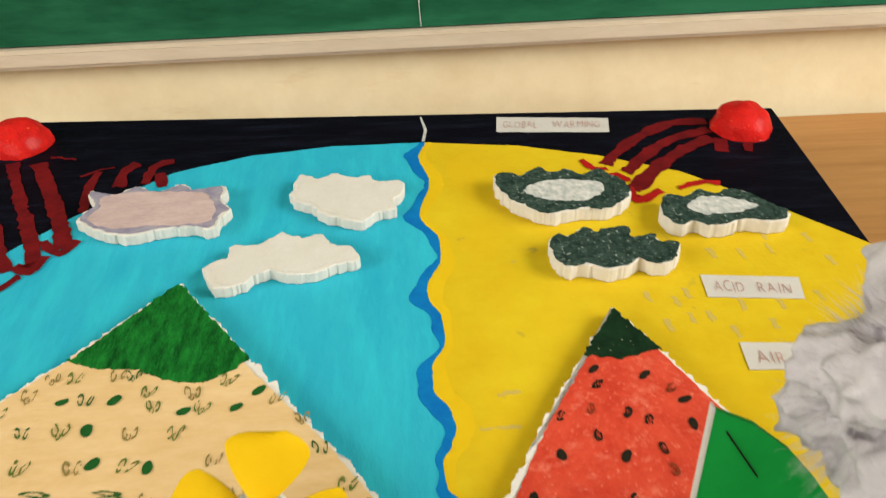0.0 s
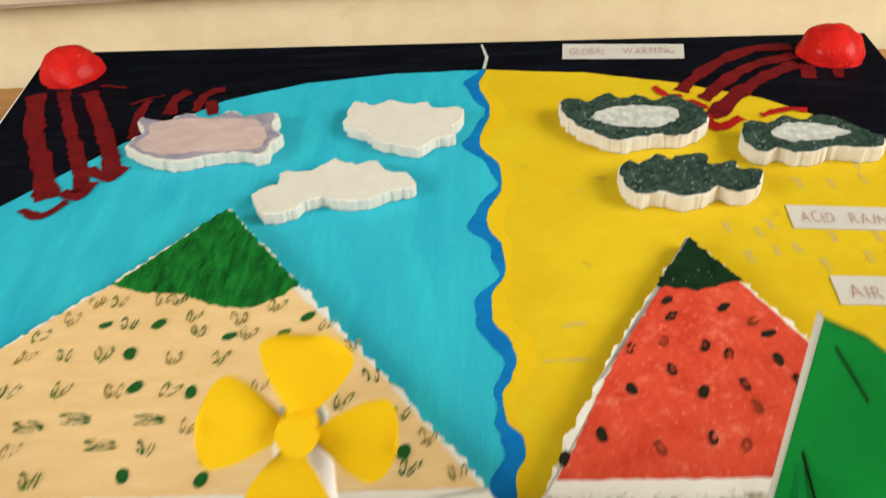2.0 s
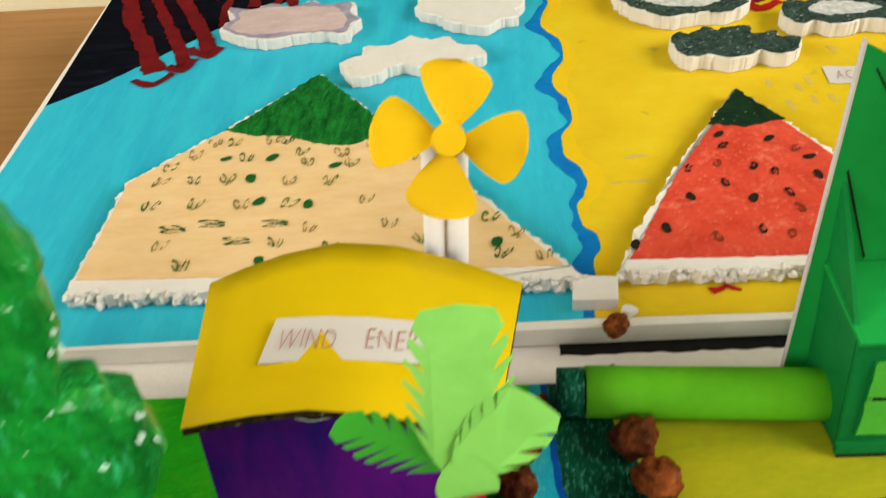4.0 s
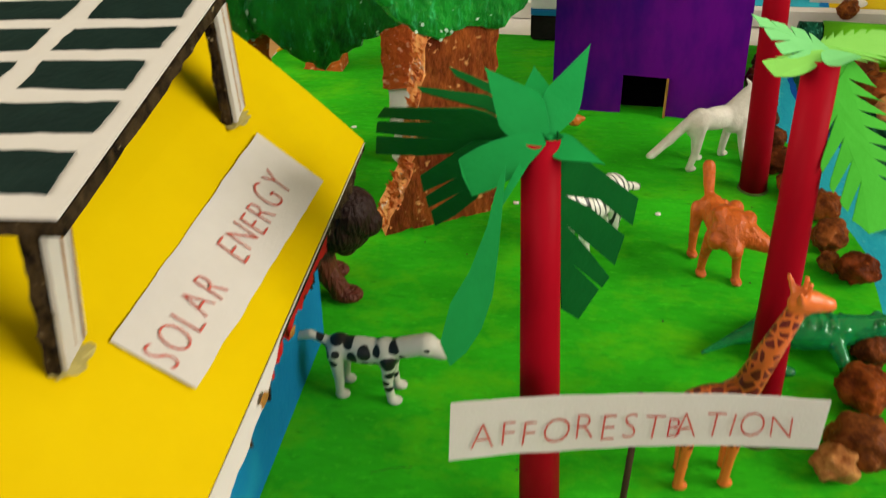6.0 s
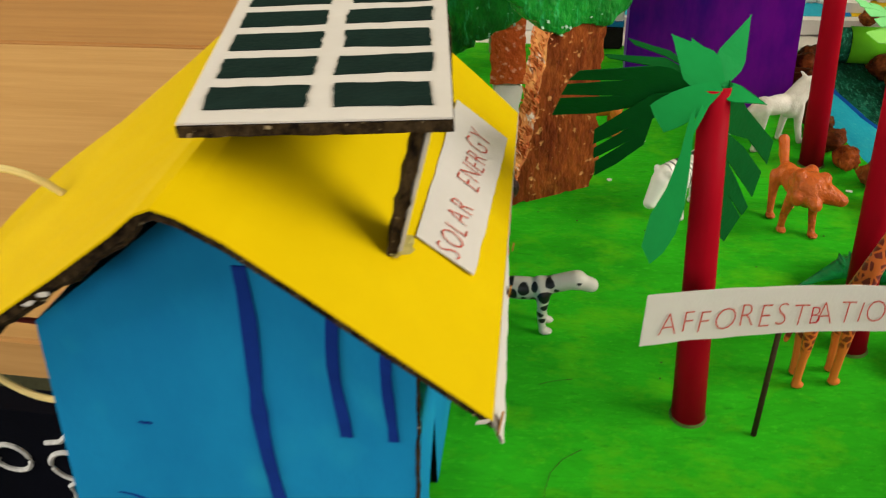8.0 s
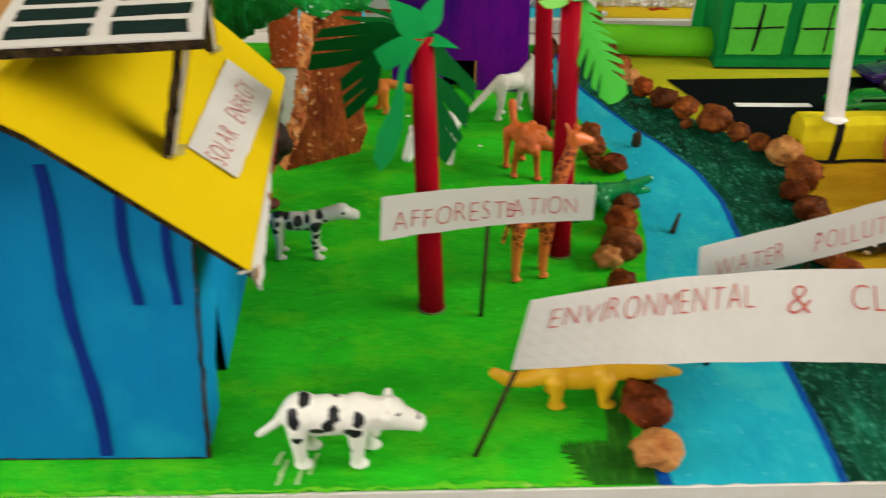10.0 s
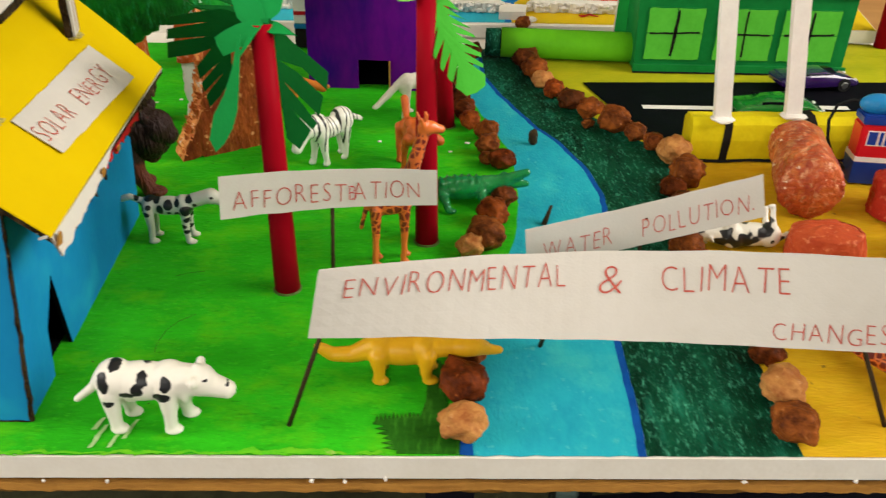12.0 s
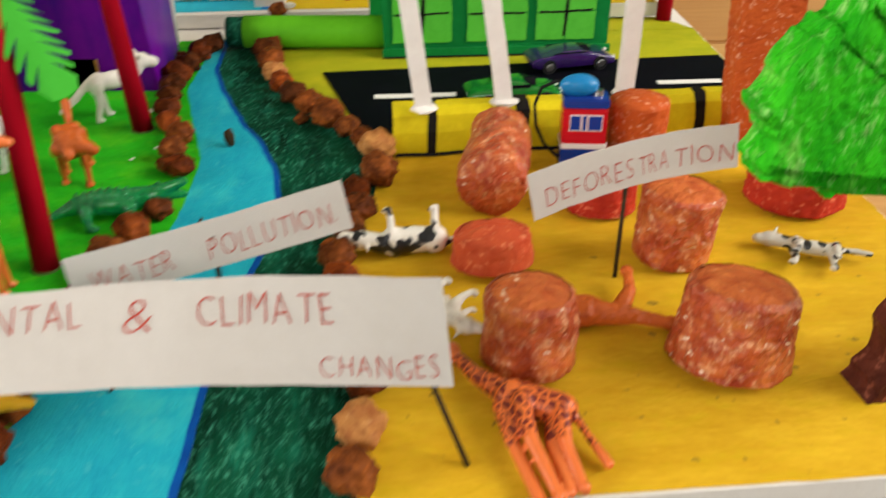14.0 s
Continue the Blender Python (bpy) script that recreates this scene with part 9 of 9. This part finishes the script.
figure("toy_giraffe", "orange toy giraffe with brown patches standing by a palm", "giraffe", giraffe_prims(), (-0.0345, 0.1425, 0), 0.25, size=0.97)
fg = figure("toy_giraffe", "orange toy giraffe lying on its side on dry ground", "giraffe", [
    ("c", (0, 7.2, 47), (-19, 7.0, 38), 7.2, 6.8), ("c", (1, 7.4, 48), (12, 6.0, 62), 5.4, 3.6), ("c", (12, 6.0, 62), (18, 5.0, 74), 3.4, 2.8), ("e", (20, 4.6, 79), (3.6, 3.2, 6.0)),
    ("c", (3, 6, 43), (2, 5.0, 24), 4.6, 3.2), ("c", (2, 5.0, 24), (-4, 3.2, -4), 2.9, 2.4), ("e", (-4.5, 3.0, -6), (2.6, 3.0, 2.6)), ("c", (-3, 11, 40), (-4, 10.0, 20), 4.2, 3.0), ("c", (-4, 10.0, 20), (-10, 5.0, -1), 2.8, 2.4), ("e", (-10.5, 4.6, -3), (2.6, 3.0, 2.6)),
    ("c", (-16, 6, 36), (-12, 5.0, 20), 4.2, 2.9), ("c", (-12, 5.0, 20), (-15, 3.2, 0), 2.6, 2.3), ("c", (-18, 10, 36), (-17, 8.0, 20), 4.0, 2.7), ("c", (-17, 8.0, 20), (-20, 3.6, 3), 2.5, 2.2), ("e", (-20.5, 3.4, 1.5), (2.4, 2.8, 2.4)),
    ("c", (-22, 7, 40), (-27, 4.4, 26), 1.9, 1.6), ("c", (-27, 4.4, 26), (-32, 2.6, 13), 1.6, 2.2)], (0, 0, 0), size=1.0)
fg.matrix_world = Matrix.Translation((0.2025, -0.002, 0.0006)) @ Matrix(((-1, 0, 0, 0), (0, 0, 1, 0), (0, 1, 0, 0), (0, 0, 0, 1)))
fc = figure("toy_cow", "white toy cow with black patches lying on its back", "cow_lying", quadruped(33, 17, 7.6, 1.8, (9, -1), (11, 5.4), ((-6, 0), (-12, 2)), foot=1.3), (0, 0, 0), size=0.98)
fc.matrix_world = Matrix.Translation((0.1700, 0.166, 0.0076)) @ Matrix.Rotation(math.pi + 0.03, 4, "Z") @ Matrix.Rotation(radians(-145), 4, "X") @ Matrix.Translation((0, 0, -0.0166))
fl = figure("toy_lion", "orange toy lion lying on its side behind a stump", "toy_rust", [("e", (-6, 2, 6.5), (12, 9, 6.5)), ("e", (-18, 4, 6.5), (8, 8, 6.5)), ("c", (0, 0, 6.5), (16, -3, 6), 6.0, 4.2), ("c", (16, -3, 6), (32, -7, 4), 3.8, 2.8), ("e", (33, -7, 4), (4.2, 3.4, 3.4)), ("c", (12, 2, 7), (19, 14, 8), 4.6, 3.2), ("c", (19, 14, 8), (21, 26, 9), 3.0, 2.4), ("e", (21, 28, 9), (3.2, 3.6, 3.0))], (0.2495, 0.0985, 0), 0.0, size=1.0)
fw = figure("toy_goat", "small white toy goat lying on dry ground", "toy_white", quadruped(22, 16, 5.6, 2.0, (7, 4), (8, 4.4), ((-4, 2), (-8, 0))), (0, 0, 0), size=0.95)
fw.matrix_world = Matrix.Translation((0.180, 0.110, 0.0058)) @ Matrix.Rotation(-0.75, 4, "Z") @ Matrix.Rotation(radians(85), 4, "X") @ Matrix.Translation((0, 0, -0.014))
fd = figure("toy_dalmatian", "white spotted toy dog lying on its side", "dalmatian", quadruped(29, 19, 4.8, 1.9, (8, 4), (9, 4.6), ((-7, 4), (-15, 3)), spread=3.4), (0, 0, 0), size=0.9)
fd.matrix_world = Matrix.Translation((0.3735, 0.146, 0.0056)) @ Matrix.Rotation(2.75, 4, "Z") @ Matrix.Rotation(radians(100), 4, "X") @ Matrix.Translation((0, 0, -0.018))
figure("toy_lizard", "small yellow toy lying on the grass under the trees", "toy_yellow", [("e", (0, 0, 4), (11, 4, 3.6)), ("c", (8, 0, 4), (16, 3, 3.4), 3.2, 2.0), ("c", (-9, 0, 3.6), (-18, 5, 2.2), 2.6, 1.4), ("c", (4, 3, 3), (7, 8, 1.6), 1.5, 1.3), ("c", (-4, -3, 3), (-6, -8, 1.6), 1.5, 1.3)], (-0.300, 0.466, 0), -0.4)
figure("toy_lizard", "small yellow toy lying on the grass under the trees", "toy_yellow", [("e", (0, 0, 3), (6, 4, 3)), ("c", (4, 0, 3), (9, 2, 2.4), 2.2, 1.6)], (-0.272, 0.453, 0), 0.5)
